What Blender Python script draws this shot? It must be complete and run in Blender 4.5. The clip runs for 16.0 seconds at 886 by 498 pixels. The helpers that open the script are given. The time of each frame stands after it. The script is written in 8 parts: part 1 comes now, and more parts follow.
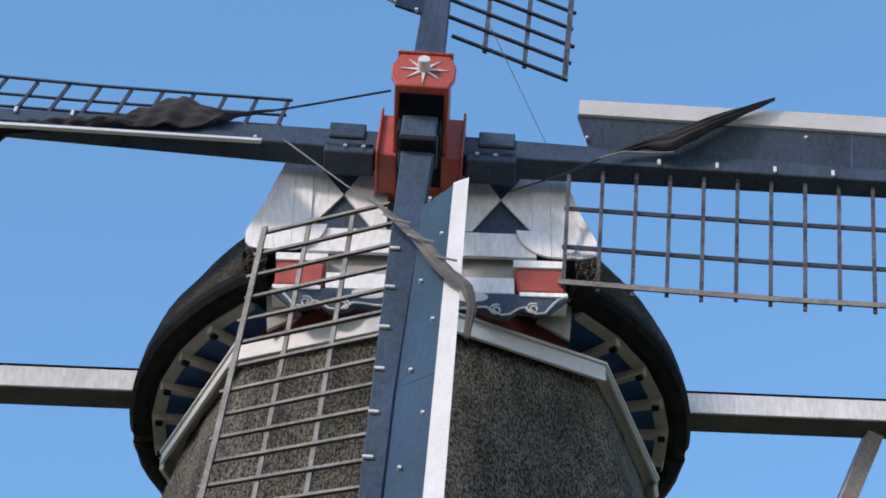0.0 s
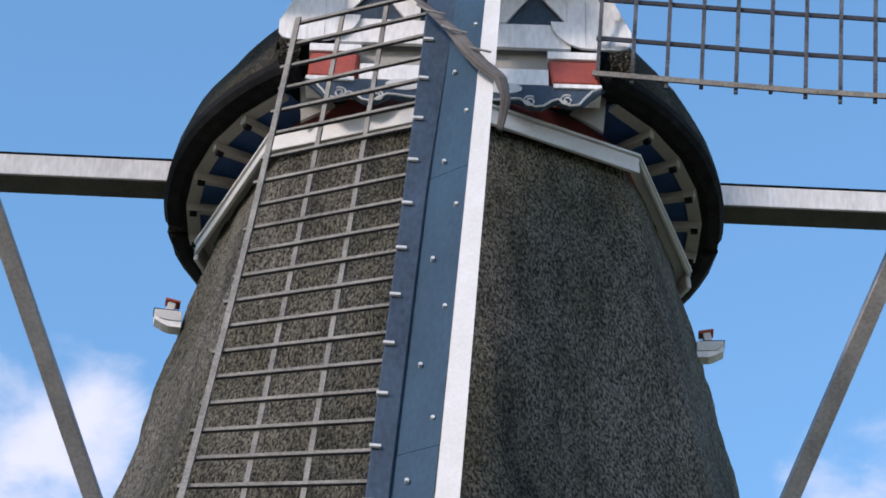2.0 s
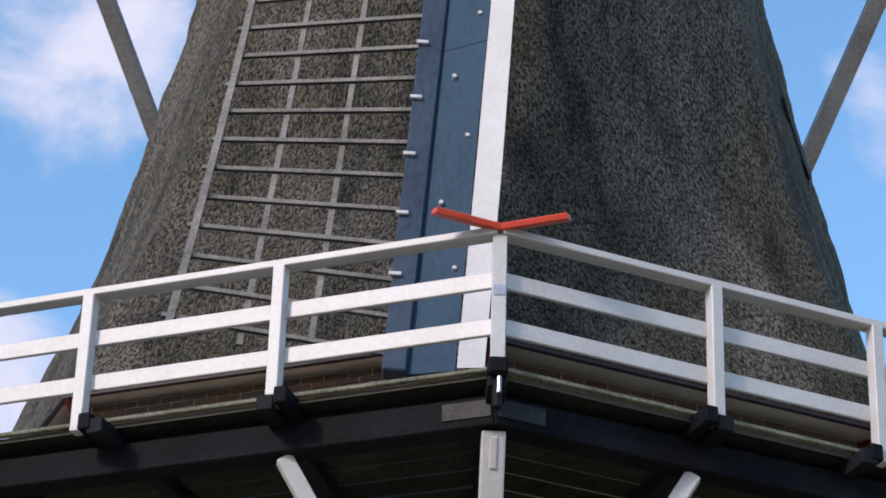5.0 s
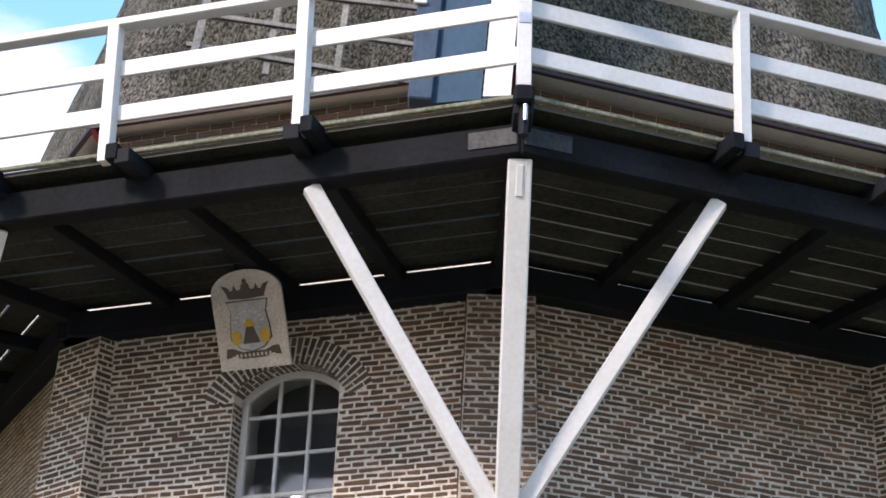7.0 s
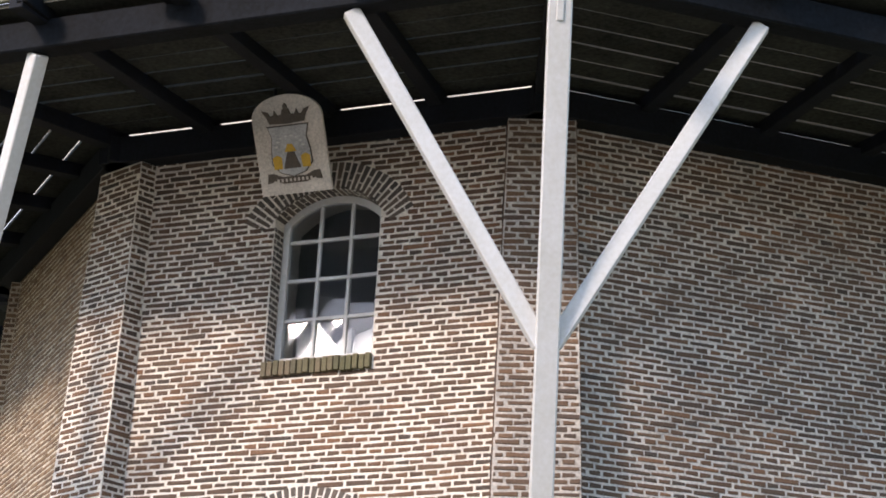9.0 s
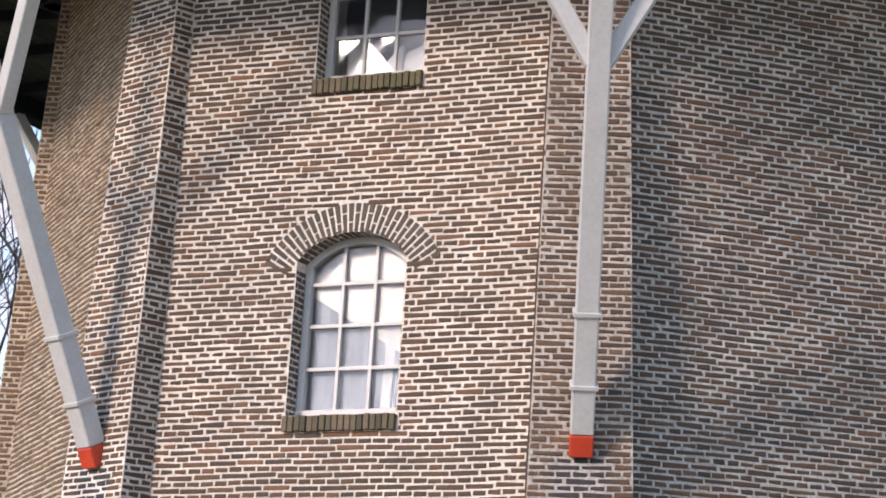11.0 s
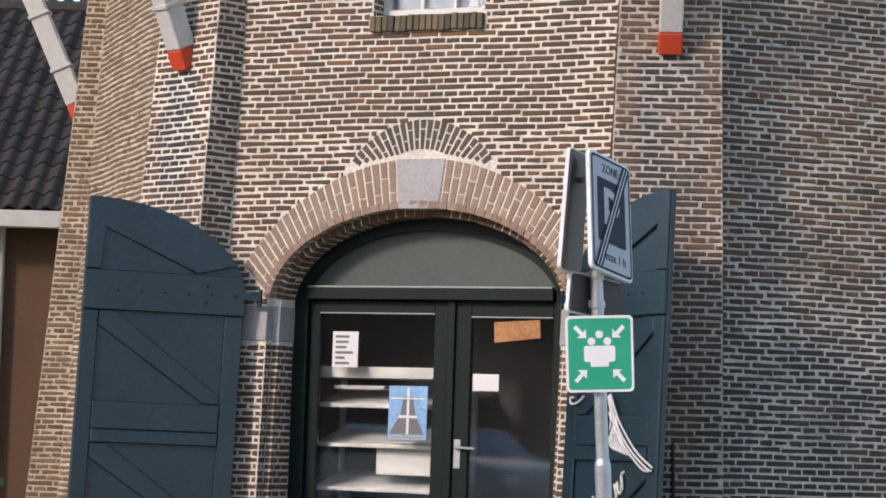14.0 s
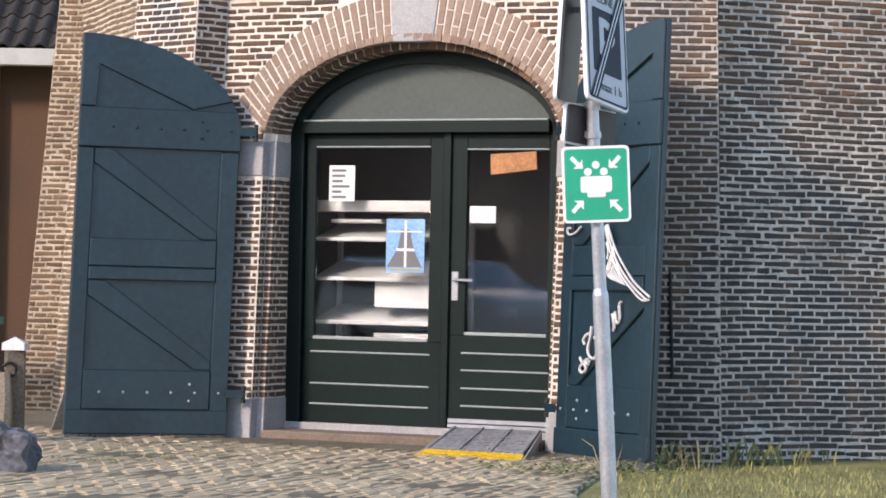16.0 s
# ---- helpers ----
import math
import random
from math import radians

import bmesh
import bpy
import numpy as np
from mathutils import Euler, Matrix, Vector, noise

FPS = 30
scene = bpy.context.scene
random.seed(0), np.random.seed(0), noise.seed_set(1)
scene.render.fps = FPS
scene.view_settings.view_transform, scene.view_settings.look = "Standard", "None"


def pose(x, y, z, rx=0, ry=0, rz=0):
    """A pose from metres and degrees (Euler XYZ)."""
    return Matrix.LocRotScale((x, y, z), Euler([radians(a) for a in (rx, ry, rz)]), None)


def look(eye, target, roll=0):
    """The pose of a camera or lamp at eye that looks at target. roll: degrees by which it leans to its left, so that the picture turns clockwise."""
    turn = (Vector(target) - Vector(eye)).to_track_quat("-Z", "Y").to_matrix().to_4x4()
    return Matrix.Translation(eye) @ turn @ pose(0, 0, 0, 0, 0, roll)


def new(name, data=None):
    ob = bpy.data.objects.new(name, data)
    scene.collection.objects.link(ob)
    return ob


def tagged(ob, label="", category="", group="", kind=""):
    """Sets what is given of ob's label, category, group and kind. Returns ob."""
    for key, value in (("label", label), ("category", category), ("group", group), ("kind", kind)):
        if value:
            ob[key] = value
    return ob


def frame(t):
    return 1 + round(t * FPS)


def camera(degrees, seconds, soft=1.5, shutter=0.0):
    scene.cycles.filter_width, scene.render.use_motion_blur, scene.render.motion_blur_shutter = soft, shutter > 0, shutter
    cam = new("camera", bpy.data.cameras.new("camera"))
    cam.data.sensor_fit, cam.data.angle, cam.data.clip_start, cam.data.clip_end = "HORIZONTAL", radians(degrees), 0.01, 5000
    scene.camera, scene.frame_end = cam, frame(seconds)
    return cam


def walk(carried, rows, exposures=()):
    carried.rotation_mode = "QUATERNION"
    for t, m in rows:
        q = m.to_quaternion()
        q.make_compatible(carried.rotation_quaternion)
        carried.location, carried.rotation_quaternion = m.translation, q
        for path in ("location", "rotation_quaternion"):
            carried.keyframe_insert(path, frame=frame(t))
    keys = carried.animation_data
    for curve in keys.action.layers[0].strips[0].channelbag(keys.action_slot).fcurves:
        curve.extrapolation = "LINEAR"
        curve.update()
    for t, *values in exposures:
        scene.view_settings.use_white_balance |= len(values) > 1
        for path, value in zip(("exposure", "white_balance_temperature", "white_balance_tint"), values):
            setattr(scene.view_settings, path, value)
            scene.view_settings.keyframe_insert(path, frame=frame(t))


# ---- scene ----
# ---------------- camera and walk ----------------
cam = camera(18.94, 16.0, soft=1.75)
EYE = (-0.81, -23.796, 1.254)
# seconds, heading to the right, tilt upward, lean
TURNS = (
    (0.0, 3.148, 41.889, 1.194), (0.5, 2.512, 40.818, 1.685), (1.0, 2.441, 39.722, 1.748),
    (1.5, 2.498, 38.552, 1.734), (2.0, 2.363, 37.374, 1.869), (2.5, 2.327, 36.212, 1.914),
    (3.0, 2.263, 35.027, 1.838), (3.5, 2.169, 33.180, 1.498), (4.0, 1.863, 31.738, 1.624),
    (4.5, 1.686, 30.180, 1.715), (5.0, 1.480, 28.643, 1.809), (5.2, 1.356, 28.116, 1.678),
    (7.3, 0.994, 22.349, 1.745), (7.5, 0.989, 22.224, 1.829), (8.0, 0.829, 21.849, 1.809),
    (8.5, 0.687, 20.357, 1.780), (9.0, 0.235, 18.966, 1.881), (9.5, -0.421, 17.417, 1.519),
    (9.7, -0.578, 16.650, 1.419), (11.8, -0.909, 10.316, 2.879), (12.0, -1.061, 9.564, 2.903),
    (12.5, -1.478, 8.382, 2.620), (13.0, -1.980, 6.905, 2.586), (13.5, -2.087, 5.735, 2.415),
    (14.0, -2.288, 4.148, 1.919), (14.5, -2.231, 2.724, 1.823), (15.0, -2.192, 2.089, 1.831),
    (15.5, -2.164, 1.477, 1.364), (16.0, -2.115, 0.541, 1.126))
walk(cam, [(t, pose(*EYE, 90 + up, 0, -turn) @ pose(0, 0, 0, 0, 0, lean)) for t, turn, up, lean in TURNS],
     [(0.0, 0.80, 6400, 18), (3.0, 0.74, 6400, 18), (5.2, 0.65, 6500, 20), (7.5, 1.54, 6650, 20), (9.5, 1.28, 6650, 19), (11.8, 0.76, 7100, 24), (12.5, 0.61, 7350, 23), (13.2, 0.54, 7350, 22), (14.0, 0.78, 7050, 20), (15.0, 1.24, 6950, 21), (16.0, 1.26, 6950, 21)])

# ---------------- sky and sun ----------------
SUN_TURN, SUN_UP = -47.0, 28.5      # degrees to the left of the mill's front, and above the horizon
world = bpy.data.worlds.new("sky")
scene.world = world
world.use_nodes = True
wn, wl = world.node_tree.nodes, world.node_tree.links
wn.clear()
sky = wn.new("ShaderNodeTexSky")
sky.sky_type, sky.sun_disc = "NISHITA", False
sky.sun_elevation = radians(SUN_UP)
sky.sun_rotation = radians(180 - SUN_TURN)
sky.air_density, sky.dust_density, sky.ozone_density = 1.0, 0.6, 2.0
wtc = wn.new("ShaderNodeTexCoord")
wmap = wn.new("ShaderNodeMapping")
wmap.inputs["Location"].default_value = (0.37, 1.1, 0.2)
wmap.inputs["Scale"].default_value = (1.0, 1.0, 1.7)
wl.new(wtc.outputs["Generated"], wmap.inputs["Vector"])
cloud = wn.new("ShaderNodeTexNoise")
cloud.inputs["Scale"].default_value, cloud.inputs["Detail"].default_value = 13.0, 9.0
cloud.inputs["Roughness"].default_value, cloud.inputs["Distortion"].default_value = 0.56, 0.2
wl.new(wmap.outputs["Vector"], cloud.inputs["Vector"])
# more cloud low down, clear overhead
wsep = wn.new("ShaderNodeSeparateXYZ")
wl.new(wtc.outputs["Generated"], wsep.inputs[0])
wup = wn.new("ShaderNodeMapRange")
wup.inputs["From Min"].default_value, wup.inputs["From Max"].default_value = 0.1, 0.60
wup.inputs["To Min"].default_value, wup.inputs["To Max"].default_value = 0.12, -0.30
wl.new(wsep.outputs["Z"], wup.inputs["Value"])
wadd = wn.new("ShaderNodeMath")
wl.new(cloud.outputs["Fac"], wadd.inputs[0])
wl.new(wup.outputs[0], wadd.inputs[1])
# a bank of cloud low in the north-west, a smaller one to the north-east
for way, wide, lift in (((-0.116, 0.830, 0.545), 0.0024, 0.33), ((-0.102, 0.853, 0.510), 0.0022, 0.17), ((-0.126, 0.880, 0.460), 0.0030, 0.06),
                        ((0.198, 0.824, 0.533), 0.0013, 0.36), ((-0.16, 0.91, 0.38), 0.006, 0.42), ((-0.15, 0.97, 0.2), 0.02, 0.2), ((-0.70, -0.65, 0.28), 0.09, 0.4), ((0.1, -0.9, 0.42), 0.09, 0.35)):
    wdot = wn.new("ShaderNodeVectorMath")
    wdot.operation = "DOT_PRODUCT"
    wdot.inputs[1].default_value = Vector(way).normalized()
    wl.new(wtc.outputs["Generated"], wdot.inputs[0])
    wbl = wn.new("ShaderNodeMapRange")
    wbl.interpolation_type = "SMOOTHSTEP"
    wbl.inputs["From Min"].default_value, wbl.inputs["From Max"].default_value = 1.0 - wide, 1.0
    wbl.inputs["To Max"].default_value = lift
    wl.new(wdot.outputs["Value"], wbl.inputs["Value"])
    wsum = wn.new("ShaderNodeMath")
    wl.new(wadd.outputs[0], wsum.inputs[0])
    wl.new(wbl.outputs[0], wsum.inputs[1])
    wadd = wsum
wramp = wn.new("ShaderNodeMapRange")
wramp.interpolation_type = "SMOOTHSTEP"
wramp.inputs["From Min"].default_value, wramp.inputs["From Max"].default_value = 0.48, 0.80
wl.new(wadd.outputs[0], wramp.inputs["Value"])
wmix = wn.new("ShaderNodeMix")
wmix.data_type = "RGBA"
wmix.inputs["B"].default_value = (3.7, 3.95, 4.6, 1)
wl.new(wramp.outputs[0], wmix.inputs["Factor"])
wsat = wn.new("ShaderNodeHueSaturation")
wsat.inputs["Hue"].default_value = 0.488
wsat.inputs["Saturation"].default_value, wsat.inputs["Value"].default_value = 1.14, 1.35
wl.new(sky.outputs["Color"], wsat.inputs["Color"])
wl.new(wsat.outputs["Color"], wmix.inputs["A"])
wbg = wn.new("ShaderNodeBackground")
wbg.inputs["Strength"].default_value = 0.13
wl.new(wmix.outputs["Result"], wbg.inputs["Color"])
wout = wn.new("ShaderNodeOutputWorld")
wl.new(wbg.outputs[0], wout.inputs["Surface"])

sun = new("sun", bpy.data.lights.new("sun", "SUN"))
sun.data.energy, sun.data.angle, sun.data.color = 1.6, radians(8.0), (1.0, 0.895, 0.77)
SUN_DIR = Vector((math.sin(radians(SUN_TURN)) * math.cos(radians(SUN_UP)),
                  -math.cos(radians(SUN_TURN)) * math.cos(radians(SUN_UP)), math.sin(radians(SUN_UP))))
sun.matrix_basis = look(SUN_DIR * 80, (0, 0, 0))


# ---------------- materials ----------------
def material(name, color, rough=0.6, metal=0.0, vary=0.25, scale=6.0, fine=60.0, bump=0.15, dark=None, spread=0.0,
             stretch=(1, 1, 1), spec=0.5, coat=0.0):
    """A surface with blotches at one scale and grain at a finer one; spread: how far pieces differ from one another."""
    m = bpy.data.materials.new(name)
    m.use_nodes = True
    nt = m.node_tree
    nodes, links = nt.nodes, nt.links
    b = nodes["Principled BSDF"]
    tc = nodes.new("ShaderNodeTexCoord")
    mp = nodes.new("ShaderNodeMapping")
    mp.inputs["Scale"].default_value = stretch
    links.new(tc.outputs["Object"], mp.inputs["Vector"])
    n1 = nodes.new("ShaderNodeTexNoise")
    n1.inputs["Scale"].default_value, n1.inputs["Detail"].default_value = scale, 5.0
    n2 = nodes.new("ShaderNodeTexNoise")
    n2.inputs["Scale"].default_value, n2.inputs["Detail"].default_value = fine, 3.0
    for n in (n1, n2):
        links.new(mp.outputs["Vector"], n.inputs["Vector"])
    mixn = nodes.new("ShaderNodeMath")
    mixn.operation = "MULTIPLY_ADD"
    links.new(n2.outputs["Fac"], mixn.inputs[0])
    mixn.inputs[1].default_value = 0.5
    half = nodes.new("ShaderNodeMath")
    half.operation = "MULTIPLY"
    half.inputs[1].default_value = 0.5
    links.new(n1.outputs["Fac"], half.inputs[0])
    links.new(half.outputs[0], mixn.inputs[2])
    ramp = nodes.new("ShaderNodeValToRGB")
    lo = dark or tuple(c * (1 - vary * 1.6) for c in color)
    hi = tuple(min(1.0, c * (1 + vary)) for c in color)
    ramp.color_ramp.elements[0].position, ramp.color_ramp.elements[0].color = 0.33, (*[max(0, c) for c in lo], 1)
    ramp.color_ramp.elements[1].position, ramp.color_ramp.elements[1].color = 0.67, (*hi, 1)
    links.new(mixn.outputs[0], ramp.inputs["Fac"])
    out = ramp.outputs["Color"]
    if spread:
        geo = nodes.new("ShaderNodeNewGeometry")
        info = nodes.new("ShaderNodeObjectInfo")
        add = nodes.new("ShaderNodeMath")
        links.new(geo.outputs["Random Per Island"], add.inputs[0])
        links.new(info.outputs["Random"], add.inputs[1])
        fr = nodes.new("ShaderNodeMath")
        fr.operation = "FRACT"
        links.new(add.outputs[0], fr.inputs[0])
        hsv = nodes.new("ShaderNodeHueSaturation")
        rng = nodes.new("ShaderNodeMapRange")
        rng.inputs["To Min"].default_value, rng.inputs["To Max"].default_value = 1 - spread, 1 + spread
        links.new(fr.outputs[0], rng.inputs["Value"])
        links.new(rng.outputs[0], hsv.inputs["Value"])
        links.new(out, hsv.inputs["Color"])
        out = hsv.outputs["Color"]
    links.new(out, b.inputs["Base Color"])
    b.inputs["Roughness"].default_value, b.inputs["Metallic"].default_value = rough, metal
    b.inputs["Specular IOR Level"].default_value = spec
    b.inputs["Coat Weight"].default_value = coat
    if bump:
        bp = nodes.new("ShaderNodeBump")
        bp.inputs["Strength"].default_value, bp.inputs["Distance"].default_value = bump, 0.01
        links.new(mixn.outputs[0], bp.inputs["Height"])
        links.new(bp.outputs["Normal"], b.inputs["Normal"])
    return m


def brick_material(name, tones, soot, bump=0.4, stains=(), moss=None):
    """Hand-moulded brick: each brick takes one of several tones, with weathering over the wall as a whole."""
    m = bpy.data.materials.new(name)
    m.use_nodes = True
    nodes, links = m.node_tree.nodes, m.node_tree.links
    b = nodes["Principled BSDF"]
    geo, info = nodes.new("ShaderNodeNewGeometry"), nodes.new("ShaderNodeObjectInfo")
    add, fr = nodes.new("ShaderNodeMath"), nodes.new("ShaderNodeMath")
    fr.operation = "FRACT"
    links.new(geo.outputs["Random Per Island"], add.inputs[0])
    links.new(info.outputs["Random"], add.inputs[1])
    links.new(add.outputs[0], fr.inputs[0])
    ramp = nodes.new("ShaderNodeValToRGB")
    el = ramp.color_ramp.elements
    while len(el) < len(tones):
        el.new(0.5)
    for i, c in enumerate(tones):
        el[i].position, el[i].color = i / (len(tones) - 1), (*c, 1)
    links.new(fr.outputs[0], ramp.inputs["Fac"])
    patch = nodes.new("ShaderNodeTexNoise")
    patch.inputs["Scale"].default_value, patch.inputs["Detail"].default_value = 0.9, 6.0
    links.new(geo.outputs["Position"], patch.inputs["Vector"])
    pr = nodes.new("ShaderNodeMapRange")
    pr.inputs["From Min"].default_value, pr.inputs["From Max"].default_value = 0.45, 0.72
    pr.inputs["To Max"].default_value = 0.75
    links.new(patch.outputs["Fac"], pr.inputs["Value"])
    mix = nodes.new("ShaderNodeMix")
    mix.data_type = "RGBA"
    mix.inputs["B"].default_value = (*soot, 1)
    links.new(pr.outputs[0], mix.inputs["Factor"])
    links.new(ramp.outputs["Color"], mix.inputs["A"])
    for z_lo, z_hi, fade_lo, fade_hi, n_lo, n_hi, tone, lane in stains:
        # run-off, or a darker tone low down, between two heights, broken up by noise
        sep = nodes.new("ShaderNodeSeparateXYZ")
        links.new(geo.outputs["Position"], sep.inputs[0])
        up, dn = nodes.new("ShaderNodeMapRange"), nodes.new("ShaderNodeMapRange")
        up.inputs["From Min"].default_value, up.inputs["From Max"].default_value = z_lo, z_lo + fade_lo
        dn.inputs["From Min"].default_value, dn.inputs["From Max"].default_value = z_hi, z_hi - fade_hi
        run = nodes.new("ShaderNodeTexNoise")
        run.inputs["Scale"].default_value, run.inputs["Detail"].default_value = 4.0, 4.0
        runmap = nodes.new("ShaderNodeMapping")
        runmap.inputs["Scale"].default_value = (1.0, 1.0, 0.4)
        links.new(geo.outputs["Position"], runmap.inputs["Vector"])
        links.new(runmap.outputs["Vector"], run.inputs["Vector"])
        rr = nodes.new("ShaderNodeMapRange")
        rr.inputs["From Min"].default_value, rr.inputs["From Max"].default_value = n_lo, n_hi
        links.new(run.outputs["Fac"], rr.inputs["Value"])
        prev = rr.outputs[0]
        for lim in (up, dn):
            links.new(sep.outputs["Z"], lim.inputs["Value"])
            mul = nodes.new("ShaderNodeMath")
            mul.operation = "MULTIPLY"
            links.new(prev, mul.inputs[0])
            links.new(lim.outputs[0], mul.inputs[1])
            prev = mul.outputs[0]
        if lane is not None:
            # only in a strip down the middle of that corner, ragged at its sides
            along = nodes.new("ShaderNodeVectorMath")
            along.operation = "DOT_PRODUCT"
            along.inputs[1].default_value = (math.cos(radians(lane)), math.sin(radians(lane)), 0)
            links.new(geo.outputs["Position"], along.inputs[0])
            side = nodes.new("ShaderNodeMath")
            side.operation = "ABSOLUTE"
            links.new(along.outputs["Value"], side.inputs[0])
            strip = nodes.new("ShaderNodeMapRange")
            strip.inputs["From Min"].default_value, strip.inputs["From Max"].default_value = 0.27, 0.15
            links.new(side.outputs[0], strip.inputs["Value"])
            mul = nodes.new("ShaderNodeMath")
            mul.operation = "MULTIPLY"
            links.new(prev, mul.inputs[0])
            links.new(strip.outputs[0], mul.inputs[1])
            prev = mul.outputs[0]
        dark = nodes.new("ShaderNodeMix")
        dark.data_type = "RGBA"
        dark.inputs["B"].default_value = (*tone, 1)
        links.new(prev, dark.inputs["Factor"])
        links.new(mix.outputs["Result"], dark.inputs["A"])
        mix = dark
    if moss:
        # a mossy, sooty patch round one spot of the wall, ragged at its edge
        way = nodes.new("ShaderNodeVectorMath")
        way.operation = "DISTANCE"
        way.inputs[1].default_value = moss[0]
        links.new(geo.outputs["Position"], way.inputs[0])
        rag = nodes.new("ShaderNodeTexNoise")
        rag.inputs["Scale"].default_value, rag.inputs["Detail"].default_value = 6.0, 6.0
        links.new(geo.outputs["Position"], rag.inputs["Vector"])
        far = nodes.new("ShaderNodeMath")
        far.operation = "MULTIPLY_ADD"
        links.new(rag.outputs["Fac"], far.inputs[0])
        far.inputs[1].default_value = 0.9
        links.new(way.outputs["Value"], far.inputs[2])
        near = nodes.new("ShaderNodeMapRange")
        near.inputs["From Min"].default_value, near.inputs["From Max"].default_value = moss[1] + 0.35, moss[1] - 0.1
        near.inputs["To Max"].default_value = 0.65
        links.new(far.outputs[0], near.inputs["Value"])
        green = nodes.new("ShaderNodeMix")
        green.data_type = "RGBA"
        green.inputs["B"].default_value = (0.055, 0.050, 0.024, 1)
        links.new(near.outputs[0], green.inputs["Factor"])
        links.new(mix.outputs["Result"], green.inputs["A"])
        mix = green
    grain = nodes.new("ShaderNodeTexNoise")
    grain.inputs["Scale"].default_value, grain.inputs["Detail"].default_value = 55.0, 4.0
    links.new(geo.outputs["Position"], grain.inputs["Vector"])
    gr = nodes.new("ShaderNodeMapRange")
    gr.inputs["To Min"].default_value, gr.inputs["To Max"].default_value = 0.55, 1.45
    links.new(grain.outputs["Fac"], gr.inputs["Value"])
    hsv = nodes.new("ShaderNodeHueSaturation")
    links.new(gr.outputs[0], hsv.inputs["Value"])
    links.new(mix.outputs["Result"], hsv.inputs["Color"])
    links.new(hsv.outputs["Color"], b.inputs["Base Color"])
    b.inputs["Roughness"].default_value = 0.85
    bp = nodes.new("ShaderNodeBump")
    bp.inputs["Strength"].default_value, bp.inputs["Distance"].default_value = bump, 0.006
    links.new(grain.outputs["Fac"], bp.inputs["Height"])
    links.new(bp.outputs["Normal"], b.inputs["Normal"])
    return m


def glass_material(name, tint=(0.9, 0.93, 0.95)):
    m = bpy.data.materials.new(name)
    m.use_nodes = True
    b = m.node_tree.nodes["Principled BSDF"]
    b.inputs["Base Color"].default_value = (*tint, 1)
    b.inputs["Roughness"].default_value, b.inputs["IOR"].default_value = 0.02, 1.5
    b.inputs["Transmission Weight"].default_value = 1.0
    return m


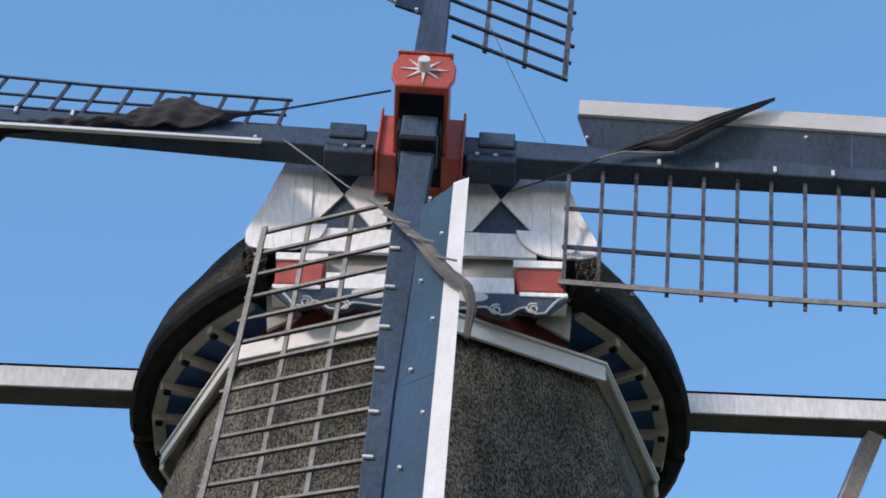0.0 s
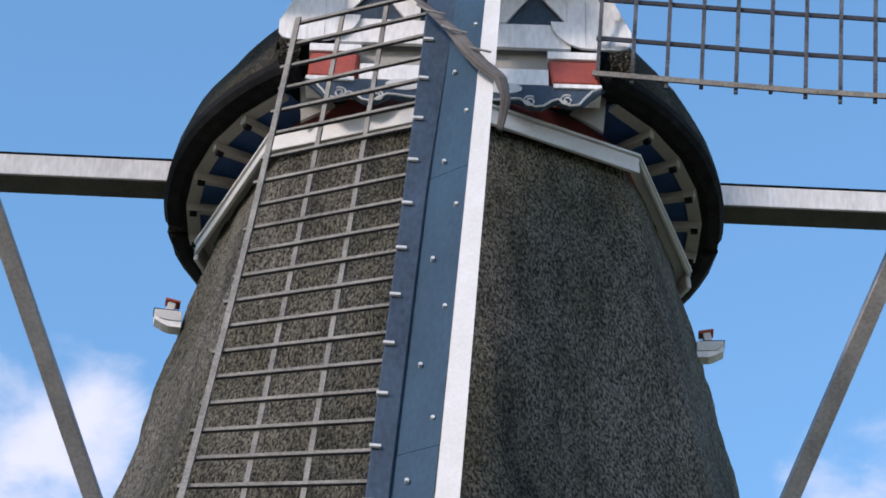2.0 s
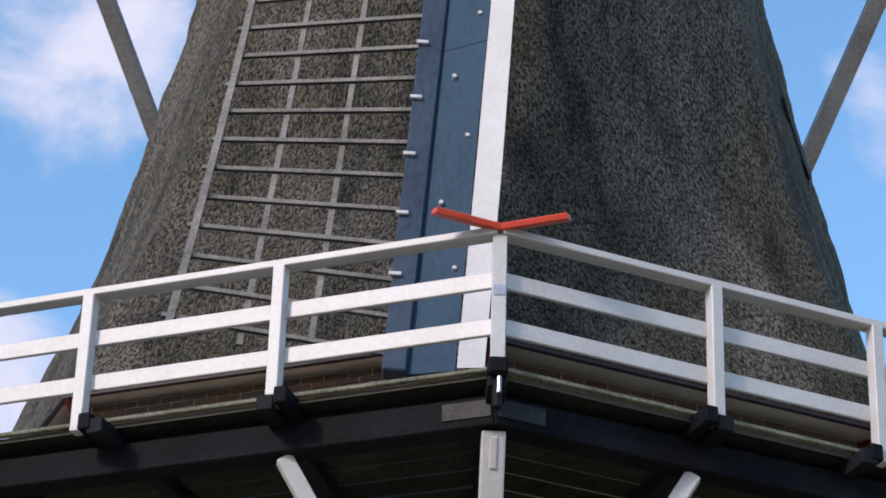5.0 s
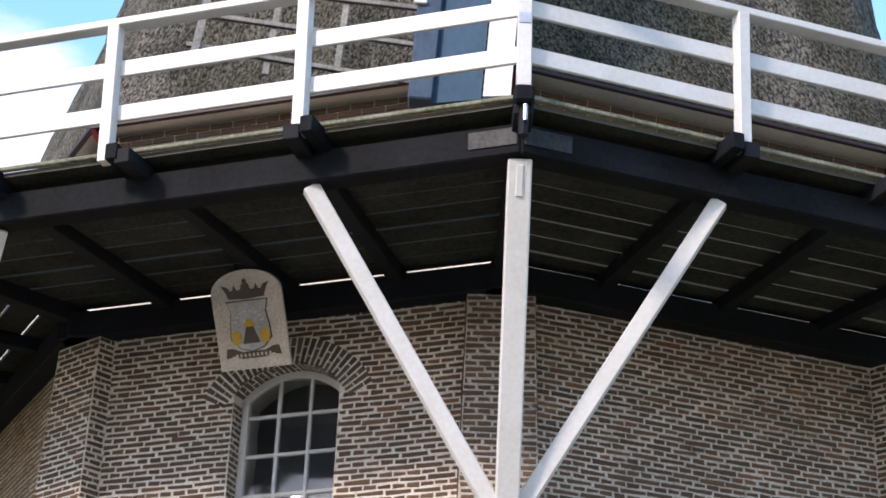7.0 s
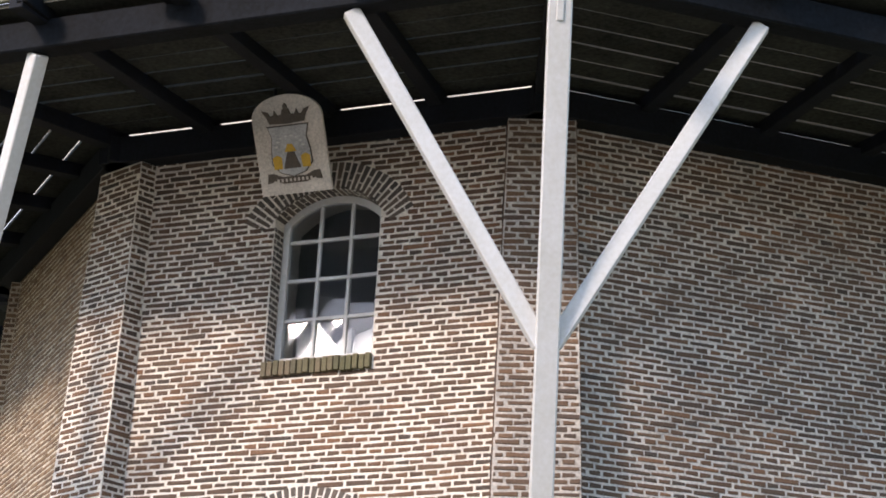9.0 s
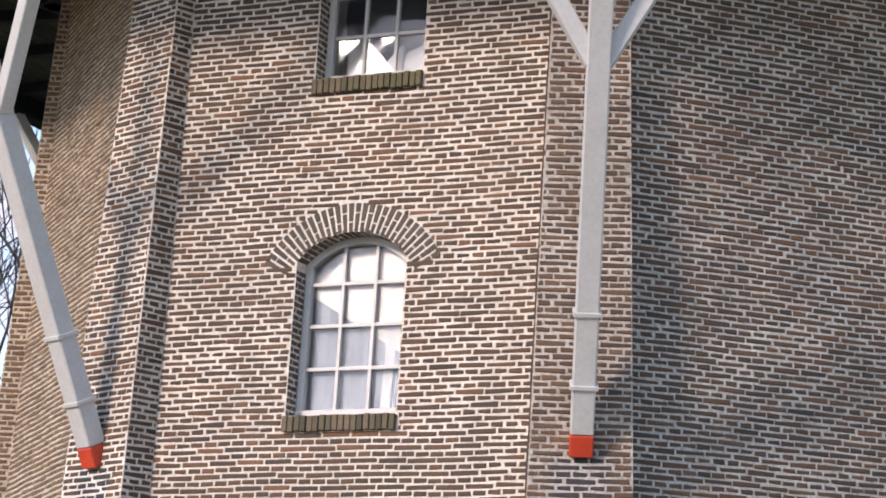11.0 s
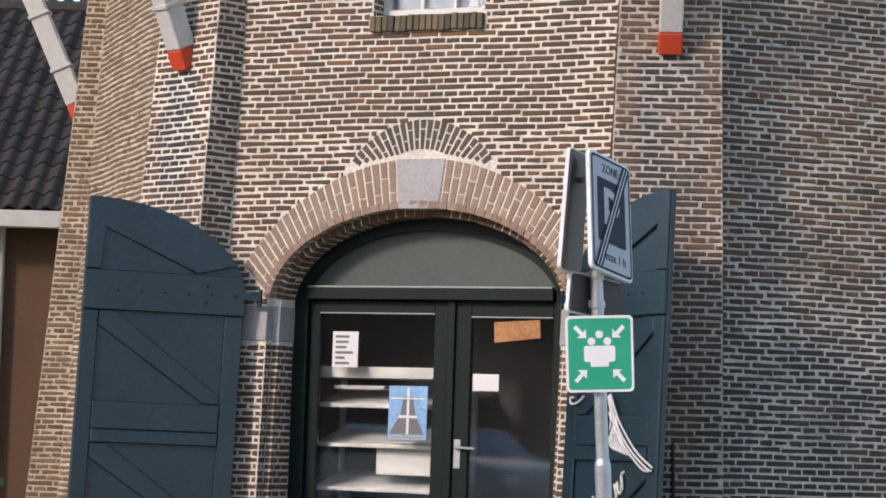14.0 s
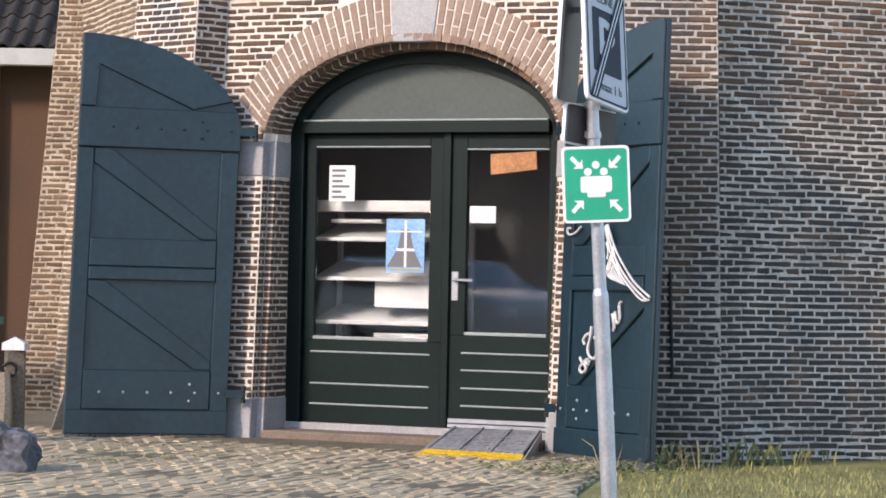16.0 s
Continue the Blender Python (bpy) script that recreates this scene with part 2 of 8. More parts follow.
def thatch_material(name, tip, root, moss):
    """Weathered reed: cut ends that speckle light and dark, streaks down the slope, moss in patches."""
    m = bpy.data.materials.new(name)
    m.use_nodes = True
    nodes, links = m.node_tree.nodes, m.node_tree.links
    b = nodes["Principled BSDF"]
    geo = nodes.new("ShaderNodeNewGeometry")
    mp = nodes.new("ShaderNodeMapping")
    mp.inputs["Scale"].default_value = (1, 1, 0.42)
    links.new(geo.outputs["Position"], mp.inputs["Vector"])
    ends = nodes.new("ShaderNodeTexNoise")
    ends.inputs["Scale"].default_value, ends.inputs["Detail"].default_value = 44.0, 7.0
    ends.inputs["Roughness"].default_value = 0.78
    links.new(mp.outputs["Vector"], ends.inputs["Vector"])
    ramp = nodes.new("ShaderNodeValToRGB")
    ramp.color_ramp.elements[0].position, ramp.color_ramp.elements[0].color = 0.44, (*root, 1)
    ramp.color_ramp.elements[1].position, ramp.color_ramp.elements[1].color = 0.60, (*tip, 1)
    links.new(ends.outputs["Fac"], ramp.inputs["Fac"])
    big = nodes.new("ShaderNodeTexNoise")
    big.inputs["Scale"].default_value, big.inputs["Detail"].default_value = 1.1, 6.0
    big.inputs["Roughness"].default_value = 0.62
    bigmap = nodes.new("ShaderNodeMapping")
    bigmap.inputs["Scale"].default_value = (1, 1, 0.32)
    links.new(geo.outputs["Position"], bigmap.inputs["Vector"])
    links.new(bigmap.outputs["Vector"], big.inputs["Vector"])
    rng = nodes.new("ShaderNodeMapRange")
    rng.inputs["From Min"].default_value, rng.inputs["From Max"].default_value = 0.40, 0.62
    rng.inputs["To Max"].default_value = 1.0
    links.new(big.outputs["Fac"], rng.inputs["Value"])
    mix = nodes.new("ShaderNodeMix")
    mix.data_type, mix.blend_type = "RGBA", "MULTIPLY"
    mix.inputs["B"].default_value = (*moss, 1)
    links.new(rng.outputs[0], mix.inputs["Factor"])
    links.new(ramp.outputs["Color"], mix.inputs["A"])
    # dark runs of rain down the slope
    runmap = nodes.new("ShaderNodeMapping")
    runmap.inputs["Scale"].default_value = (2.4, 2.4, 0.16)
    links.new(geo.outputs["Position"], runmap.inputs["Vector"])
    runs = nodes.new("ShaderNodeTexNoise")
    runs.inputs["Scale"].default_value, runs.inputs["Detail"].default_value = 1.0, 5.0
    links.new(runmap.outputs["Vector"], runs.inputs["Vector"])
    wet = nodes.new("ShaderNodeMapRange")
    wet.inputs["From Min"].default_value, wet.inputs["From Max"].default_value = 0.50, 0.66
    wet.inputs["To Max"].default_value = 0.85
    links.new(runs.outputs["Fac"], wet.inputs["Value"])
    run = nodes.new("ShaderNodeMix")
    run.data_type, run.blend_type = "RGBA", "MULTIPLY"
    run.inputs["B"].default_value = (0.38, 0.38, 0.40, 1)
    links.new(wet.outputs[0], run.inputs["Factor"])
    links.new(mix.outputs["Result"], run.inputs["A"])
    mix = run
    links.new(mix.outputs["Result"], b.inputs["Base Color"])
    b.inputs["Roughness"].default_value = 0.95
    b.inputs["Specular IOR Level"].default_value = 0.2
    bp = nodes.new("ShaderNodeBump")
    bp.inputs["Strength"].default_value, bp.inputs["Distance"].default_value = 1.0, 0.05
    links.new(ends.outputs["Fac"], bp.inputs["Height"])
    links.new(bp.outputs["Normal"], b.inputs["Normal"])
    return m


BROWNS = [(0.074, 0.046, 0.031), (0.130, 0.070, 0.040), (0.088, 0.055, 0.036), (0.195, 0.100, 0.052), (0.060, 0.044, 0.034), (0.135, 0.080, 0.046)]
SOOT = (0.074, 0.053, 0.038)
WARM_BROWNS = [(0.095, 0.058, 0.037), (0.135, 0.077, 0.044), (0.075, 0.050, 0.036), (0.170, 0.096, 0.054), (0.110, 0.069, 0.043)]


def run_off(th):
    """Soot washed down under the foot of a stage post."""
    return (2.5, 4.10, 0.8, 0.10, 0.28, 0.46, (0.036, 0.040, 0.046), th)



LOW_DARK = (0.039, 0.036, 0.033)
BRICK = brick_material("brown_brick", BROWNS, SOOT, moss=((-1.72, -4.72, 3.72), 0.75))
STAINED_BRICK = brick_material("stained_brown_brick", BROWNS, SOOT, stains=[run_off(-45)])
CORNER_BRICK = brick_material("stained_dark_foot_brick", WARM_BROWNS, SOOT, stains=[run_off(0), (-1.0, 2.4, 0.5, 1.2, 0.36, 0.52, LOW_DARK, None)])
LOW_DARK_BRICK = brick_material("dark_foot_brick", BROWNS, SOOT, stains=[(-1.0, 3.5, 0.5, 1.9, 0.30, 0.50, LOW_DARK, None)])
HOUSE_BRICK = brick_material("red_brown_brick", [(0.085, 0.045, 0.026), (0.12, 0.062, 0.034)], (0.075, 0.045, 0.03))
OCHRE_MORTAR = material("ochre_mortar", (0.56, 0.485, 0.38), 0.95, vary=0.3, scale=2.5, fine=40, bump=0.2)
MORTAR = material("lime_mortar", (0.70, 0.64, 0.56), 0.95, vary=0.2, scale=2.5, fine=40, bump=0.2)
CORNER_MORTAR = material("weathered_mortar", (0.50, 0.45, 0.395), 0.95, vary=0.3, scale=2.5, fine=40, bump=0.2)
DARKER_MORTAR = material("darker_mortar", (0.57, 0.52, 0.46), 0.95, vary=0.3, scale=2.5, fine=40, bump=0.2)
ARCH_BRICK = brick_material("tan_brick", [(0.30, 0.205, 0.150), (0.24, 0.158, 0.115), (0.35, 0.25, 0.185), (0.27, 0.19, 0.142)], (0.25, 0.18, 0.135))
OCHRE_BRICK = brick_material("ochre_brick", [(0.165, 0.100, 0.056), (0.225, 0.140, 0.080), (0.125, 0.078, 0.047), (0.26, 0.17, 0.095)], (0.155, 0.10, 0.058))
DARK_BRICK = brick_material("dark_and_shaded_brick", [(0.06, 0.05, 0.045), (0.10, 0.08, 0.065), (0.13, 0.095, 0.07)], (0.075, 0.065, 0.055))
MOSSY_BRICK = brick_material("mossy_brick", [(0.06, 0.055, 0.04), (0.12, 0.10, 0.06), (0.16, 0.12, 0.08)], (0.09, 0.10, 0.035))
STONE = material("grey_limestone", (0.36, 0.35, 0.35), 0.8, vary=0.15, scale=4, fine=50)
WHITE = material("white_paint", (0.555, 0.552, 0.55), 0.45, vary=0.06, scale=3, fine=30, bump=0.05, dark=(0.50, 0.49, 0.46))
OLD_WHITE = material("weathered_white_paint", (0.80, 0.79, 0.78), 0.6, vary=0.08, scale=2, fine=25, dark=(0.58, 0.57, 0.56),
                     stretch=(1, 1, 0.25))
OXBLOOD = material("oxblood_paint", (0.020, 0.004, 0.004), 0.6, vary=0.2)
MOSSY_EDGE = material("mossy_grey_board", (0.17, 0.17, 0.13), 0.95, vary=0.5, scale=4, fine=35, bump=0.5, dark=(0.05, 0.055, 0.03))
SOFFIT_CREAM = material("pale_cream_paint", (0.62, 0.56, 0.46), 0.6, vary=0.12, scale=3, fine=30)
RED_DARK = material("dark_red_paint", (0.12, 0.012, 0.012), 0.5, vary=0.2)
# cream of the cap's underside, lowered to carry the shade it lies in
CREAM = material("shaded_cream_paint", (0.31, 0.295, 0.26), 0.6, vary=0.1, scale=3, fine=30)
NAVY = material("blue_black_paint", (0.041, 0.062, 0.092), 0.55, vary=0.28, scale=2.0, fine=25, bump=0.15, stretch=(1, 1, 0.4), spec=0.25)
WIND_BLUE = material("slate_blue_paint", (0.030, 0.066, 0.104), 0.6, vary=0.15, scale=2.0, fine=25, bump=0.1, stretch=(1, 1, 0.4), spec=0.15)
BLUE = material("deep_blue_paint", (0.02, 0.07, 0.19), 0.5, vary=0.2)
TAR = material("tarred_wood", (0.006, 0.007, 0.0105), 0.75, vary=0.4, scale=3, fine=40, bump=0.3, spec=0.25)
TAR_WORN = material("worn_tarred_wood", (0.0042, 0.0052, 0.0072), 0.75, vary=0.8, scale=2, fine=30, bump=0.35, spec=0.14)
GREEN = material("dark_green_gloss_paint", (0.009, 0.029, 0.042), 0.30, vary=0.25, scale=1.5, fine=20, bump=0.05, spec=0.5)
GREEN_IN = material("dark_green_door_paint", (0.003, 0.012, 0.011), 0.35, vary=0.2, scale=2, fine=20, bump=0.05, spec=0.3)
RED = material("iron_red_paint", (0.36, 0.062, 0.035), 0.5, vary=0.2, scale=4, fine=40)
# a darker copy of RED, with the shade under the cap in its colour
RED_SHADED = material("shaded_drum_red", (0.15, 0.026, 0.018), 0.6, vary=0.25, scale=4, fine=40)
RED_NEW = material("bright_red_paint", (0.60, 0.06, 0.025), 0.42, vary=0.12)
LATH_SIDE = material("dark_lath", (0.030, 0.033, 0.048), 0.7, vary=0.4, scale=3, fine=40, bump=0.2)
LATH_SLATE = material("slate_lath", (0.085, 0.09, 0.105), 0.8, vary=0.6, scale=5, fine=40, bump=0.25)
WOOD_GREY = material("weathered_lath", (0.22, 0.205, 0.18), 0.85, vary=0.35, scale=3, fine=40, bump=0.3, stretch=(1, 1, 1))
PLANK = material("mossy_deck_board", (0.030, 0.031, 0.026), 0.9, vary=0.5, scale=2, fine=30, bump=0.4, spread=0.25, spec=0.2)
LIT_EDGE = material("daylit_board_edge", (0.055, 0.053, 0.045), 0.9, vary=0.5, scale=3, fine=30, bump=0.4, dark=(0.05, 0.05, 0.04))
BRACE_GREY = material("weathered_grey_paint", (0.44, 0.41, 0.40), 0.7, vary=0.2, scale=2, fine=25, dark=(0.26, 0.24, 0.23))
BEAM_SHADE = material("beam_shade_dark", (0.085, 0.08, 0.072), 0.85, vary=0.25, scale=3, fine=40, bump=0.2)
CANVAS_GREY = material("grey_sailcloth", (0.115, 0.105, 0.098), 0.9, vary=0.3, scale=5, fine=120, bump=0.2)
CANVAS = material("brown_black_sailcloth", (0.026, 0.025, 0.026), 0.9, vary=0.3, scale=5, fine=120, bump=0.2)
ROPE = material("hemp_rope", (0.20, 0.19, 0.18), 0.9, vary=0.3, fine=150)
IRON = material("dark_iron", (0.03, 0.03, 0.032), 0.5, metal=0.6, vary=0.3)
GALV = material("galvanised_steel", (0.45, 0.47, 0.50), 0.42, metal=0.75, vary=0.15, scale=10, fine=90, bump=0.05)
GLASS = glass_material("window_glass")
THATCH = thatch_material("weathered_reed_thatch", (0.35, 0.316, 0.255), (0.021, 0.019, 0.016), (0.60, 0.61, 0.52))
EAVE_BLACK = material("black_thatch_edge", (0.012, 0.012, 0.013), 0.95, vary=0.5, scale=6, fine=60, bump=0.5, spec=0.15)
CAP_THATCH = thatch_material("dark_cap_thatch", (0.15, 0.135, 0.11), (0.03, 0.027, 0.023), (0.6, 0.62, 0.45))


# ---------------- helpers ----------------
UP = Vector((0, 0, 1))


def nd(th):
    """Outward from the mill's axis; 0 is the front corner, negative to the west side."""
    return Vector((math.sin(radians(th)), -math.cos(radians(th)), 0))


def sd(th):
    return Vector((math.cos(radians(th)), math.sin(radians(th)), 0))


def at(th, r, u, z):
    return nd(th) * r + sd(th) * u + UP * z


def thing(name, label, category, place=(0, 0, 0), group="", kind=""):
    return tagged(new(name), label, category, group, kind) if place is None else _placed(name, label, category, place, group, kind)


def _placed(name, label, category, place, group, kind):
    ob = tagged(new(name), label, category, group, kind)
    ob.empty_display_size = 0.2
    ob.matrix_basis = Matrix.Translation(place)
    return ob


def hang(ob, parent, label=""):
    ob.parent = parent
    if parent.type == "EMPTY":
        ob.matrix_parent_inverse = parent.matrix_basis.inverted()
    if label:
        ob["label"] = label
    return ob


def part(name, bm, mat, parent=None, label="", smooth=False):
    me = bpy.data.meshes.new(name)
    bmesh.ops.recalc_face_normals(bm, faces=bm.faces)
    bm.to_mesh(me)
    bm.free()
    me.materials.append(mat)
    if smooth:
        for p in me.polygons:
            p.use_smooth = True
    ob = new(name, me)
    return hang(ob, parent, label) if parent else ob


def six(bm, c, bevel=0.0):
    """A block from its eight corners (bottom four, top four)."""
    v = [bm.verts.new(p) for p in c]
    fs = [bm.faces.new([v[i] for i in q]) for q in
          ((3, 2, 1, 0), (4, 5, 6, 7), (0, 1, 5, 4), (1, 2, 6, 5), (2, 3, 7, 6), (3, 0, 4, 7))]
    if bevel:
        bmesh.ops.bevel(bm, geom=list({e for f in fs for e in f.edges}), offset=bevel, segments=1, affect="EDGES")
    return v


def bar(bm, p, q, w, h, side=None, bevel=0.0, w2=None, h2=None):
    """A straight timber from p to q; w along side, h across it."""
    p, q = Vector(p), Vector(q)
    d = (q - p).normalized()
    if side is None:
        side = d.cross(UP) if abs(d.z) < 0.95 else Vector((1, 0, 0))
    a = Vector(side)
    a = (a - d * a.dot(d)).normalized()
    b = d.cross(a)
    c = []
    for o, ww, hh in ((p, w, h), (q, w2 or w, h2 or h)):
        c += [o - a * ww / 2 - b * hh / 2, o + a * ww / 2 - b * hh / 2, o + a * ww / 2 + b * hh / 2, o - a * ww / 2 + b * hh / 2]
    return six(bm, c, bevel)


def slab(bm, pts, d, bevel=0.0):
    """A flat plate: an outline, thickened by the vector d."""
    lo = [bm.verts.new(p) for p in pts]
    hi = [bm.verts.new(Vector(p) + Vector(d)) for p in pts]
    n = len(pts)
    fs = [bm.faces.new(list(reversed(lo))), bm.faces.new(hi)]
    fs += [bm.faces.new((lo[i], lo[(i + 1) % n], hi[(i + 1) % n], hi[i])) for i in range(n)]
    if bevel:
        bmesh.ops.bevel(bm, geom=list({e for f in fs for e in f.edges}), offset=bevel, segments=1, affect="EDGES")


def tube(bm, pts, r, sides=7, r2=None):
    """A round cord through the points."""
    pts = [Vector(p) for p in pts]
    rings = []
    for i, p in enumerate(pts):
        d = (pts[min(i + 1, len(pts) - 1)] - pts[max(i - 1, 0)]).normalized()
        a = d.cross(UP if abs(d.z) < 0.9 else Vector((1, 0, 0))).normalized()
        b = d.cross(a)
        k = i / max(1, len(pts) - 1)
        rr = r + ((r if r2 is None else r2) - r) * k
        rings.append([bm.verts.new(p + (a * math.cos(t) + b * math.sin(t)) * rr)
                      for t in (2 * math.pi * j / sides for j in range(sides))])
    for a, b in zip(rings, rings[1:]):
        for j in range(sides):
            bm.faces.new((a[j], a[(j + 1) % sides], b[(j + 1) % sides], b[j]))
    bm.faces.new(list(reversed(rings[0])))
    bm.faces.new(rings[-1])


def loft(bm, rings, close_top=True, close_bottom=False):
    rs = [[bm.verts.new(p) for p in r] for r in rings]
    n = len(rs[0])
    for a, b in zip(rs, rs[1:]):
        for j in range(n):
            bm.faces.new((a[j], a[(j + 1) % n], b[(j + 1) % n], b[j]))
    if close_top:
        bm.faces.new(rs[-1])
    if close_bottom:
        bm.faces.new(list(reversed(rs[0])))


def solid(name, mat, parent, build, label="", smooth=False):
    bm = bmesh.new()
    build(bm)
    return part(name, bm, mat, parent, label, smooth)


def one_bar(name, mat, parent, p, q, w, h, side=None, bevel=0.006, label="", w2=None, h2=None):
    bm = bmesh.new()
    bar(bm, p, q, w, h, side, bevel, w2, h2)
    return part(name, bm, mat, parent, label)


def one_slab(name, mat, parent, pts, d, bevel=0.004, label=""):
    bm = bmesh.new()
    slab(bm, pts, d, bevel)
    return part(name, bm, mat, parent, label)


# ---------------- the brick base of the mill ----------------
R_FOOT, R_TOP, Z_TOP = 5.293, 4.753, 8.55      # corner radius of the walls at the foot and at 8.55 m
WALL_H = 8.95
COS8, TAN8 = math.cos(math.pi / 8), math.tan(math.pi / 8)
FACES = (-157.5, -112.5, -67.5, -22.5, 22.5, 67.5, 112.5, 157.5)
CORNERS = (-180, -135, -90, -45, 0, 45, 90, 135)
DOOR_F, SHADE_F, WEST_F = -22.5, 22.5, -67.5


def rc(z):
    return R_FOOT + (R_TOP - R_FOOT) * z / Z_TOP


def apo(z):
    return rc(z) * COS8


def pil_w(z):                                    # width of a corner pilaster
    return 0.926 + (0.545 - 0.926) * z / Z_TOP


def pil_r(z, th=0):                              # how far out its front stands; the west one less
    return rc(z) + 0.181 + (0.06 - 0.181) * z / Z_TOP - (0.07 if th == -90 else 0.0)


def wall_point(th, u, z, out=0.0):
    return at(th, apo(z) + out, u, z)


DOOR_U, DOOR_CZ, DOOR_RO = 0.03, 1.65, 1.68                     # outer curve of the arch over the door
DOOR_HALF, SPRING, RISE = 1.20, 2.23, 0.735                     # half width of the opening, springing line and rise of its basket curve
FAN_Z, FAN_MAX = 1.10, math.radians(45.0)                       # the wedges of the arch fan out from this height
ORDER, REBATE = 0.055, 0.10                                     # the inner order of the jamb: how far it steps in, and how deep it lies


def basket(a, inset=0.0):
    """A point (u, z) on the curve of the door arch, a from the crown (0) to the springing (90 degrees)."""
    return DOOR_U + (DOOR_HALF - inset) * math.sin(a), SPRING + (RISE - inset) * math.cos(a)


def fan_in(a):
    """Distance from the fan's centre to the inner curve, along the angle a from upright."""
    lo, hi = 0.5, 2.5
    for _ in range(40):
        m = (lo + hi) / 2
        x, z = m * math.sin(a) / DOOR_HALF, (FAN_Z + m * math.cos(a) - SPRING) / RISE
        inside = abs(x) < 1 and (z < 0 or x * x + z * z < 1)
        lo, hi = (m, hi) if inside else (lo, m)
    return lo


def fan_out(a):
    """The same to the outer curve, a circle."""
    k = DOOR_CZ - FAN_Z
    return k * math.cos(a) + math.sqrt(DOOR_RO ** 2 - (k * math.sin(a)) ** 2)


REL_CZ, REL_RI, REL_RO = 2.93, 0.47, 0.69                       # small relieving arch above it
WIN = ((0.015, 4.415), (0.045, 7.085))                           # middle and sill of the two windows
WIN_HALF, WIN_ARC, WIN_CZ, WIN_RO = 0.455, 0.60, 0.815, 0.826    # half width, arch radius, its centre above the sill, ring


def door_holes(z):
    """The stretches of the door wall that carry no plain courses at the height z."""
    h = []
    if z < 2.30:
        h.append((DOOR_U - DOOR_HALF - (0.30 if (z < 0.30 or 1.96 < z < 2.23) else 0.0),
                  DOOR_U + DOOR_HALF + (0.30 if (z < 0.30 or 1.96 < z < 2.23) else 0.0)))
    if 2.2 < z < DOOR_CZ + DOOR_RO:
        x = math.sqrt(max(0, DOOR_RO ** 2 - (z - DOOR_CZ) ** 2))
        x = max(min(x, (z - FAN_Z) * math.tan(FAN_MAX)), DOOR_HALF if z < 2.31 else 0.0)
        h.append((DOOR_U - x, DOOR_U + x))
    if 3.2 < z < REL_CZ + REL_RO:
        x = math.sqrt(max(0, REL_RO ** 2 - (z - REL_CZ) ** 2))
        h.append((DOOR_U - x, DOOR_U + x))
    for u, zs in WIN:
        if zs - 0.13 < z < zs:
            h.append((u - 0.47, u + 0.47))
        spring = zs + WIN_CZ + math.sqrt(WIN_ARC ** 2 - WIN_HALF ** 2)
        if zs <= z < spring:
            h.append((u - WIN_HALF, u + WIN_HALF))
        if spring - 0.05 <= z < zs + WIN_CZ + WIN_RO:
            x = math.sqrt(max(0, WIN_RO ** 2 - (z - zs - WIN_CZ) ** 2))
            h.append((u - min(x, 0.68), u + min(x, 0.68)))
    return h


def free_spans(lo, hi, holes):
    spans = [(lo, hi)]
    for a, b in holes:
        spans = [s for x, y in spans for s in ((x, min(y, a)), (max(x, b), y)) if s[1] - s[0] > 0.03]
    return spans


COURSE, LONG = 0.0498, 0.2330


def brick_shape(name, length, height, mat, depth=0.03, seed=0):
    """One brick, standing at its own middle, with worn edges; x along the wall, y outward."""
    bm = bmesh.new()
    a, h, e = length / 2, height / 2, 0.004
    wr = random.Random(seed)
    wear = [(wr.uniform(-0.003, 0.002), wr.uniform(-0.0025, 0.0015)) for _ in range(4)] if seed else [(0, 0)] * 4
    back = [bm.verts.new(p) for p in ((-a, -depth, -h), (a, -depth, -h), (a, -depth, h), (-a, -depth, h))]
    mid = [bm.verts.new(p) for p in ((-a, -e, -h), (a, -e, -h), (a, -e, h), (-a, -e, h))]
    front = [bm.verts.new(p) for p in ((-a + e, 0, -h + e), (a - e, 0, -h + e), (a - e, 0, h - e), (-a + e, 0, h - e))]
    for ring in (mid, front):
        for v, (wx, wz) in zip(ring, wear):
            v.co.x, v.co.z = v.co.x + wx * (1 if v.co.x > 0 else -1), v.co.z + wz * (1 if v.co.z > 0 else -1)
    for p, q in ((back, mid), (mid, front)):
        for j in range(4):
            bm.faces.new((p[j], p[(j + 1) % 4], q[(j + 1) % 4], q[j]))
    bm.faces.new(front)
    bmesh.ops.recalc_face_normals(bm, faces=bm.faces)
    me = bpy.data.meshes.new(name)
    bm.to_mesh(me)
    bm.free()
    me.materials.append(mat)
    return me


JOINT = 0.0155
STRETCHER = [brick_shape("brick", LONG - JOINT, COURSE - JOINT, BRICK, seed=k + 1) for k in range(6)]
HEADER = [brick_shape("brick_end", LONG / 2 - JOINT, COURSE - JOINT, BRICK, seed=k + 20) for k in range(6)]


def piece_set(mat):
    return ([brick_shape("brick", LONG - JOINT, COURSE - JOINT, mat, seed=k + 1) for k in range(6)],
            [brick_shape("brick_end", LONG / 2 - JOINT, COURSE - JOINT, mat, seed=k + 20) for k in range(6)])


LOW_DARK_SET, CORNER_SET, STAINED_SET = piece_set(LOW_DARK_BRICK), piece_set(CORNER_BRICK), piece_set(STAINED_BRICK)


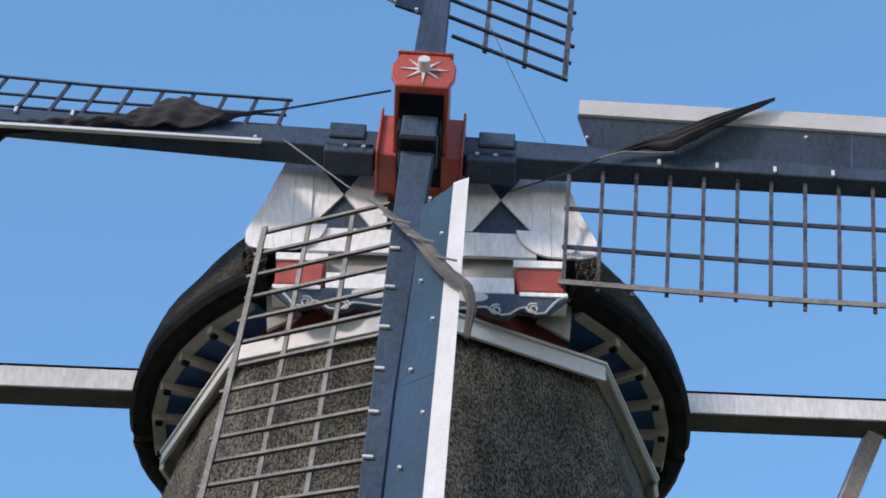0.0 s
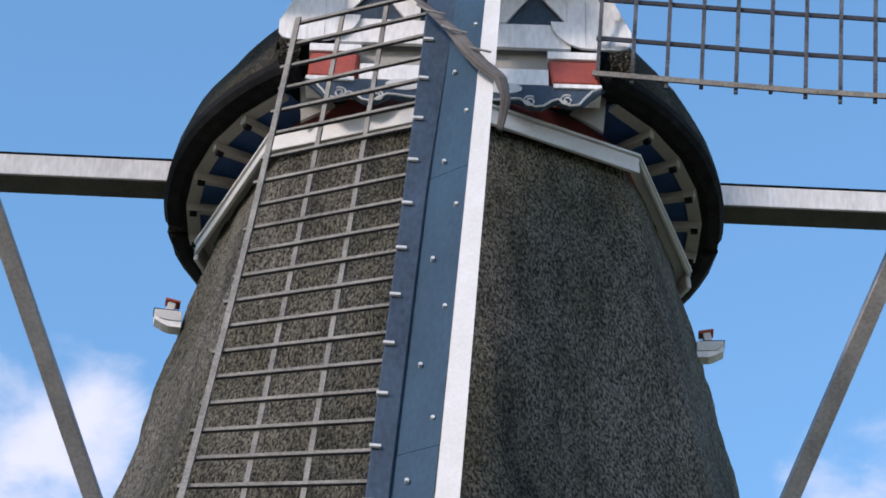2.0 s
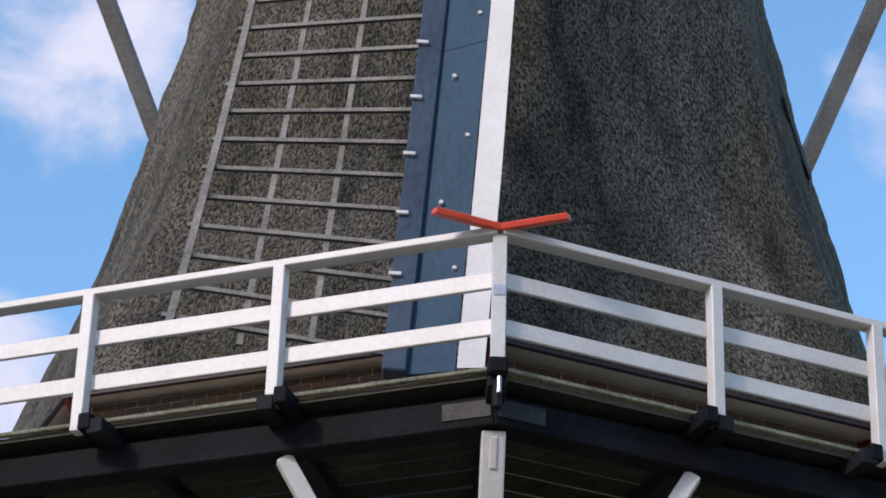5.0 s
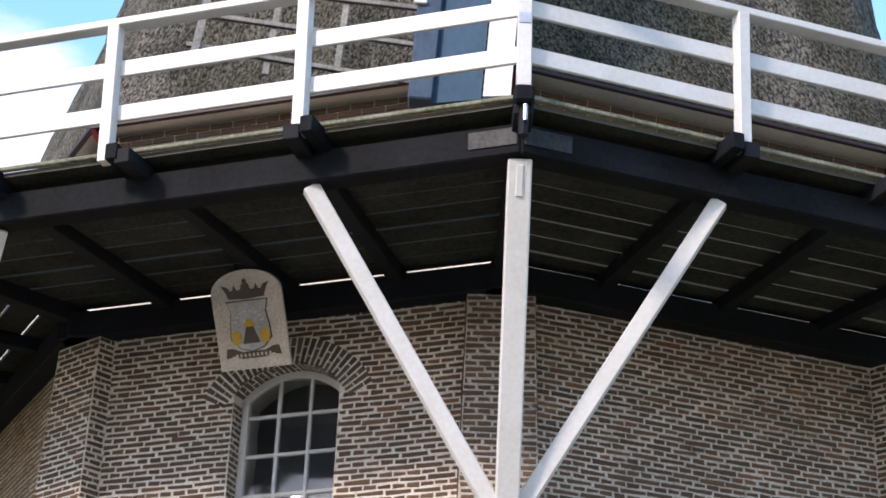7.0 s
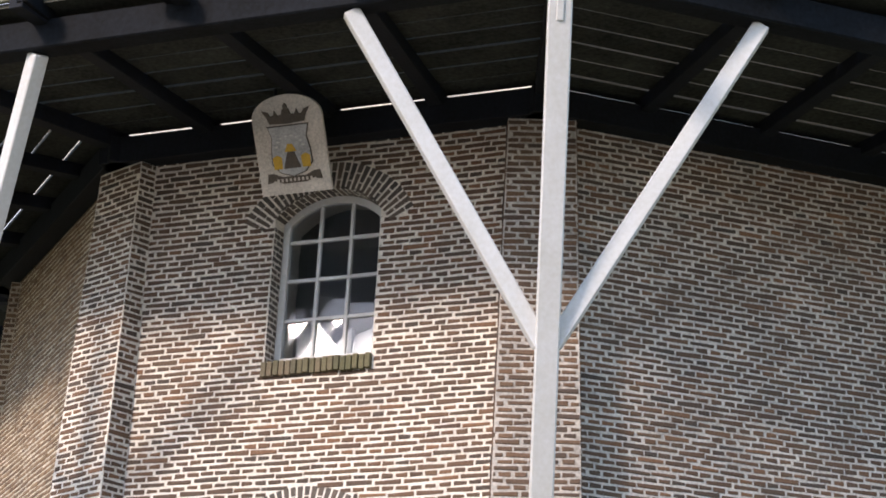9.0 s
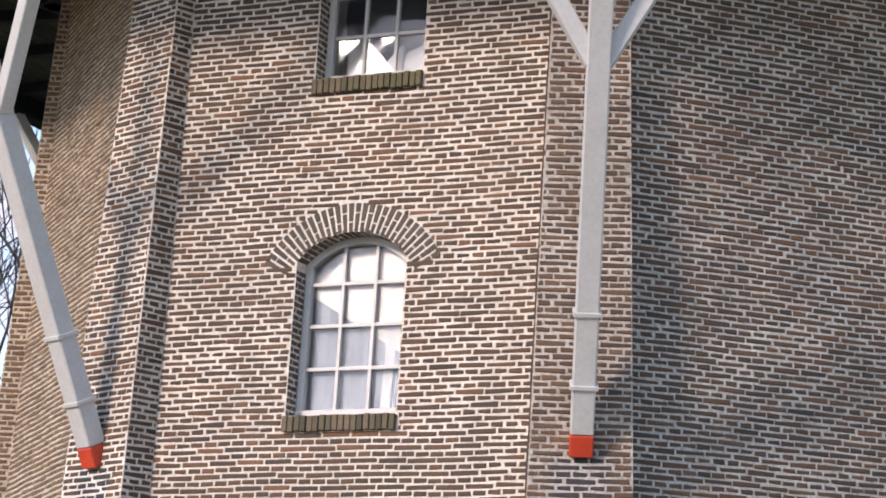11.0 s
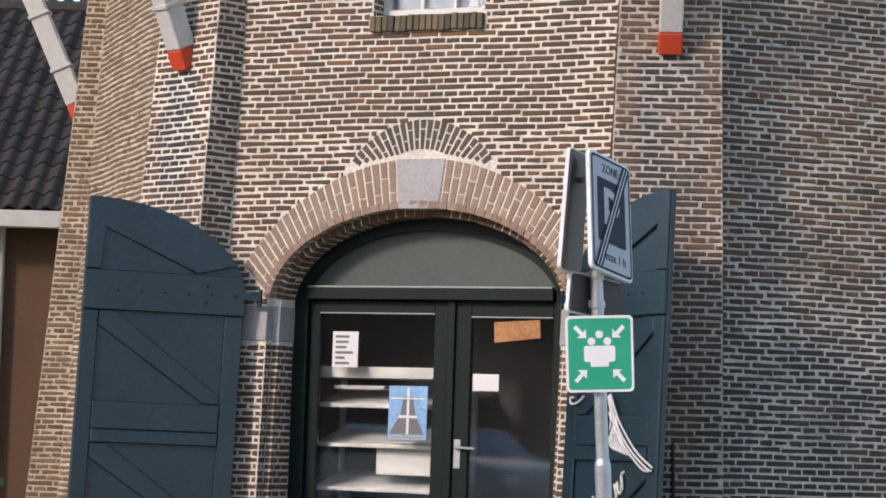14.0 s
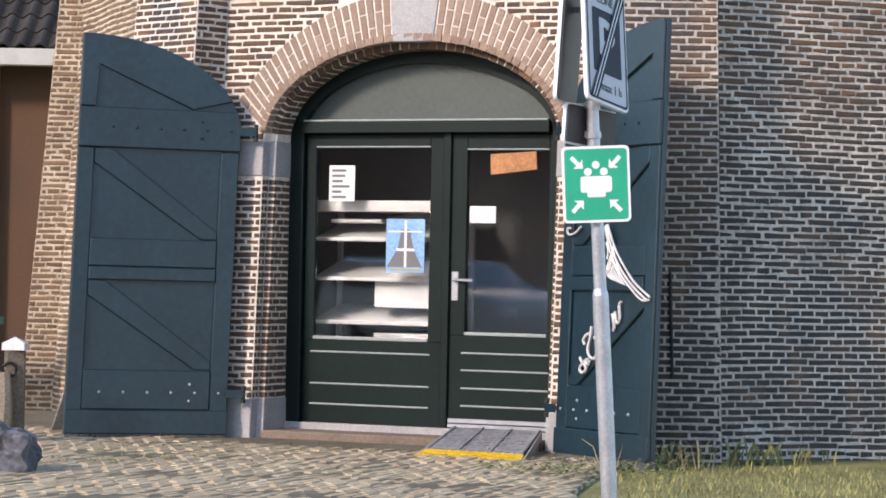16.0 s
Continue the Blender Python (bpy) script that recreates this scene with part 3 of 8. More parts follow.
class Heap:
    """Many small blocks gathered into one mesh."""

    def __init__(self):
        self.v, self.f = [], []

    def block(self, origin, ax, ay, az, x0, x1, y0, y1, z0, z1, e=0.004):
        i = len(self.v)
        for y, k in ((y0, 0.0), (y1 - e, 0.0), (y1, e)):
            for x, z in ((x0 + k, z0 + k), (x1 - k, z0 + k), (x1 - k, z1 - k), (x0 + k, z1 - k)):
                n = len(self.v)
                wx, wz = math.sin(n * 12.9898) * 0.0038, math.sin(n * 78.233) * 0.0032
                self.v.append(origin + ax * (x + wx) + ay * y + az * (z + wz))
        for a in (0, 4):
            for j in range(4):
                self.f.append((i + a + j, i + a + (j + 1) % 4, i + a + 4 + (j + 1) % 4, i + a + 4 + j))
        self.f.append((i + 8, i + 9, i + 10, i + 11))

    def make(self, name, mat, parent, label=""):
        me = bpy.data.meshes.new(name)
        me.from_pydata([tuple(p) for p in self.v], [], self.f)
        me.materials.append(mat)
        bm = bmesh.new()
        bm.from_mesh(me)
        bmesh.ops.recalc_face_normals(bm, faces=bm.faces)
        bm.to_mesh(me)
        bm.free()
        ob = hang(new(name, me), parent, label)
        tagged(ob, kind="stuff")
        return ob


def lay_courses(parent, th, point, out_dir, lo, hi, z0, z1, holes, seed, single=lambda u, z: False, limit=300, shapes=None):
    """English bond from z0 to z1 between lo(z) and hi(z); the bricks that `single` picks become pieces of their own."""
    rnd = random.Random(seed)
    heap, made = Heap(), 0
    ax = sd(th)
    up = (point(0, z1) - point(0, z0)).normalized()
    ay = ax.cross(up) * (1 if ax.cross(up).dot(out_dir) > 0 else -1)
    for i in range(int((z1 - z0) / COURSE)):
        za, zm = z0 + i * COURSE, z0 + (i + 0.5) * COURSE
        step = LONG if i % 2 == 0 else LONG / 2
        shift = (0.0 if i % 4 == 0 else LONG / 2 if i % 2 == 0 else LONG / 4) + 0.004 * math.sin(i)
        spans = free_spans(lo(zm), hi(zm), holes(zm))
        for a, b in spans:
            k = math.floor((a - shift) / step)
            while shift + k * step < b:
                x0, x1 = shift + k * step, shift + (k + 1) * step
                k += 1
                whole = x0 >= a and x1 <= b
                x0, x1 = max(a, x0), min(b, x1)
                if x1 - x0 < 0.035:
                    continue
                o = rnd.uniform(0.0005, 0.005)
                um = (x0 + x1) / 2
                mid = point(um, zm + 0.006 * math.sin(um * 2.3 + th) + 0.004 * math.sin(um * 6.1 + zm * 3) + rnd.uniform(-0.002, 0.002))
                if whole and made < limit and single((x0 + x1) / 2, zm):
                    made += 1
                    ob = new("brick", rnd.choice((shapes or (STRETCHER, HEADER))[i % 2]))
                    m = Matrix((ax, ay, up)).transposed().to_4x4()
                    tilt = Matrix.Rotation(rnd.uniform(-0.012, 0.012), 4, "Y")
                    ob.matrix_basis = Matrix.Translation(mid + ay * o) @ m @ tilt
                    hang(ob, parent)
                    continue
                w, h = (x1 - x0) / 2 - JOINT / 2 + rnd.uniform(-0.008, 0.003), COURSE / 2 - JOINT / 2 + rnd.uniform(-0.0045, 0.0015)
                t = rnd.uniform(-0.02, 0.02)
                heap.block(mid, (ax + up * t).normalized(), ay, (up - ax * t).normalized(), -w, w, -0.03, o, -h, h)
    return heap


def ground_material():
    m = bpy.data.materials.new("verge_and_street")
    m.use_nodes = True
    nodes, links = m.node_tree.nodes, m.node_tree.links
    b = nodes["Principled BSDF"]
    geo = nodes.new("ShaderNodeNewGeometry")
    n1 = nodes.new("ShaderNodeTexNoise")
    n1.inputs["Scale"].default_value, n1.inputs["Detail"].default_value = 1.6, 6.0
    n2 = nodes.new("ShaderNodeTexNoise")
    n2.inputs["Scale"].default_value, n2.inputs["Detail"].default_value = 28.0, 4.0
    for n in (n1, n2):
        links.new(geo.outputs["Position"], n.inputs["Vector"])
    ramp = nodes.new("ShaderNodeValToRGB")
    el = ramp.color_ramp.elements
    el[0].position, el[0].color = 0.3, (0.08, 0.08, 0.025, 1)
    el[1].position, el[1].color = 0.7, (0.34, 0.31, 0.12, 1)
    e = el.new(0.52)
    e.color = (0.21, 0.20, 0.07, 1)
    add = nodes.new("ShaderNodeMath")
    add.operation = "MULTIPLY_ADD"
    add.inputs[1].default_value = 0.5
    half = nodes.new("ShaderNodeMath")
    half.operation = "MULTIPLY"
    half.inputs[1].default_value = 0.5
    links.new(n1.outputs["Fac"], half.inputs[0])
    links.new(n2.outputs["Fac"], add.inputs[0])
    links.new(half.outputs[0], add.inputs[2])
    links.new(add.outputs[0], ramp.inputs["Fac"])
    links.new(ramp.outputs["Color"], b.inputs["Base Color"])
    b.inputs["Roughness"].default_value = 0.95
    bp = nodes.new("ShaderNodeBump")
    bp.inputs["Strength"].default_value, bp.inputs["Distance"].default_value = 0.8, 0.04
    links.new(n2.outputs["Fac"], bp.inputs["Height"])
    links.new(bp.outputs["Normal"], b.inputs["Normal"])
    return m


def build_ground(bm):
    g = bmesh.ops.create_grid(bm, x_segments=60, y_segments=60, size=600)
    for v in g["verts"]:
        v.co.z = -0.02


ground = tagged(solid("ground", ground_material(), None, build_ground), "grass verge round the mill", "ground", kind="structure")

# ---------------- walls of the base ----------------
walls = {}
for i, th in enumerate(FACES):
    def build_wall(bm, th=th):
        zs = (-0.1, WALL_H)
        outer, inner = [], []
        c = []
        for z in zs:
            a, w = apo(z) - 0.004, rc(z) * math.sin(math.pi / 8)
            ai = a - 0.5
            wi = ai * TAN8
            c += [at(th, a, -w, z), at(th, a, w, z), at(th, ai, wi, z), at(th, ai, -wi, z)]
        six(bm, c)
    if th == DOOR_F:
        continue
    walls[th] = tagged(solid("wall_%d" % (i + 1), DARKER_MORTAR if th == SHADE_F else OCHRE_MORTAR if th == WEST_F else MORTAR, None, build_wall), "battered brown brick wall of the mill base in pale mortar",
                       "wall", kind="structure")


def arch_outline(u0, half, z0, arc, cz, steps=14):
    """An opening's outline in the wall, from its lower left round to its lower right."""
    a = math.asin(half / arc)
    return [(u0 - half, z0)] + [(u0 + arc * math.sin(t), cz + arc * math.cos(t))
                                for t in (-a + 2 * a * k / steps for k in range(steps + 1))] + [(u0 + half, z0)]


def build_door_wall(bm):
    """The door wall as columns of masonry, with its three openings right through."""
    th, t = DOOR_F, 0.5
    outs = [[(DOOR_U - DOOR_HALF, -0.1)] + [basket(math.pi / 2 * (k / 12 - 1)) for k in range(25)] + [(DOOR_U + DOOR_HALF, -0.1)]]
    outs += [arch_outline(u, WIN_HALF, z, WIN_ARC, z + WIN_CZ) for u, z in WIN]

    def block(u0, u1, za0, za1, zb0, zb1):
        # a piece of wall between u0 and u1, its foot at za0/za1 and its head at zb0/zb1
        c = []
        for z0, z1 in ((za0, za1), (zb0, zb1)):
            c += [at(th, apo(z0) - 0.004, u0, z0), at(th, apo(z1) - 0.004, u1, z1),
                  at(th, apo(z1) - t, u1, z1), at(th, apo(z0) - t, u0, z0)]
        six(bm, c)

    wlo, whi = R_FOOT * math.sin(math.pi / 8), rc(WALL_H) * math.sin(math.pi / 8)

    def edge(z):
        return rc(z) * math.sin(math.pi / 8)
    # flanks, in two slanting pieces
    for s in (-1, 1):
        c = []
        for z in (-0.1, WALL_H):
            a, b = sorted((s * 1.22 + DOOR_U, s * edge(z)))
            c += [at(th, apo(z) - 0.004, a, z), at(th, apo(z) - 0.004, b, z), at(th, apo(z) - t, b, z), at(th, apo(z) - t, a, z)]
        six(bm, c)
    lo, hi = DOOR_U - 1.22, DOOR_U + 1.22
    # slim posts beside the door opening
    block(lo, DOOR_U - DOOR_HALF, -0.1, -0.1, 4.0, 4.0)
    block(DOOR_U + DOOR_HALF, hi, -0.1, -0.1, 4.0, 4.0)
    d = outs[0][1:-1]
    for (a, za), (b, zb) in zip(d, d[1:]):
        block(a, b, za, zb, 4.0, 4.0)
    zbase = 4.0
    for k, (u, z) in enumerate(WIN):
        ztop = 6.6 if k == 0 else WALL_H
        block(lo, u - WIN_HALF, zbase, zbase, ztop, ztop)
        block(u + WIN_HALF, hi, zbase, zbase, ztop, ztop)
        block(u - WIN_HALF, u + WIN_HALF, zbase, zbase, z, z)
        w = outs[k + 1][1:-1]
        for (a, za), (b, zb) in zip(w, w[1:]):
            block(a, b, za, zb, ztop, ztop)
        zbase = ztop


walls[DOOR_F] = tagged(solid("wall_4", MORTAR, None, build_door_wall), "sunlit brown brick door wall of the mill base", "wall", kind="structure")

pilasters = {}
for th in CORNERS:
    def build_pilaster(bm, th=th):
        c = []
        for z in (-0.1, WALL_H):
            w, r = pil_w(z) / 2 - 0.004, pil_r(z, th) - 0.004
            c += [at(th, r, -w, z), at(th, r, w, z), at(th, r - 0.7, w, z), at(th, r - 0.7, -w, z)]
        six(bm, c)
    pilasters[th] = tagged(solid("pilaster", CORNER_MORTAR if th == 0 else OCHRE_MORTAR if th == -90 else MORTAR, None, build_pilaster), "tapering brown brick corner pilaster of the mill base",
                           "pilaster", "corner pilasters", kind="structure")

# ---------------- thatched body ----------------
BODY = ((10.77, 4.97), (10.95, 4.95), (11.4, 4.74), (12.03, 4.50), (12.9, 4.13), (13.7, 3.88), (14.9, 3.60), (15.7, 3.41),
        (17.2, 3.11), (18.2, 2.88), (19.0, 2.68), (19.35, 2.60))


def lean(z):
    return 0.20 * (1 - math.exp(-max(0.0, z - 9.0) / 4.0))          # the old body leans a little


def body_r(z):
    for (z0, r0), (z1, r1) in zip(BODY, BODY[1:]):
        if z <= z1:
            return r0 + (r1 - r0) * (z - z0) / (z1 - z0)
    return BODY[-1][1]


def octagon_r(th, soft=0.03):
    """Radius of an eight-sided plan with softened corners, as a part of the corner radius."""
    t = th % 45
    t = min(t, 45 - t)                          # degrees from the nearest corner
    flat = math.cos(math.pi / 8) / math.cos(radians(22.5 - t))
    return flat - soft * math.exp(-(t / 4.0) ** 2) * 0.35


def body_point(th, z, out=0.0):
    r = body_r(z) * octagon_r(th) + out
    return nd(th) * r + Vector((lean(z), 0, z))


def build_body(bm):
    rings = []
    nth = 160
    levels = [10.80 + k * 0.12 for k in range(72)]
    for z in [10.77, 10.84] + [l for l in levels if 10.9 < l < 19.36]:
        ring = []
        for k in range(nth):
            th = k * 360 / nth
            p = body_point(th, z)
            w = noise.noise(p * 1.3) * 0.05 + noise.noise(p * 5.0) * 0.022 + noise.noise(p * 12.0) * 0.012
            ring.append(p + nd(th) * (w if z > 10.79 else -0.05))
        rings.append(ring)
    loft(bm, rings, True, True)


body = thing("thatched_tower", "tall eight-sided mill body thatched in weathered grey-brown reed", "windmill", (0, 0, 9.2))
solid("thatch", THATCH, body, build_body, smooth=True)


bm = bmesh.new()
slab(bm, [body_point(t, z, o) for t, z, o in ((68.0, 15.50, 0.0), (71.0, 15.20, 0.0), (73.5, 14.70, 0.0), (70.5, 14.80, 0.0), (68.5, 15.15, 0.0))], nd(71) * 0.035)
part("torn_edge", bm, TAR, body, "dark gap where the reed has slipped")


R_SKIRT = 4.66                                    # corner radius of the brick under the thatch
for th in CORNERS:
    def build_soffit(bm, th=th):
        o = Vector((lean(10.7), 0, 10.765))
        slab(bm, [nd(th) * 4.93 + o, nd(th + 45) * 4.93 + o, nd(th + 45) * 4.58 + o, nd(th) * 4.58 + o], UP * 0.02)
    solid("soffit", SOFFIT_CREAM, body, build_soffit, "cream board under the eaves of the thatch")

    def build_edge(bm, th=th):
        o = Vector((lean(10.7), 0, 10.757))
        slab(bm, [nd(th) * 4.955 + o, nd(th + 45) * 4.955 + o, nd(th + 45) * 4.90 + o, nd(th) * 4.90 + o], UP * 0.03)
    solid("eave_board", OXBLOOD, body, build_edge, "dark oxblood board under the edge of the thatch")
    o = Vector((lean(10.7), 0, 0))
    bm = bmesh.new()
    slab(bm, [nd(th) * r + o + UP * z - sd(th) * 0.03 for r, z in ((4.60, 10.50), (4.74, 10.56), (4.94, 10.758), (4.60, 10.758))], sd(th) * 0.06, 0.004)
    part("corner_bracket", bm, RED_DARK, body, "dark red bracket under the corner of the eaves")

    def build_skirt(bm, th=th):
        c = []
        for z in (9.2, 10.77):
            c += [nd(th) * R_SKIRT + UP * z, nd(th + 45) * R_SKIRT + UP * z, nd(th + 45) * 4.2 + UP * z, nd(th) * 4.2 + UP * z]
        six(bm, c)
    solid("mortar_bed", MORTAR, body, build_skirt)
    w = R_SKIRT * math.sin(math.pi / 8)
    for row in range(6):
        bm = bmesh.new()
        u = -w + (0.11 if row % 2 else 0.0)
        while u < w - 0.05:
            u1 = min(u + 0.2, w)
            p, q = at(th + 22.5, R_SKIRT * COS8 + 0.002, u, 10.45 + row * 0.056), at(th + 22.5, R_SKIRT * COS8 + 0.002, u1, 10.45 + row * 0.056)
            bar(bm, p, q, 0.02, 0.046, nd(th + 22.5))
            u = u1 + 0.012
        tagged(part("skirt_course", bm, BRICK, body), kind="stuff")
for th in CORNERS:
    def build_band(bm, th=th):
        c = []
        for z, r in (({45: 19.26, -90: 19.17}.get(th, 19.10), 2.80), (19.32, 2.78)):
            o = Vector((lean(z), 0, z))
            c += [nd(th) * r + o, nd(th + 45) * r + o, nd(th + 45) * (r - 0.05) + o, nd(th) * (r - 0.05) + o]
        six(bm, c, 0.006)
        c = []
        for z, r in ((19.325, 2.81), (19.355, 2.81)):
            o = Vector((lean(z), 0, z))
            c += [nd(th) * r + o, nd(th + 45) * r + o, nd(th + 45) * (r - 0.2) + o, nd(th) * (r - 0.2) + o]
        six(bm, c)
    solid("trim_board", WHITE, body, build_band, "white painted board round the top of the thatch")
# vents on the two flanks
VK = 0.71
for th, zc in ((-84, 18.03), (84, 18.03)):
    o = nd(th) * (body_r(zc) - (0.05 if th > 0 else 0.0)) + Vector((lean(zc), 0, zc))
    vent = thing("flank_vent", "small white weathered vent box with a red-brown lid on the thatch", "vent", o, "flank vents")
    a, b, UV = nd(th) * VK, sd(th) * VK, UP * VK
    bm = bmesh.new()
    slab(bm, [o + b * 0.12 + a * x + UV * z for x, z in ((-0.1, 0.10), (0.32, 0.10), (0.32, 0.02), (0.22, -0.07), (0.08, -0.08), (-0.1, -0.08))], b * -0.24, 0.006)
    part("shelf", bm, WHITE, vent)
    bm = bmesh.new()
    slab(bm, [o + b * 0.10 + a * x + UV * z for x, z in ((-0.1, -0.08), (0.08, -0.08), (0.22, -0.07), (0.32, 0.02), (0.31, -0.08), (0.17, -0.16), (0.08, -0.19), (-0.1, -0.19))], b * -0.2)
    part("bracket", bm, OLD_WHITE, vent)
    one_bar("box", WHITE, vent, o + a * 0.10 + UV * 0.09, o + a * 0.06 + UV * 0.30, 0.09, 0.085, b)
    one_bar("lid", RED, vent, o + a * 0.17 + UV * 0.33, o + a * -0.06 + UV * 0.29, 0.14, 0.03, b, label="red-brown lid")
    one_bar("drip_board", TAR_WORN, vent, o + a * -0.05 + UV * 0.108, o + a * 0.335 + UV * 0.108, 0.17, 0.01, b)

# ---------------- the stage round the mill ----------------
Z_BEAM, Z_DECK = 8.85, 9.15
R_BEAM = 6.78                                     # distance of the beams' middle from the axis, square to a face
R_EDGE = 7.02
R_RAIL = 7.10
stage = thing("mill_stage", "tarred timber stage round the mill, carried on white posts", "stage", (0, 0, Z_BEAM))
rnd = random.Random(5)
SPLICE = material("worn_iron_plate", (0.020, 0.021, 0.023), 0.6, metal=0.3, vary=0.6, scale=6, fine=40, bump=0.3)
for th in CORNERS:
    f = th + 22.5
    w = (R_BEAM + 0.09) * TAN8
    one_bar("edge_beam", TAR_WORN, stage, at(f, R_BEAM, -w, Z_BEAM + 0.115), at(f, R_BEAM, w, Z_BEAM + 0.115), 0.2, 0.23, nd(f), 0.012)
    one_bar("deck_edge", MOSSY_EDGE, stage, at(f, R_EDGE - 0.01, -R_EDGE * TAN8, Z_DECK + 0.052), at(f, R_EDGE - 0.01, R_EDGE * TAN8, Z_DECK + 0.052), 0.05, 0.03, nd(f), 0.006, "mossy grey edge of the deck")
    # two plates that splice the beams at the corner
    for fs, s in ((f, -1), (f - 45, 1)):
        q = at(fs, R_BEAM + 0.105, s * (w - 0.02), Z_BEAM + 0.13)
        one_bar("splice_plate", SPLICE, stage, q, q - sd(fs) * s * 0.36, 0.012, 0.13, nd(fs), 0.003)
    one_bar("wall_beam", TAR, stage, at(f, apo(8.9) + 0.10, -1.97, 8.98), at(f, apo(8.9) + 0.10, 1.97, 8.98), 0.18, 0.22, nd(f))
    one_bar("corner_joist", TAR, stage, at(th, 4.3, 0, 9.08), at(th, 7.72, 0, 9.08), 0.13, 0.14, sd(th))
    one_bar("joist_end", TAR_WORN, stage, at(th, 7.56, 0, 9.14), at(th, 7.79, 0, 9.14), 0.14, 0.13, sd(th), 0.02)
    bm = bmesh.new()
    tube(bm, [at(th, 7.70, 0, 8.86), at(th, 7.70, 0, 9.08)], 0.035, 8)
    part("bolt_end", bm, TAR, stage)
    bm = bmesh.new()
    tube(bm, [at(th, 7.745, 0.01, 8.95), at(th, 7.745, 0.01, 9.07)], 0.016, 8)
    part("bolt_end", bm, GALV, stage, "bare steel bolt")
    for u, u_in in ((-1.22, -0.97), (-0.04, 0.08), (1.27, 0.97)):
        p = at(f, apo(8.9) - 0.1, u_in, 9.092)
        one_bar("joist", TAR, stage, p, at(f, 7.20, u, 9.092), 0.12, 0.115, sd(f))
    # deck boards, with daylight between them
    r = 4.435
    while r < R_EDGE - 0.05:
        bw = 0.262
        r1 = min(r + bw, R_EDGE)
        bm = bmesh.new()
        j = rnd.uniform(-0.006, 0.006)
        pts = [at(f, r, -r * TAN8 + 0.004, Z_DECK + j), at(f, r, r * TAN8 - 0.004, Z_DECK + j),
               at(f, r1, r1 * TAN8 - 0.004, Z_DECK + j), at(f, r1, -r1 * TAN8 + 0.004, Z_DECK + j)]
        slab(bm, pts, UP * 0.035)
        board = part("deck_board", bm, PLANK, stage)
        # outer edges coloured paler, as daylight in the gaps would make them
        board.data.materials.append(LIT_EDGE)
        for p in board.data.polygons:
            if p.normal.dot(nd(f)) > 0.9:
                p.material_index = 1
        r = r1 + 0.024
# the railing: one thing to each side of the stage
for th in CORNERS:
    f = th + 22.5
    rail = thing("railing", "white painted wooden railing with three rails on the mill stage", "railing", at(f, R_RAIL, 0, Z_DECK), "stage railings")
    w = R_RAIL * TAN8
    for z, h in ((9.85, 0.125), (9.49, 0.125)):
        one_bar("mid_rail", WHITE, rail, at(f, R_RAIL - 0.03, -w + 0.05, z), at(f, R_RAIL - 0.03, w - 0.05, z), 0.035, h, nd(f))
    one_bar("hand_rail", WHITE, rail, at(f, R_RAIL, -w, 10.20), at(f, R_RAIL, w, 10.20), 0.13, 0.055, nd(f))
    for u in (-1.25, {-22.5: -0.21, 22.5: 0.10}.get(f, 0.0), 1.30 if f == -22.5 else 1.25):
        one_bar("post", WHITE, rail, at(f, R_RAIL + 0.02, u, 9.085), at(f, R_RAIL + 0.02, u, 10.18), 0.09, 0.1, sd(f))
        side = -1 if f > 0 else 1
        one_bar("post_foot", TAR_WORN, rail, at(f, R_RAIL - 0.3, u + side * 0.085, 9.12), at(f, R_RAIL + 0.11, u + side * 0.085, 9.135), 0.095, 0.125, sd(f))
    one_bar("corner_post", WHITE, rail, at(th, R_RAIL / COS8 - 0.02, 0, 9.20), at(th, R_RAIL / COS8 - 0.02, 0, 10.18), 0.1, 0.1, sd(th))
    one_bar("iron_plate", GALV, rail, at(th, R_RAIL / COS8 + 0.034, 0, 9.70), at(th, R_RAIL / COS8 + 0.034, 0, 9.78), 0.085, 0.006, sd(th), 0.001)
# the crossed red boards on the front corner
boards = thing("red_rail_boards", "two red painted boards that meet on the railing corner", "railing ornament", (0, -7.72, 10.2))
for s in (-1, 1):
    one_bar("board", RED_NEW, boards, (0.0, -7.70, 10.235), (s * 0.47, -7.83, 10.275), 0.13, 0.05, (0, 1, 0.35 * s * s), 0.008)

# posts and braces that carry the stage
FOOT_Z, JOINT_Z = 4.07, 6.60


def carrier(th):
    t = thing("stage_post", "white painted slanting post with braces and a red foot", "post", at(th, 5.3, 0, FOOT_Z), "stage posts")
    foot, head = at(th, 5.07 if th == -90 else 5.14, 0, FOOT_Z), at(th, 7.30, 0, Z_BEAM + 0.02)
    k = lambda z: foot + (head - foot) * ((z - FOOT_Z) / (head.z - foot.z))
    d = (head - foot).normalized()
    one_bar("post", WHITE, t, k(FOOT_Z + 0.13), head, 0.165, 0.17, sd(th), 0.01)
    one_bar("red_foot", RED_NEW, t, foot - d * 0.02, k(FOOT_Z + 0.128), 0.17, 0.17, sd(th), 0.01, "bright red painted foot")
    for z in (4.50, 4.98):
        one_bar("collar", WHITE, t, k(z), k(z + 0.03), 0.2, 0.2, sd(th), 0.004)
    one_bar("cleat", WHITE, t, k(8.6) + nd(th) * 0.09, k(8.8) + nd(th) * 0.09, 0.05, 0.03, sd(th))
    for s in (-1, 1):
        f = th + s * 22.5
        top = at(f, R_BEAM, -s * 1.25, Z_BEAM)
        one_bar("brace", WHITE, t, k(JOINT_Z) + sd(th) * s * 0.04, top, 0.12, 0.12, nd(th), 0.008)
    return t


for th in (-135, -90, -45, 0, 45, 90):
    carrier(th)

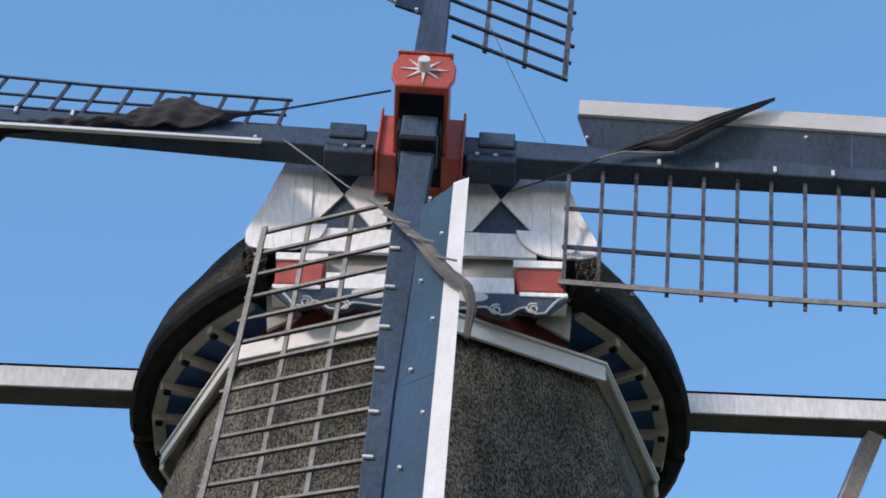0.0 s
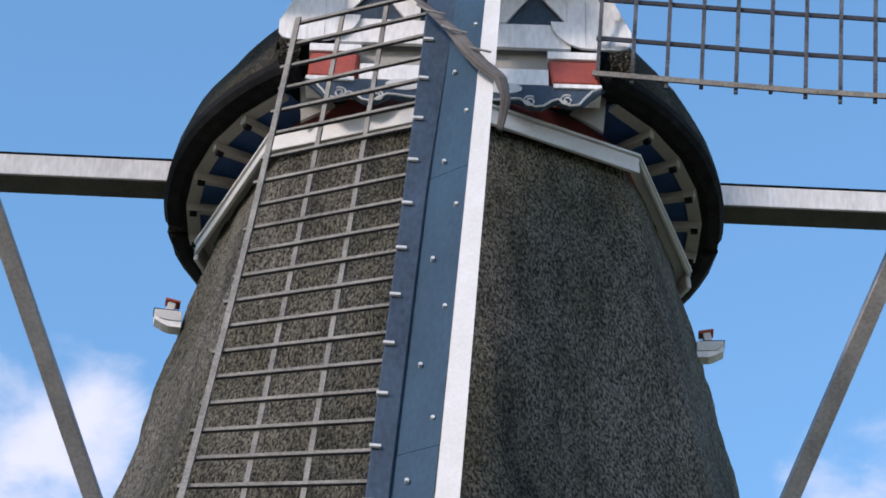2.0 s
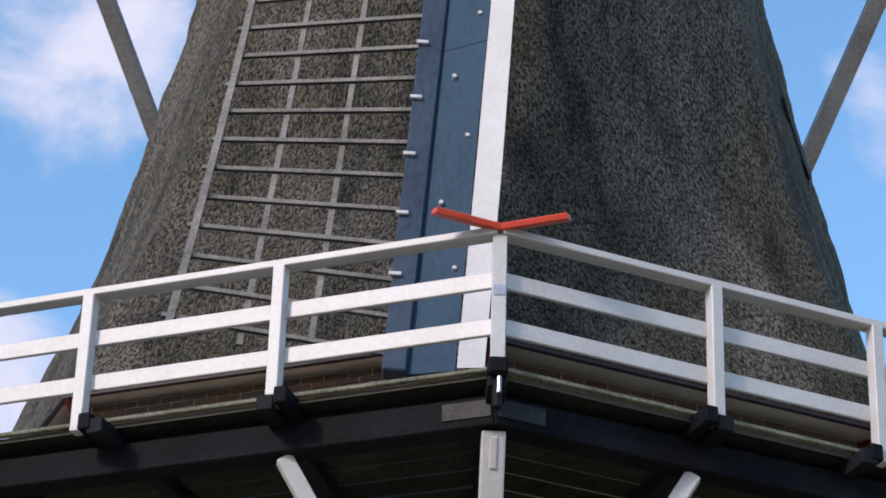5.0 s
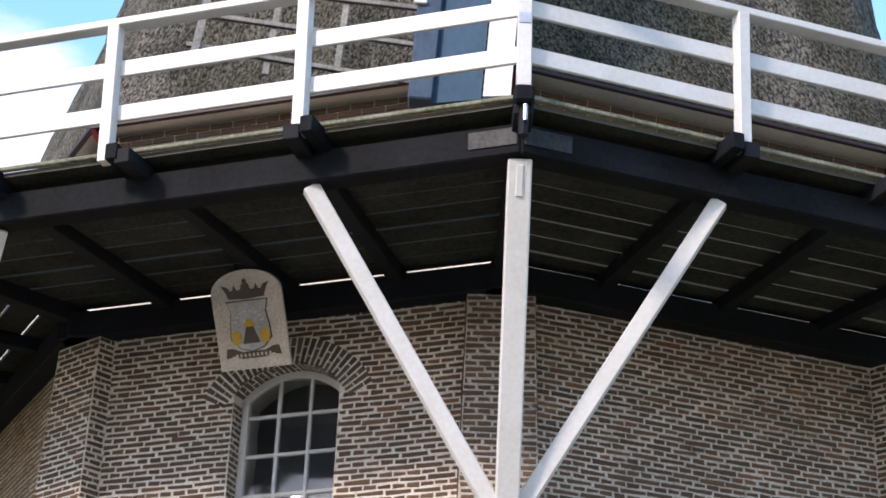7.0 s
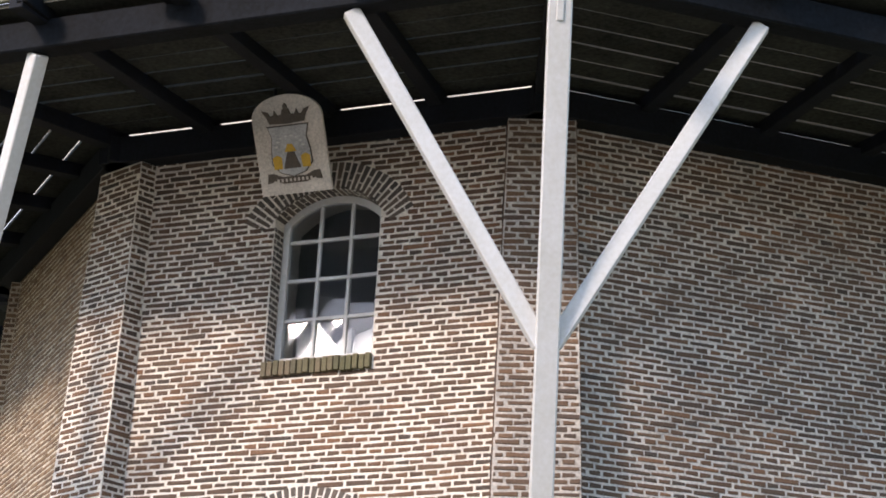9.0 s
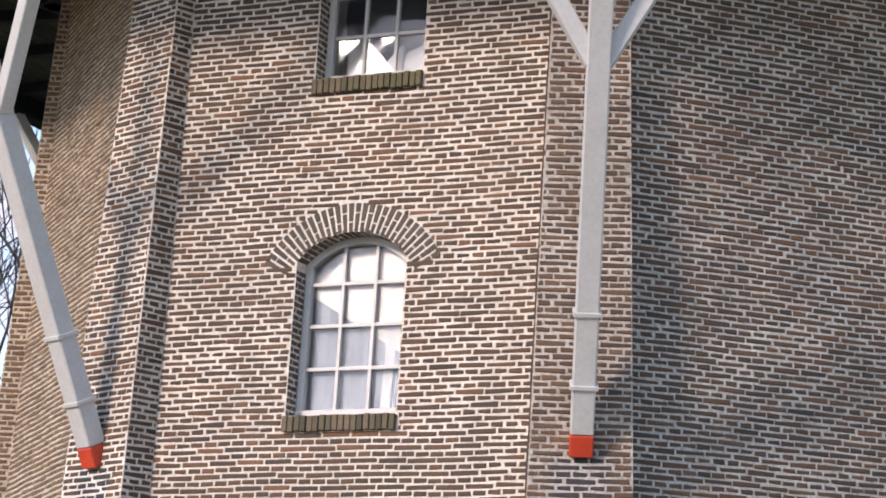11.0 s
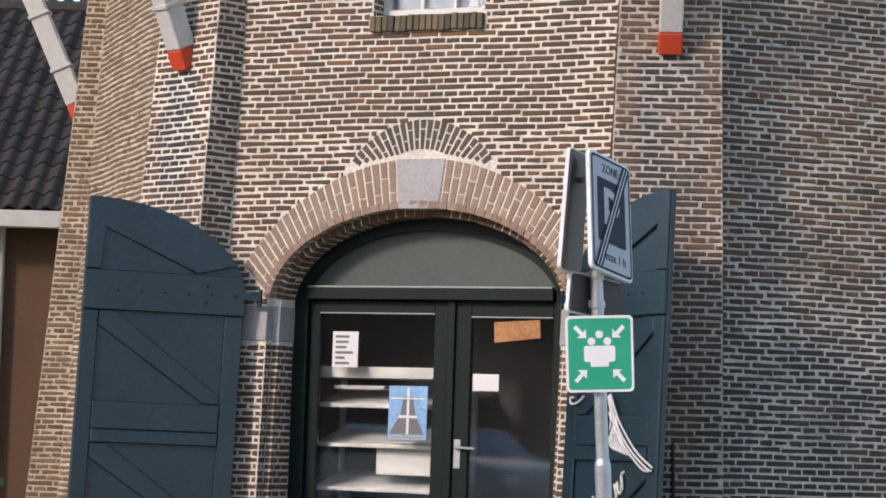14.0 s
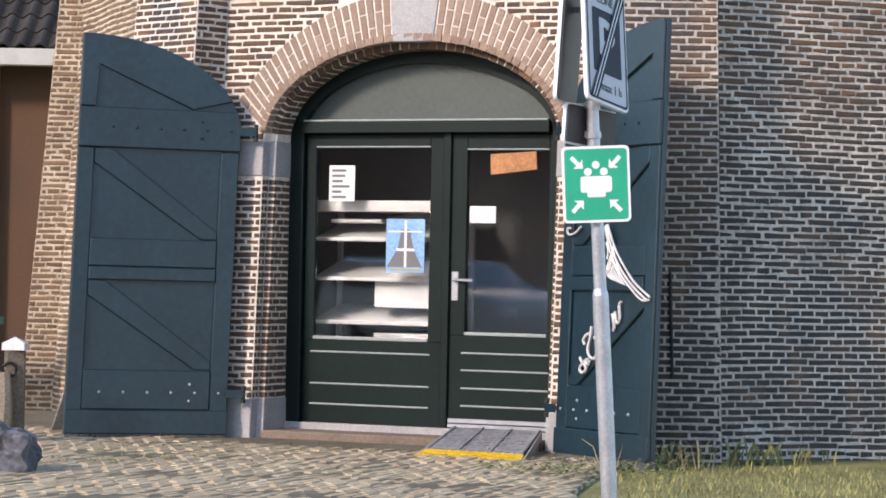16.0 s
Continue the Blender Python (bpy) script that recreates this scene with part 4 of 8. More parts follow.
# ---------------- the cap ----------------
CAP = Matrix.Translation((0.17, 0, 0)) @ Matrix.Rotation(radians(-2.08), 4, "Z")


def cp(u, r, z):
    """A point of the cap: u to its right, r out to its front."""
    return CAP @ Vector((u, -r, z))


def cring(th, r, z):
    return CAP @ (nd(th) * r + UP * z)


cap = thing("turning_roof", "boat-shaped mill cap in dark thatch with a white boarded front", "windmill cap", (0.17, 0, 19.3))


def cap_half(z):                                   # half width of the cap at a height
    lv = ((19.80, 3.16), (20.05, 3.14), (20.5, 2.97), (21.1, 2.62), (21.7, 2.12), (22.2, 1.4), (22.6, 0.4))
    for (z0, w0), (z1, w1) in zip(lv, lv[1:]):
        if z <= z1:
            return w0 + (w1 - w0) * (z - z0) / (z1 - z0)
    return 0.3


def build_cap(bm):
    """The thatched shell, open underneath and cut off at its front."""
    outer, inner = [], []
    for k in range(30):
        z = 19.80 + k * 2.80 / 29
        w = cap_half(z)
        ro, ri = [], []
        for j in range(61):
            th = -37 - j * (360 - 74) / 60          # from the front left round the back to the front right
            p = nd(th) * w
            limit = 2.55 - (z - 19.45) * 0.10
            if -p.y > limit:
                p.y = -limit
            wob = 1 + 0.012 * noise.noise(Vector((p.x * 2, p.y * 2, z * 2)))
            ro.append(CAP @ Vector((p.x * wob, p.y * wob, z)))
            q = p * max(0.05, (w - 0.26) / w)
            ri.append(CAP @ Vector((q.x, q.y, z)))
        outer.append(ro)
        inner.append(ri)
    vo = [[bm.verts.new(p) for p in r] for r in outer]
    vi = [[bm.verts.new(p) for p in r] for r in inner]
    n = len(vo[0])
    for rows in (vo, vi):
        for a, b in zip(rows, rows[1:]):
            for j in range(n - 1):
                bm.faces.new((a[j], a[j + 1], b[j + 1], b[j]))
    for j in range(n - 1):
        bm.faces.new((vo[0][j], vo[0][j + 1], vi[0][j + 1], vi[0][j]))
        bm.faces.new((vo[-1][j], vo[-1][j + 1], vi[-1][j + 1], vi[-1][j]))
    for a, b, c, d in zip(vo, vo[1:], vi, vi[1:]):
        bm.faces.new((a[0], b[0], d[0], c[0]))
        bm.faces.new((a[-1], b[-1], d[-1], c[-1]))


solid("thatch_shell", CAP_THATCH, cap, build_cap, "dark weathered thatch of the cap", smooth=True)


# the dark cut edge along the foot of the thatch; the rear lengths thin out
for a, b, thin in ((-33, -92, False), (-96, -150, True), (33, 92, False), (96, 150, True)):
    bm = bmesh.new()
    rings = []
    for k in range(25):
        th = a + (b - a) * k / 24
        w = 1.0 if not thin else max(0.04, 1 - (k / 24) ** 1.5)
        wob = 0.012 * noise.noise(Vector((th * 0.09, 3.0, a)))
        prof = ((3.165, 19.90), (3.175, 19.80), (3.13, 19.735), (3.00, 19.70), (2.90, 19.72), (2.88, 19.78), (2.90, 19.92))
        rings.append([cring(th, 2.89 + (r - 2.89) * w + wob, z + wob) for r, z in prof])
    loft(bm, rings, True, True)
    part("thatch_edge", bm, EAVE_BLACK, cap, "black weathered edge of the cap thatch", smooth=False)
# underside: cream rafters with blue boards between them
for s in (-1, 1):
    for j in range(9):
        th, th2 = s * (38.0 + 11.5 * j), s * (49.5 + 11.5 * j)
        bm = bmesh.new()
        bar(bm, cring(th2, 2.40, 19.68), cring(th2, 2.90, 19.66), 0.085, 0.10, sd(th2), 0.006)
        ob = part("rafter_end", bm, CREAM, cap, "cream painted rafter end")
        one_bar("rafter_tip", TAR_WORN, ob, cring(th2, 2.79, 19.60), cring(th2, 2.87, 19.595), 0.06, 0.05, sd(th2), 0.003)
        bm = bmesh.new()
        slab(bm, [cring(th, 2.40, 19.76), cring(th, 2.80, 19.76), cring(th2, 2.80, 19.76), cring(th2, 2.40, 19.76)], UP * 0.03)
        part("soffit_board", bm, BLUE, cap, "deep blue board between the rafters")
        bm = bmesh.new()
        slab(bm, [cring(th, 2.775, 19.705), cring(th, 2.92, 19.705), cring(th2, 2.92, 19.705), cring(th2, 2.775, 19.705)], UP * 0.05)
        part("rim_board", bm, CREAM, cap)
        bm = bmesh.new()
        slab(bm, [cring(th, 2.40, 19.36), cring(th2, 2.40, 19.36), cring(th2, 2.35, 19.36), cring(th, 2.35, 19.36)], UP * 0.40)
        part("drum_board", bm, RED_SHADED, cap, "red board of the turning drum, darkened for the cap's shade")
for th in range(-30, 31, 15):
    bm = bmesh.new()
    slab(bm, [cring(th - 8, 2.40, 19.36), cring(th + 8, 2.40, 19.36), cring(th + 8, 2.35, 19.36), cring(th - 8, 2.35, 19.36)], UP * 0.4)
    part("drum_board", bm, RED_SHADED, cap, "red board of the turning drum, darkened for the cap's shade")

# the boarded front
FR = 2.62


def panel(name, mat, pts, r=FR, thick=0.05, label="", parent=None, bevel=0.004):
    bm = bmesh.new()
    d = cp(0, r + thick, 0) - cp(0, r, 0)
    slab(bm, [cp(u, r - (z - 20.0) * 0.08, z) for u, z in pts], d, bevel)
    return part(name, bm, mat, parent or cap, label)


panel("front_boarding", NAVY, [(-1.66, 20.42), (1.75, 20.42), (1.60, 21.62), (-1.50, 21.62)], FR - 0.10, 0.05, "blue-black boarding of the cap front")
for s in (-1, 1):
    o = 0.045
    # upright white boards, each a piece of its own, that leave a dark hourglass
    shapes = [[(0.38, 20.58), (0.54, 20.58), (0.86, 21.10), (0.60, 21.62), (0.38, 21.62)],
              [(0.86, 21.10), (1.03, 20.84), (1.03, 21.36)],
              [(1.03, 20.84), (1.20, 20.59), (1.20, 21.62), (1.16, 21.62), (1.03, 21.36)],
              [(1.20, 20.59), (1.02, 20.59), (1.05, 20.46), (1.11, 20.36), (1.21, 20.26), (1.34, 20.20), (1.40, 20.19), (1.40, 21.62), (1.20, 21.62)],
              [(1.40, 20.19), (1.58, 20.18), (1.58, 21.38), (1.50, 21.62), (1.40, 21.62)],
              [(1.58, 20.18), (1.74, 20.18), (1.74, 20.84), (1.58, 21.38)],
              [(1.74, 20.18), (1.84, 20.21), (1.89, 20.29), (1.89, 20.46), (1.74, 20.84)]]
    for k, sh in enumerate(shapes):
        mid_u = sum(u for u, z in sh) / len(sh)
        mid_z = sum(z for u, z in sh) / len(sh)
        panel("white_board", OLD_WHITE, [(s * (mid_u + (u - mid_u) * 0.985) + o, mid_z + (z - mid_z) * 0.997) for u, z in sh],
              FR - 0.03 + (0.03 if k > 2 else 0.0), 0.03, bevel=0.0)
    panel("foot_board", OLD_WHITE, [(s * 0.10 + o, 20.21), (s * 1.24 + o, 20.21), (s * 1.24 + o, 20.575), (s * 0.10 + o, 20.575)], FR - 0.06, 0.05)
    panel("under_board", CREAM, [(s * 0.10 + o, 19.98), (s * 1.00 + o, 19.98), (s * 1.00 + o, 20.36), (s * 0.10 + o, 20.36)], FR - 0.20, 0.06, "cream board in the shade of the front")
    panel("sill_board", OLD_WHITE, [(s * 0.10 + o, 19.65), (s * 1.00 + o, 19.65), (s * 1.00 + o, 19.885), (s * 0.10 + o, 19.885)], FR - 0.10, 0.09)
    # the ends of the two great beams, red with white edges
    panel("beam_end", RED, [(s * 1.04 + o, 19.665), (s * 1.545 + o, 19.665), (s * 1.535 + o, 20.03), (s * 1.005 + o, 20.03)], FR - 0.42, 0.42, "iron-red end of a cap beam", bevel=0.03)
    panel("beam_lip", OLD_WHITE, [(s * 0.99 + o, 20.035), (s * 1.545 + o, 20.035), (s * 1.545 + o, 20.145), (s * 0.99 + o, 20.145)], FR - 0.3, 0.315)
    panel("beam_lip", OLD_WHITE, [(s * 1.05 + o, 19.60), (s * 1.56 + o, 19.60), (s * 1.56 + o, 19.66), (s * 1.05 + o, 19.66)], FR - 0.3, 0.315)
    # reed tuft at the edge of the thatch
    def build_tuft(bm, s=s):
        rr = random.Random(3)
        for k in range(90):
            p = cp(s * (1.78 + rr.uniform(-0.1, 0.1)) + o, FR - 0.12, 19.98 + rr.uniform(-0.13, 0.13))
            tube(bm, [p, p + Vector((rr.uniform(-0.05, 0.05), -0.16 - rr.random() * 0.05, rr.uniform(-0.04, 0.04)))], 0.014, 4)
    solid("reed_end", THATCH, cap, build_tuft, "cut end of the reed")
    panel("cheek", CREAM, [(s * 1.25 + o, 19.58), (s * 1.60 + o, 19.32), (s * 1.64 + o, 19.84), (s * 1.48 + o, 19.90)], FR - 0.42, 0.05)

# the beard: a blue-black board with white scrolls and a white oval
beard = []
for s in (-1, 1):
    prof = [(0, 19.36), (0.46, 19.37), (0.66, 19.40), (0.80, 19.31), (0.92, 19.29), (1.06, 19.40), (1.22, 19.33), (1.36, 19.36), (1.44, 19.46), (1.56, 19.59), (1.60, 19.60)]
    beard.append([(s * u, z) for u, z in prof])
outline = list(reversed(beard[0])) + beard[1][1:]
panel("beard", NAVY, [(u + 0.045, z) for u, z in outline] + [(1.4, 19.645), (-1.3, 19.645)], FR - 0.06, 0.05, "blue-black shaped board with white scrolls")


for s in (-1, 1):
    def sc(u, z, s=s):
        return cp(s * u + 0.045, FR + 0.06, z)
    wave = [(0.20, 19.385), (0.46, 19.39), (0.60, 19.415), (0.70, 19.42), (0.78, 19.36), (0.86, 19.315), (0.95, 19.33), (1.03, 19.40),
            (1.10, 19.43), (1.16, 19.38), (1.22, 19.345), (1.32, 19.36), (1.38, 19.45), (1.46, 19.55), (1.56, 19.60)]
    bm = bmesh.new()
    tube(bm, [sc(u, z) for u, z in wave], 0.013, 5)
    part("scroll", bm, WHITE, cap, "white painted scroll")
    for cu, cz in ((0.80, 19.385), (1.19, 19.415)):
        bm = bmesh.new()
        tube(bm, [sc(cu + (0.075 - 0.0026 * k) * math.cos(k * 0.45 + 1.0), cz + (0.075 - 0.0026 * k) * math.sin(k * 0.45 + 1.0)) for k in range(24)], 0.011, 5)
        part("scroll", bm, WHITE, cap, "white painted scroll")
    bm = bmesh.new()
    slab(bm, [cp(s * 0.53 + 0.045 + 0.19 * math.cos(t), FR + 0.028, 19.575 + 0.075 * math.sin(t)) for t in (2 * math.pi * k / 24 for k in range(24))], cp(0, 0.012, 0) - cp(0, 0, 0))
    part("oval", bm, WHITE, cap, "white oval with a dark figure")


def lettering(name, body, size, m, mat, parent, extrude=0.002, label=""):
    """Raised lettering; m: where its left foot stands, x along the line, z toward the reader."""
    cu = bpy.data.curves.new(name, "FONT")
    cu.body, cu.size, cu.extrude, cu.align_x = body, size, extrude, "CENTER"
    tmp = bpy.data.objects.new(name, cu)
    scene.collection.objects.link(tmp)
    me = bpy.data.meshes.new_from_object(tmp)
    bpy.data.objects.remove(tmp)
    me.materials.clear()
    me.materials.append(mat)
    me.transform(m)
    return hang(new(name, me), parent, label)


lettering("figure", "4", 0.17, CAP @ Matrix.Translation((0.60, -(FR + 0.043), 19.515)) @ Matrix.Rotation(radians(90), 4, "X"), NAVY, cap)

# cross beam through the cap and its braces to the tail
tail = thing("tail_braces", "weathered white cross beam with long braces to the tail", "tail frame", (0.17, 0.3, 19.9))
one_bar("cross_beam", OLD_WHITE, tail, (-5.6, 0.25, 20.37), (6.0, 0.25, 20.59), 0.30, 0.32, UP, 0.01)
# added dark strip: shade on the beam's underside, put into the colour
one_bar("beam_underside", BEAM_SHADE, tail, (-5.6, 0.25, 20.21), (6.0, 0.25, 20.43), 0.025, 0.325, UP, 0.004, "dark strip added for the shade under the beam")
one_bar("beam_cover", TAR_WORN, tail, (-5.6, 0.25, 20.527), (6.0, 0.25, 20.747), 0.018, 0.35, UP, 0.003, "dark weatherproof strip on the beam")
for s, x0, z0, x1 in ((-1, -5.10, 20.25, 0.45), (1, 5.61, 20.45, 0.55)):
    one_bar("brace", BRACE_GREY, tail, (x0, 0.35, z0), (x1, 9.2, 9.6), 0.20, 0.20, (1, 0, 0), 0.01, "long grey-white brace")
one_bar("tail_pole", OLD_WHITE, tail, (0.2, 2.4, 20.6), (0.1, 9.3, 9.35), 0.3, 0.3, (1, 0, 0), 0.01)

# ---------------- the sails ----------------
YAW, TILT, ROT = radians(-2.08), radians(10.75), radians(3.13)
SN = Vector((math.sin(YAW) * math.cos(TILT), -math.cos(YAW) * math.cos(TILT), math.sin(TILT)))
SX = Vector((math.cos(YAW), math.sin(YAW), 0))
SZ = SN.cross(SX)
SZ = SZ if SZ.z > 0 else -SZ
HUB = Vector((0.04, -3.90, 21.68)) - SN * 0.45
REACH = 11.69


def lerp(a, b, k):
    return a + (b - a) * k


def twist(a):
    knots = ((1.5, 20.5), (4.5, 20.0), (6.4, 15.6), (8.5, 8.8), (10.0, 0.5), (11.7, -11.0))
    for (a0, t0), (a1, t1) in zip(knots, knots[1:]):
        if a <= a1:
            return radians(lerp(t0, t1, (a - a0) / (a1 - a0)))
    return radians(-11.0)


def lattice_w(a):
    return 1.555 + (a - 2.7) * 0.021


def dark_sided(ob):
    """Keeps a lath's own material on its front and makes its other sides dark."""
    ob.data.materials.append(LATH_SIDE)
    for face in ob.data.polygons:
        if face.normal.dot(SN) < 0.6:
            face.material_index = 1


def build_sail(name, turn, back, bars, inner, outer, boards, bolts):
    """One sail: turn 0 hangs down; back: how far behind the front stock it lies."""
    ang = -math.pi / 2 - ROT + turn
    d = SX * math.cos(ang) + SZ * math.sin(ang)              # out along the sail
    b = SX * math.sin(ang) - SZ * math.cos(ang)              # toward its lattice side
    o = HUB - SN * back

    def sp(a, lat, c=0.0):
        return o + d * a + b * lat + SN * c

    def tw(a, lat, c=0.0):
        """A point of the lattice, on its twisted surface."""
        t = twist(a)
        return o + d * a + b * lat - SN * (lat * math.tan(t)) + SN * c
    sail = thing(name, "mill sail with blue-black stock, white-edged wind boards and grey lattice", "sail", o, "sails of the mill")
    bm = bmesh.new()
    n = 10
    rings = []
    for k in range(n + 1):
        a = lerp(0.28, REACH, k / n)
        hi, lo, th = lerp(0.17, 0.12, k / n), lerp(0.19, 0.07, min(1, k / 4)), lerp(0.30, 0.15, k / n)
        rings.append([sp(a, -lo, 0), sp(a, hi, 0), sp(a, hi, -th), sp(a, -lo, -th)])
    loft(bm, rings, True, True)
    bmesh.ops.bevel(bm, geom=[e for e in bm.edges], offset=0.012, segments=1, affect="EDGES")
    part("stock", bm, NAVY, sail)
    def tb(a, lat, c=0.0):
        """A point of the wind boards, which lean forward from the stock."""
        t = twist(a) * 0.6 + radians(15)
        return o + d * a + b * lat - SN * (lat * math.tan(t)) + SN * c
    # wind boards, three lengths, and their white edge
    cuts = (1.86, 4.7, 8.3, REACH)
    for a0, a1 in zip(cuts, cuts[1:]):
        bm = bmesh.new()
        rings = []
        for k in range(15):
            a = lerp(a0 + 0.006, a1, k / 14)
            cut = 0.18 if (a0 < 2 and k == 0) else 0.0
            rings.append([tb(a, -0.06, -0.07), tb(a - cut, -0.44, -0.03), tb(a - cut, -0.44, -0.065), tb(a, -0.06, -0.105)])
        loft(bm, rings, True, True)
        part("wind_board", bm, boards, sail)
    bm = bmesh.new()
    rings = []
    for k in range(17):
        a = lerp(1.70, REACH, k / 16)
        e, e0 = lerp(0.585, 0.665, min(1, (a - 1.7) / 8.0)), lerp(0.43, 0.455, min(1, (a - 1.7) / 8.0))
        rings.append([tb(a, -e0, 0.005), tb(a, -e, 0.005), tb(a, -e, -0.04), tb(a, -e0, -0.04)])
    loft(bm, rings, True, True)
    part("edge_board", bm, WHITE, sail, "white painted leading edge")
    # lattice: cross bars and three long laths
    nbar = 28
    for k in range(nbar):
        a = 1.635 + 0.366 * k
        out = lattice_w(a) + 0.035 + 0.045 * (k * 7 % 5) / 4
        dark_sided(one_bar("cross_bar", bars, sail, tw(a, 0.02 if k else 0.22, -0.06), tw(a, out, -0.06), 0.042, 0.036, d, 0.004))
    for frac, lo, half, deep in ((0.393, 1.60, 0.024, -0.092), (0.693, 1.60, 0.024, -0.092), (1.0, 1.58, 0.030, -0.026)):
        bm = bmesh.new()
        steps = 9
        prev = None
        rings = []
        for k in range(steps + 1):
            a = lerp(lo, REACH - 0.02, k / steps)
            lat = lattice_w(a) * frac
            t = twist(a)
            bb = b * math.cos(t) - SN * math.sin(t)
            cc = SN * math.cos(t) + b * math.sin(t)
            c = tw(a, lat, deep)
            rings.append([c - bb * half - cc * 0.012, c + bb * half - cc * 0.012, c + bb * half + cc * 0.012, c - bb * half + cc * 0.012])
        loft(bm, rings, True, True)
        dark_sided(part("long_lath", bm, outer if frac == 1.0 else inner, sail))
    # wedges and bolts
    for k in range(0, nbar, 2):
        a = lerp(2.6, REACH - 0.6, k / (nbar - 1))
        one_bar("wedge", WHITE, sail, sp(a, 0.05, 0.02), sp(a, 0.15, 0.02), 0.035, 0.03, d, 0.004)
    for k in range(bolts):
        a = lerp(1.8, REACH - 0.3, k / (bolts - 1))
        bm = bmesh.new()
        tube(bm, [tb(a, -0.20 - 0.16 * (k % 2), -0.06), tb(a, -0.20 - 0.16 * (k % 2), -0.015)], 0.019, 8)
        part("bolt", bm, WHITE, sail, "white painted bolt head")
    return sail, sp, tw


s_down, sp0, tw0 = build_sail("sail", 0.0, 0.0, WOOD_GREY, WOOD_GREY, WOOD_GREY, WIND_BLUE, 15)
s_right, sp1, tw1 = build_sail("sail", math.pi / 2, 0.5, LATH_SLATE, LATH_SIDE, WOOD_GREY, NAVY, 5)
s_up, sp2, tw2 = build_sail("sail", math.pi, 0.0, LATH_SIDE, LATH_SLATE, LATH_SLATE, NAVY, 5)
s_left, sp3, tw3 = build_sail("sail", -math.pi / 2, 0.5, LATH_SIDE, LATH_SIDE, LATH_SIDE, NAVY, 5)

# the iron poll end that holds the stocks
poll = thing("poll_end", "iron-red cast poll end of the windshaft with a white star", "poll end", HUB)


def hp(x, z, c):
    a = -ROT
    return HUB + SX * (x * math.cos(a) - z * math.sin(a)) + SZ * (x * math.sin(a) + z * math.cos(a)) + SN * c


def poll_box(name, mat, x0, x1, z0, z1, c0, c1, bevel=0.012, label=""):
    bm = bmesh.new()
    six(bm, [hp(x0, z0, c0), hp(x1, z0, c0), hp(x1, z1, c0), hp(x0, z1, c0), hp(x0, z0, c1), hp(x1, z0, c1), hp(x1, z1, c1), hp(x0, z1, c1)], bevel)
    return part(name, bm, mat, poll, label)


# front plate, wider in its middle
pts = [(-0.27, -0.30), (0.27, -0.30), (0.34, -0.14), (0.345, 0.10), (0.27, 0.30), (-0.27, 0.30), (-0.345, 0.10), (-0.34, -0.14)]
bm = bmesh.new()
slab(bm, [hp(x, z, 0.39) for x, z in pts], SN * 0.06, 0.012)
part("front_plate", bm, RED, poll)
poll_box("lip", RED, -0.30, 0.30, 0.30, 0.33, 0.36, 0.48)
poll_box("lip", RED, -0.29, 0.29, -0.33, -0.30, 0.36, 0.465)
for s in (-1, 1):
    poll_box("cheek", RED, *sorted((s * 0.24, s * 0.29)), -0.33, 0.33, -0.90, 0.39)
    poll_box("clamp_block", TAR, *sorted((s * 0.19, s * 0.235)), -0.62, -0.36, -0.30, 0.06, 0.01, "black iron clamping block")
    poll_box("flange", RED, *sorted((s * 0.24, s * 0.46)), -0.38, 0.38, -0.95, -0.42)
    poll_box("rib", RED, *sorted((s * 0.44, s * 0.47)), -0.42, 0.42, -0.98, -0.35)
poll_box("core", TAR, -0.235, 0.235, -0.33, 0.33, -0.86, 0.13, 0.0, "black iron core between the cheeks")
poll_box("rear_block", RED, -0.34, 0.34, -0.34, 0.34, -1.5, -0.85)
bm = bmesh.new()
star_pts = []
for k in range(16):
    t = math.pi / 2 + k * math.pi / 8
    ln = (0.28 if k % 4 == 0 else 0.25) if k % 2 == 0 else 0.058
    star_pts.append(hp(ln * math.cos(t), ln * math.sin(t), 0.455))
slab(bm, star_pts, SN * 0.012)
part("star", bm, WHITE, poll, "white painted eight-pointed star")
bm = bmesh.new()
tube(bm, [hp(0, 0.0, 0.45), hp(0, 0.0, 0.60)], 0.065, 14)
part("boss", bm, WHITE, poll)
# wedging blocks where the stocks pass through
for s in (-1, 1):
    poll_box("stock_wedge", NAVY, -0.21, 0.21, *sorted((s * 0.36, s * 0.72)), -0.34, 0.05, 0.015, "blue-black wedging block")
    poll_box("stock_wedge", NAVY, *sorted((s * 0.62, s * 1.02)), -0.02, 0.24, -0.86, -0.46, 0.015, "blue-black wedging block")
    poll_box("stock_plate", NAVY, *sorted((s * 0.5, s * 1.05)), -0.26, -0.08, -0.82, -0.50, 0.015)
    for x in (0.62, 0.82):
        bm = bmesh.new()
        tube(bm, [hp(s * x, -0.17, -0.51), hp(s * x, -0.17, -0.47)], 0.025, 8)
        part("bolt", bm, GALV, poll)
poll_box("stock_cap", NAVY, -0.19, 0.19, -0.80, -0.36, -0.02, 0.12, 0.02)
poll_box("stock_strap", TAR, -0.20, 0.20, -0.88, -0.79, -0.02, 0.16, 0.012, "black iron strap round the stock")
poll_box("stock_strap", TAR, -0.20, 0.20, 0.36, 0.62, -0.02, 0.10, 0.012, "black iron strap round the stock")


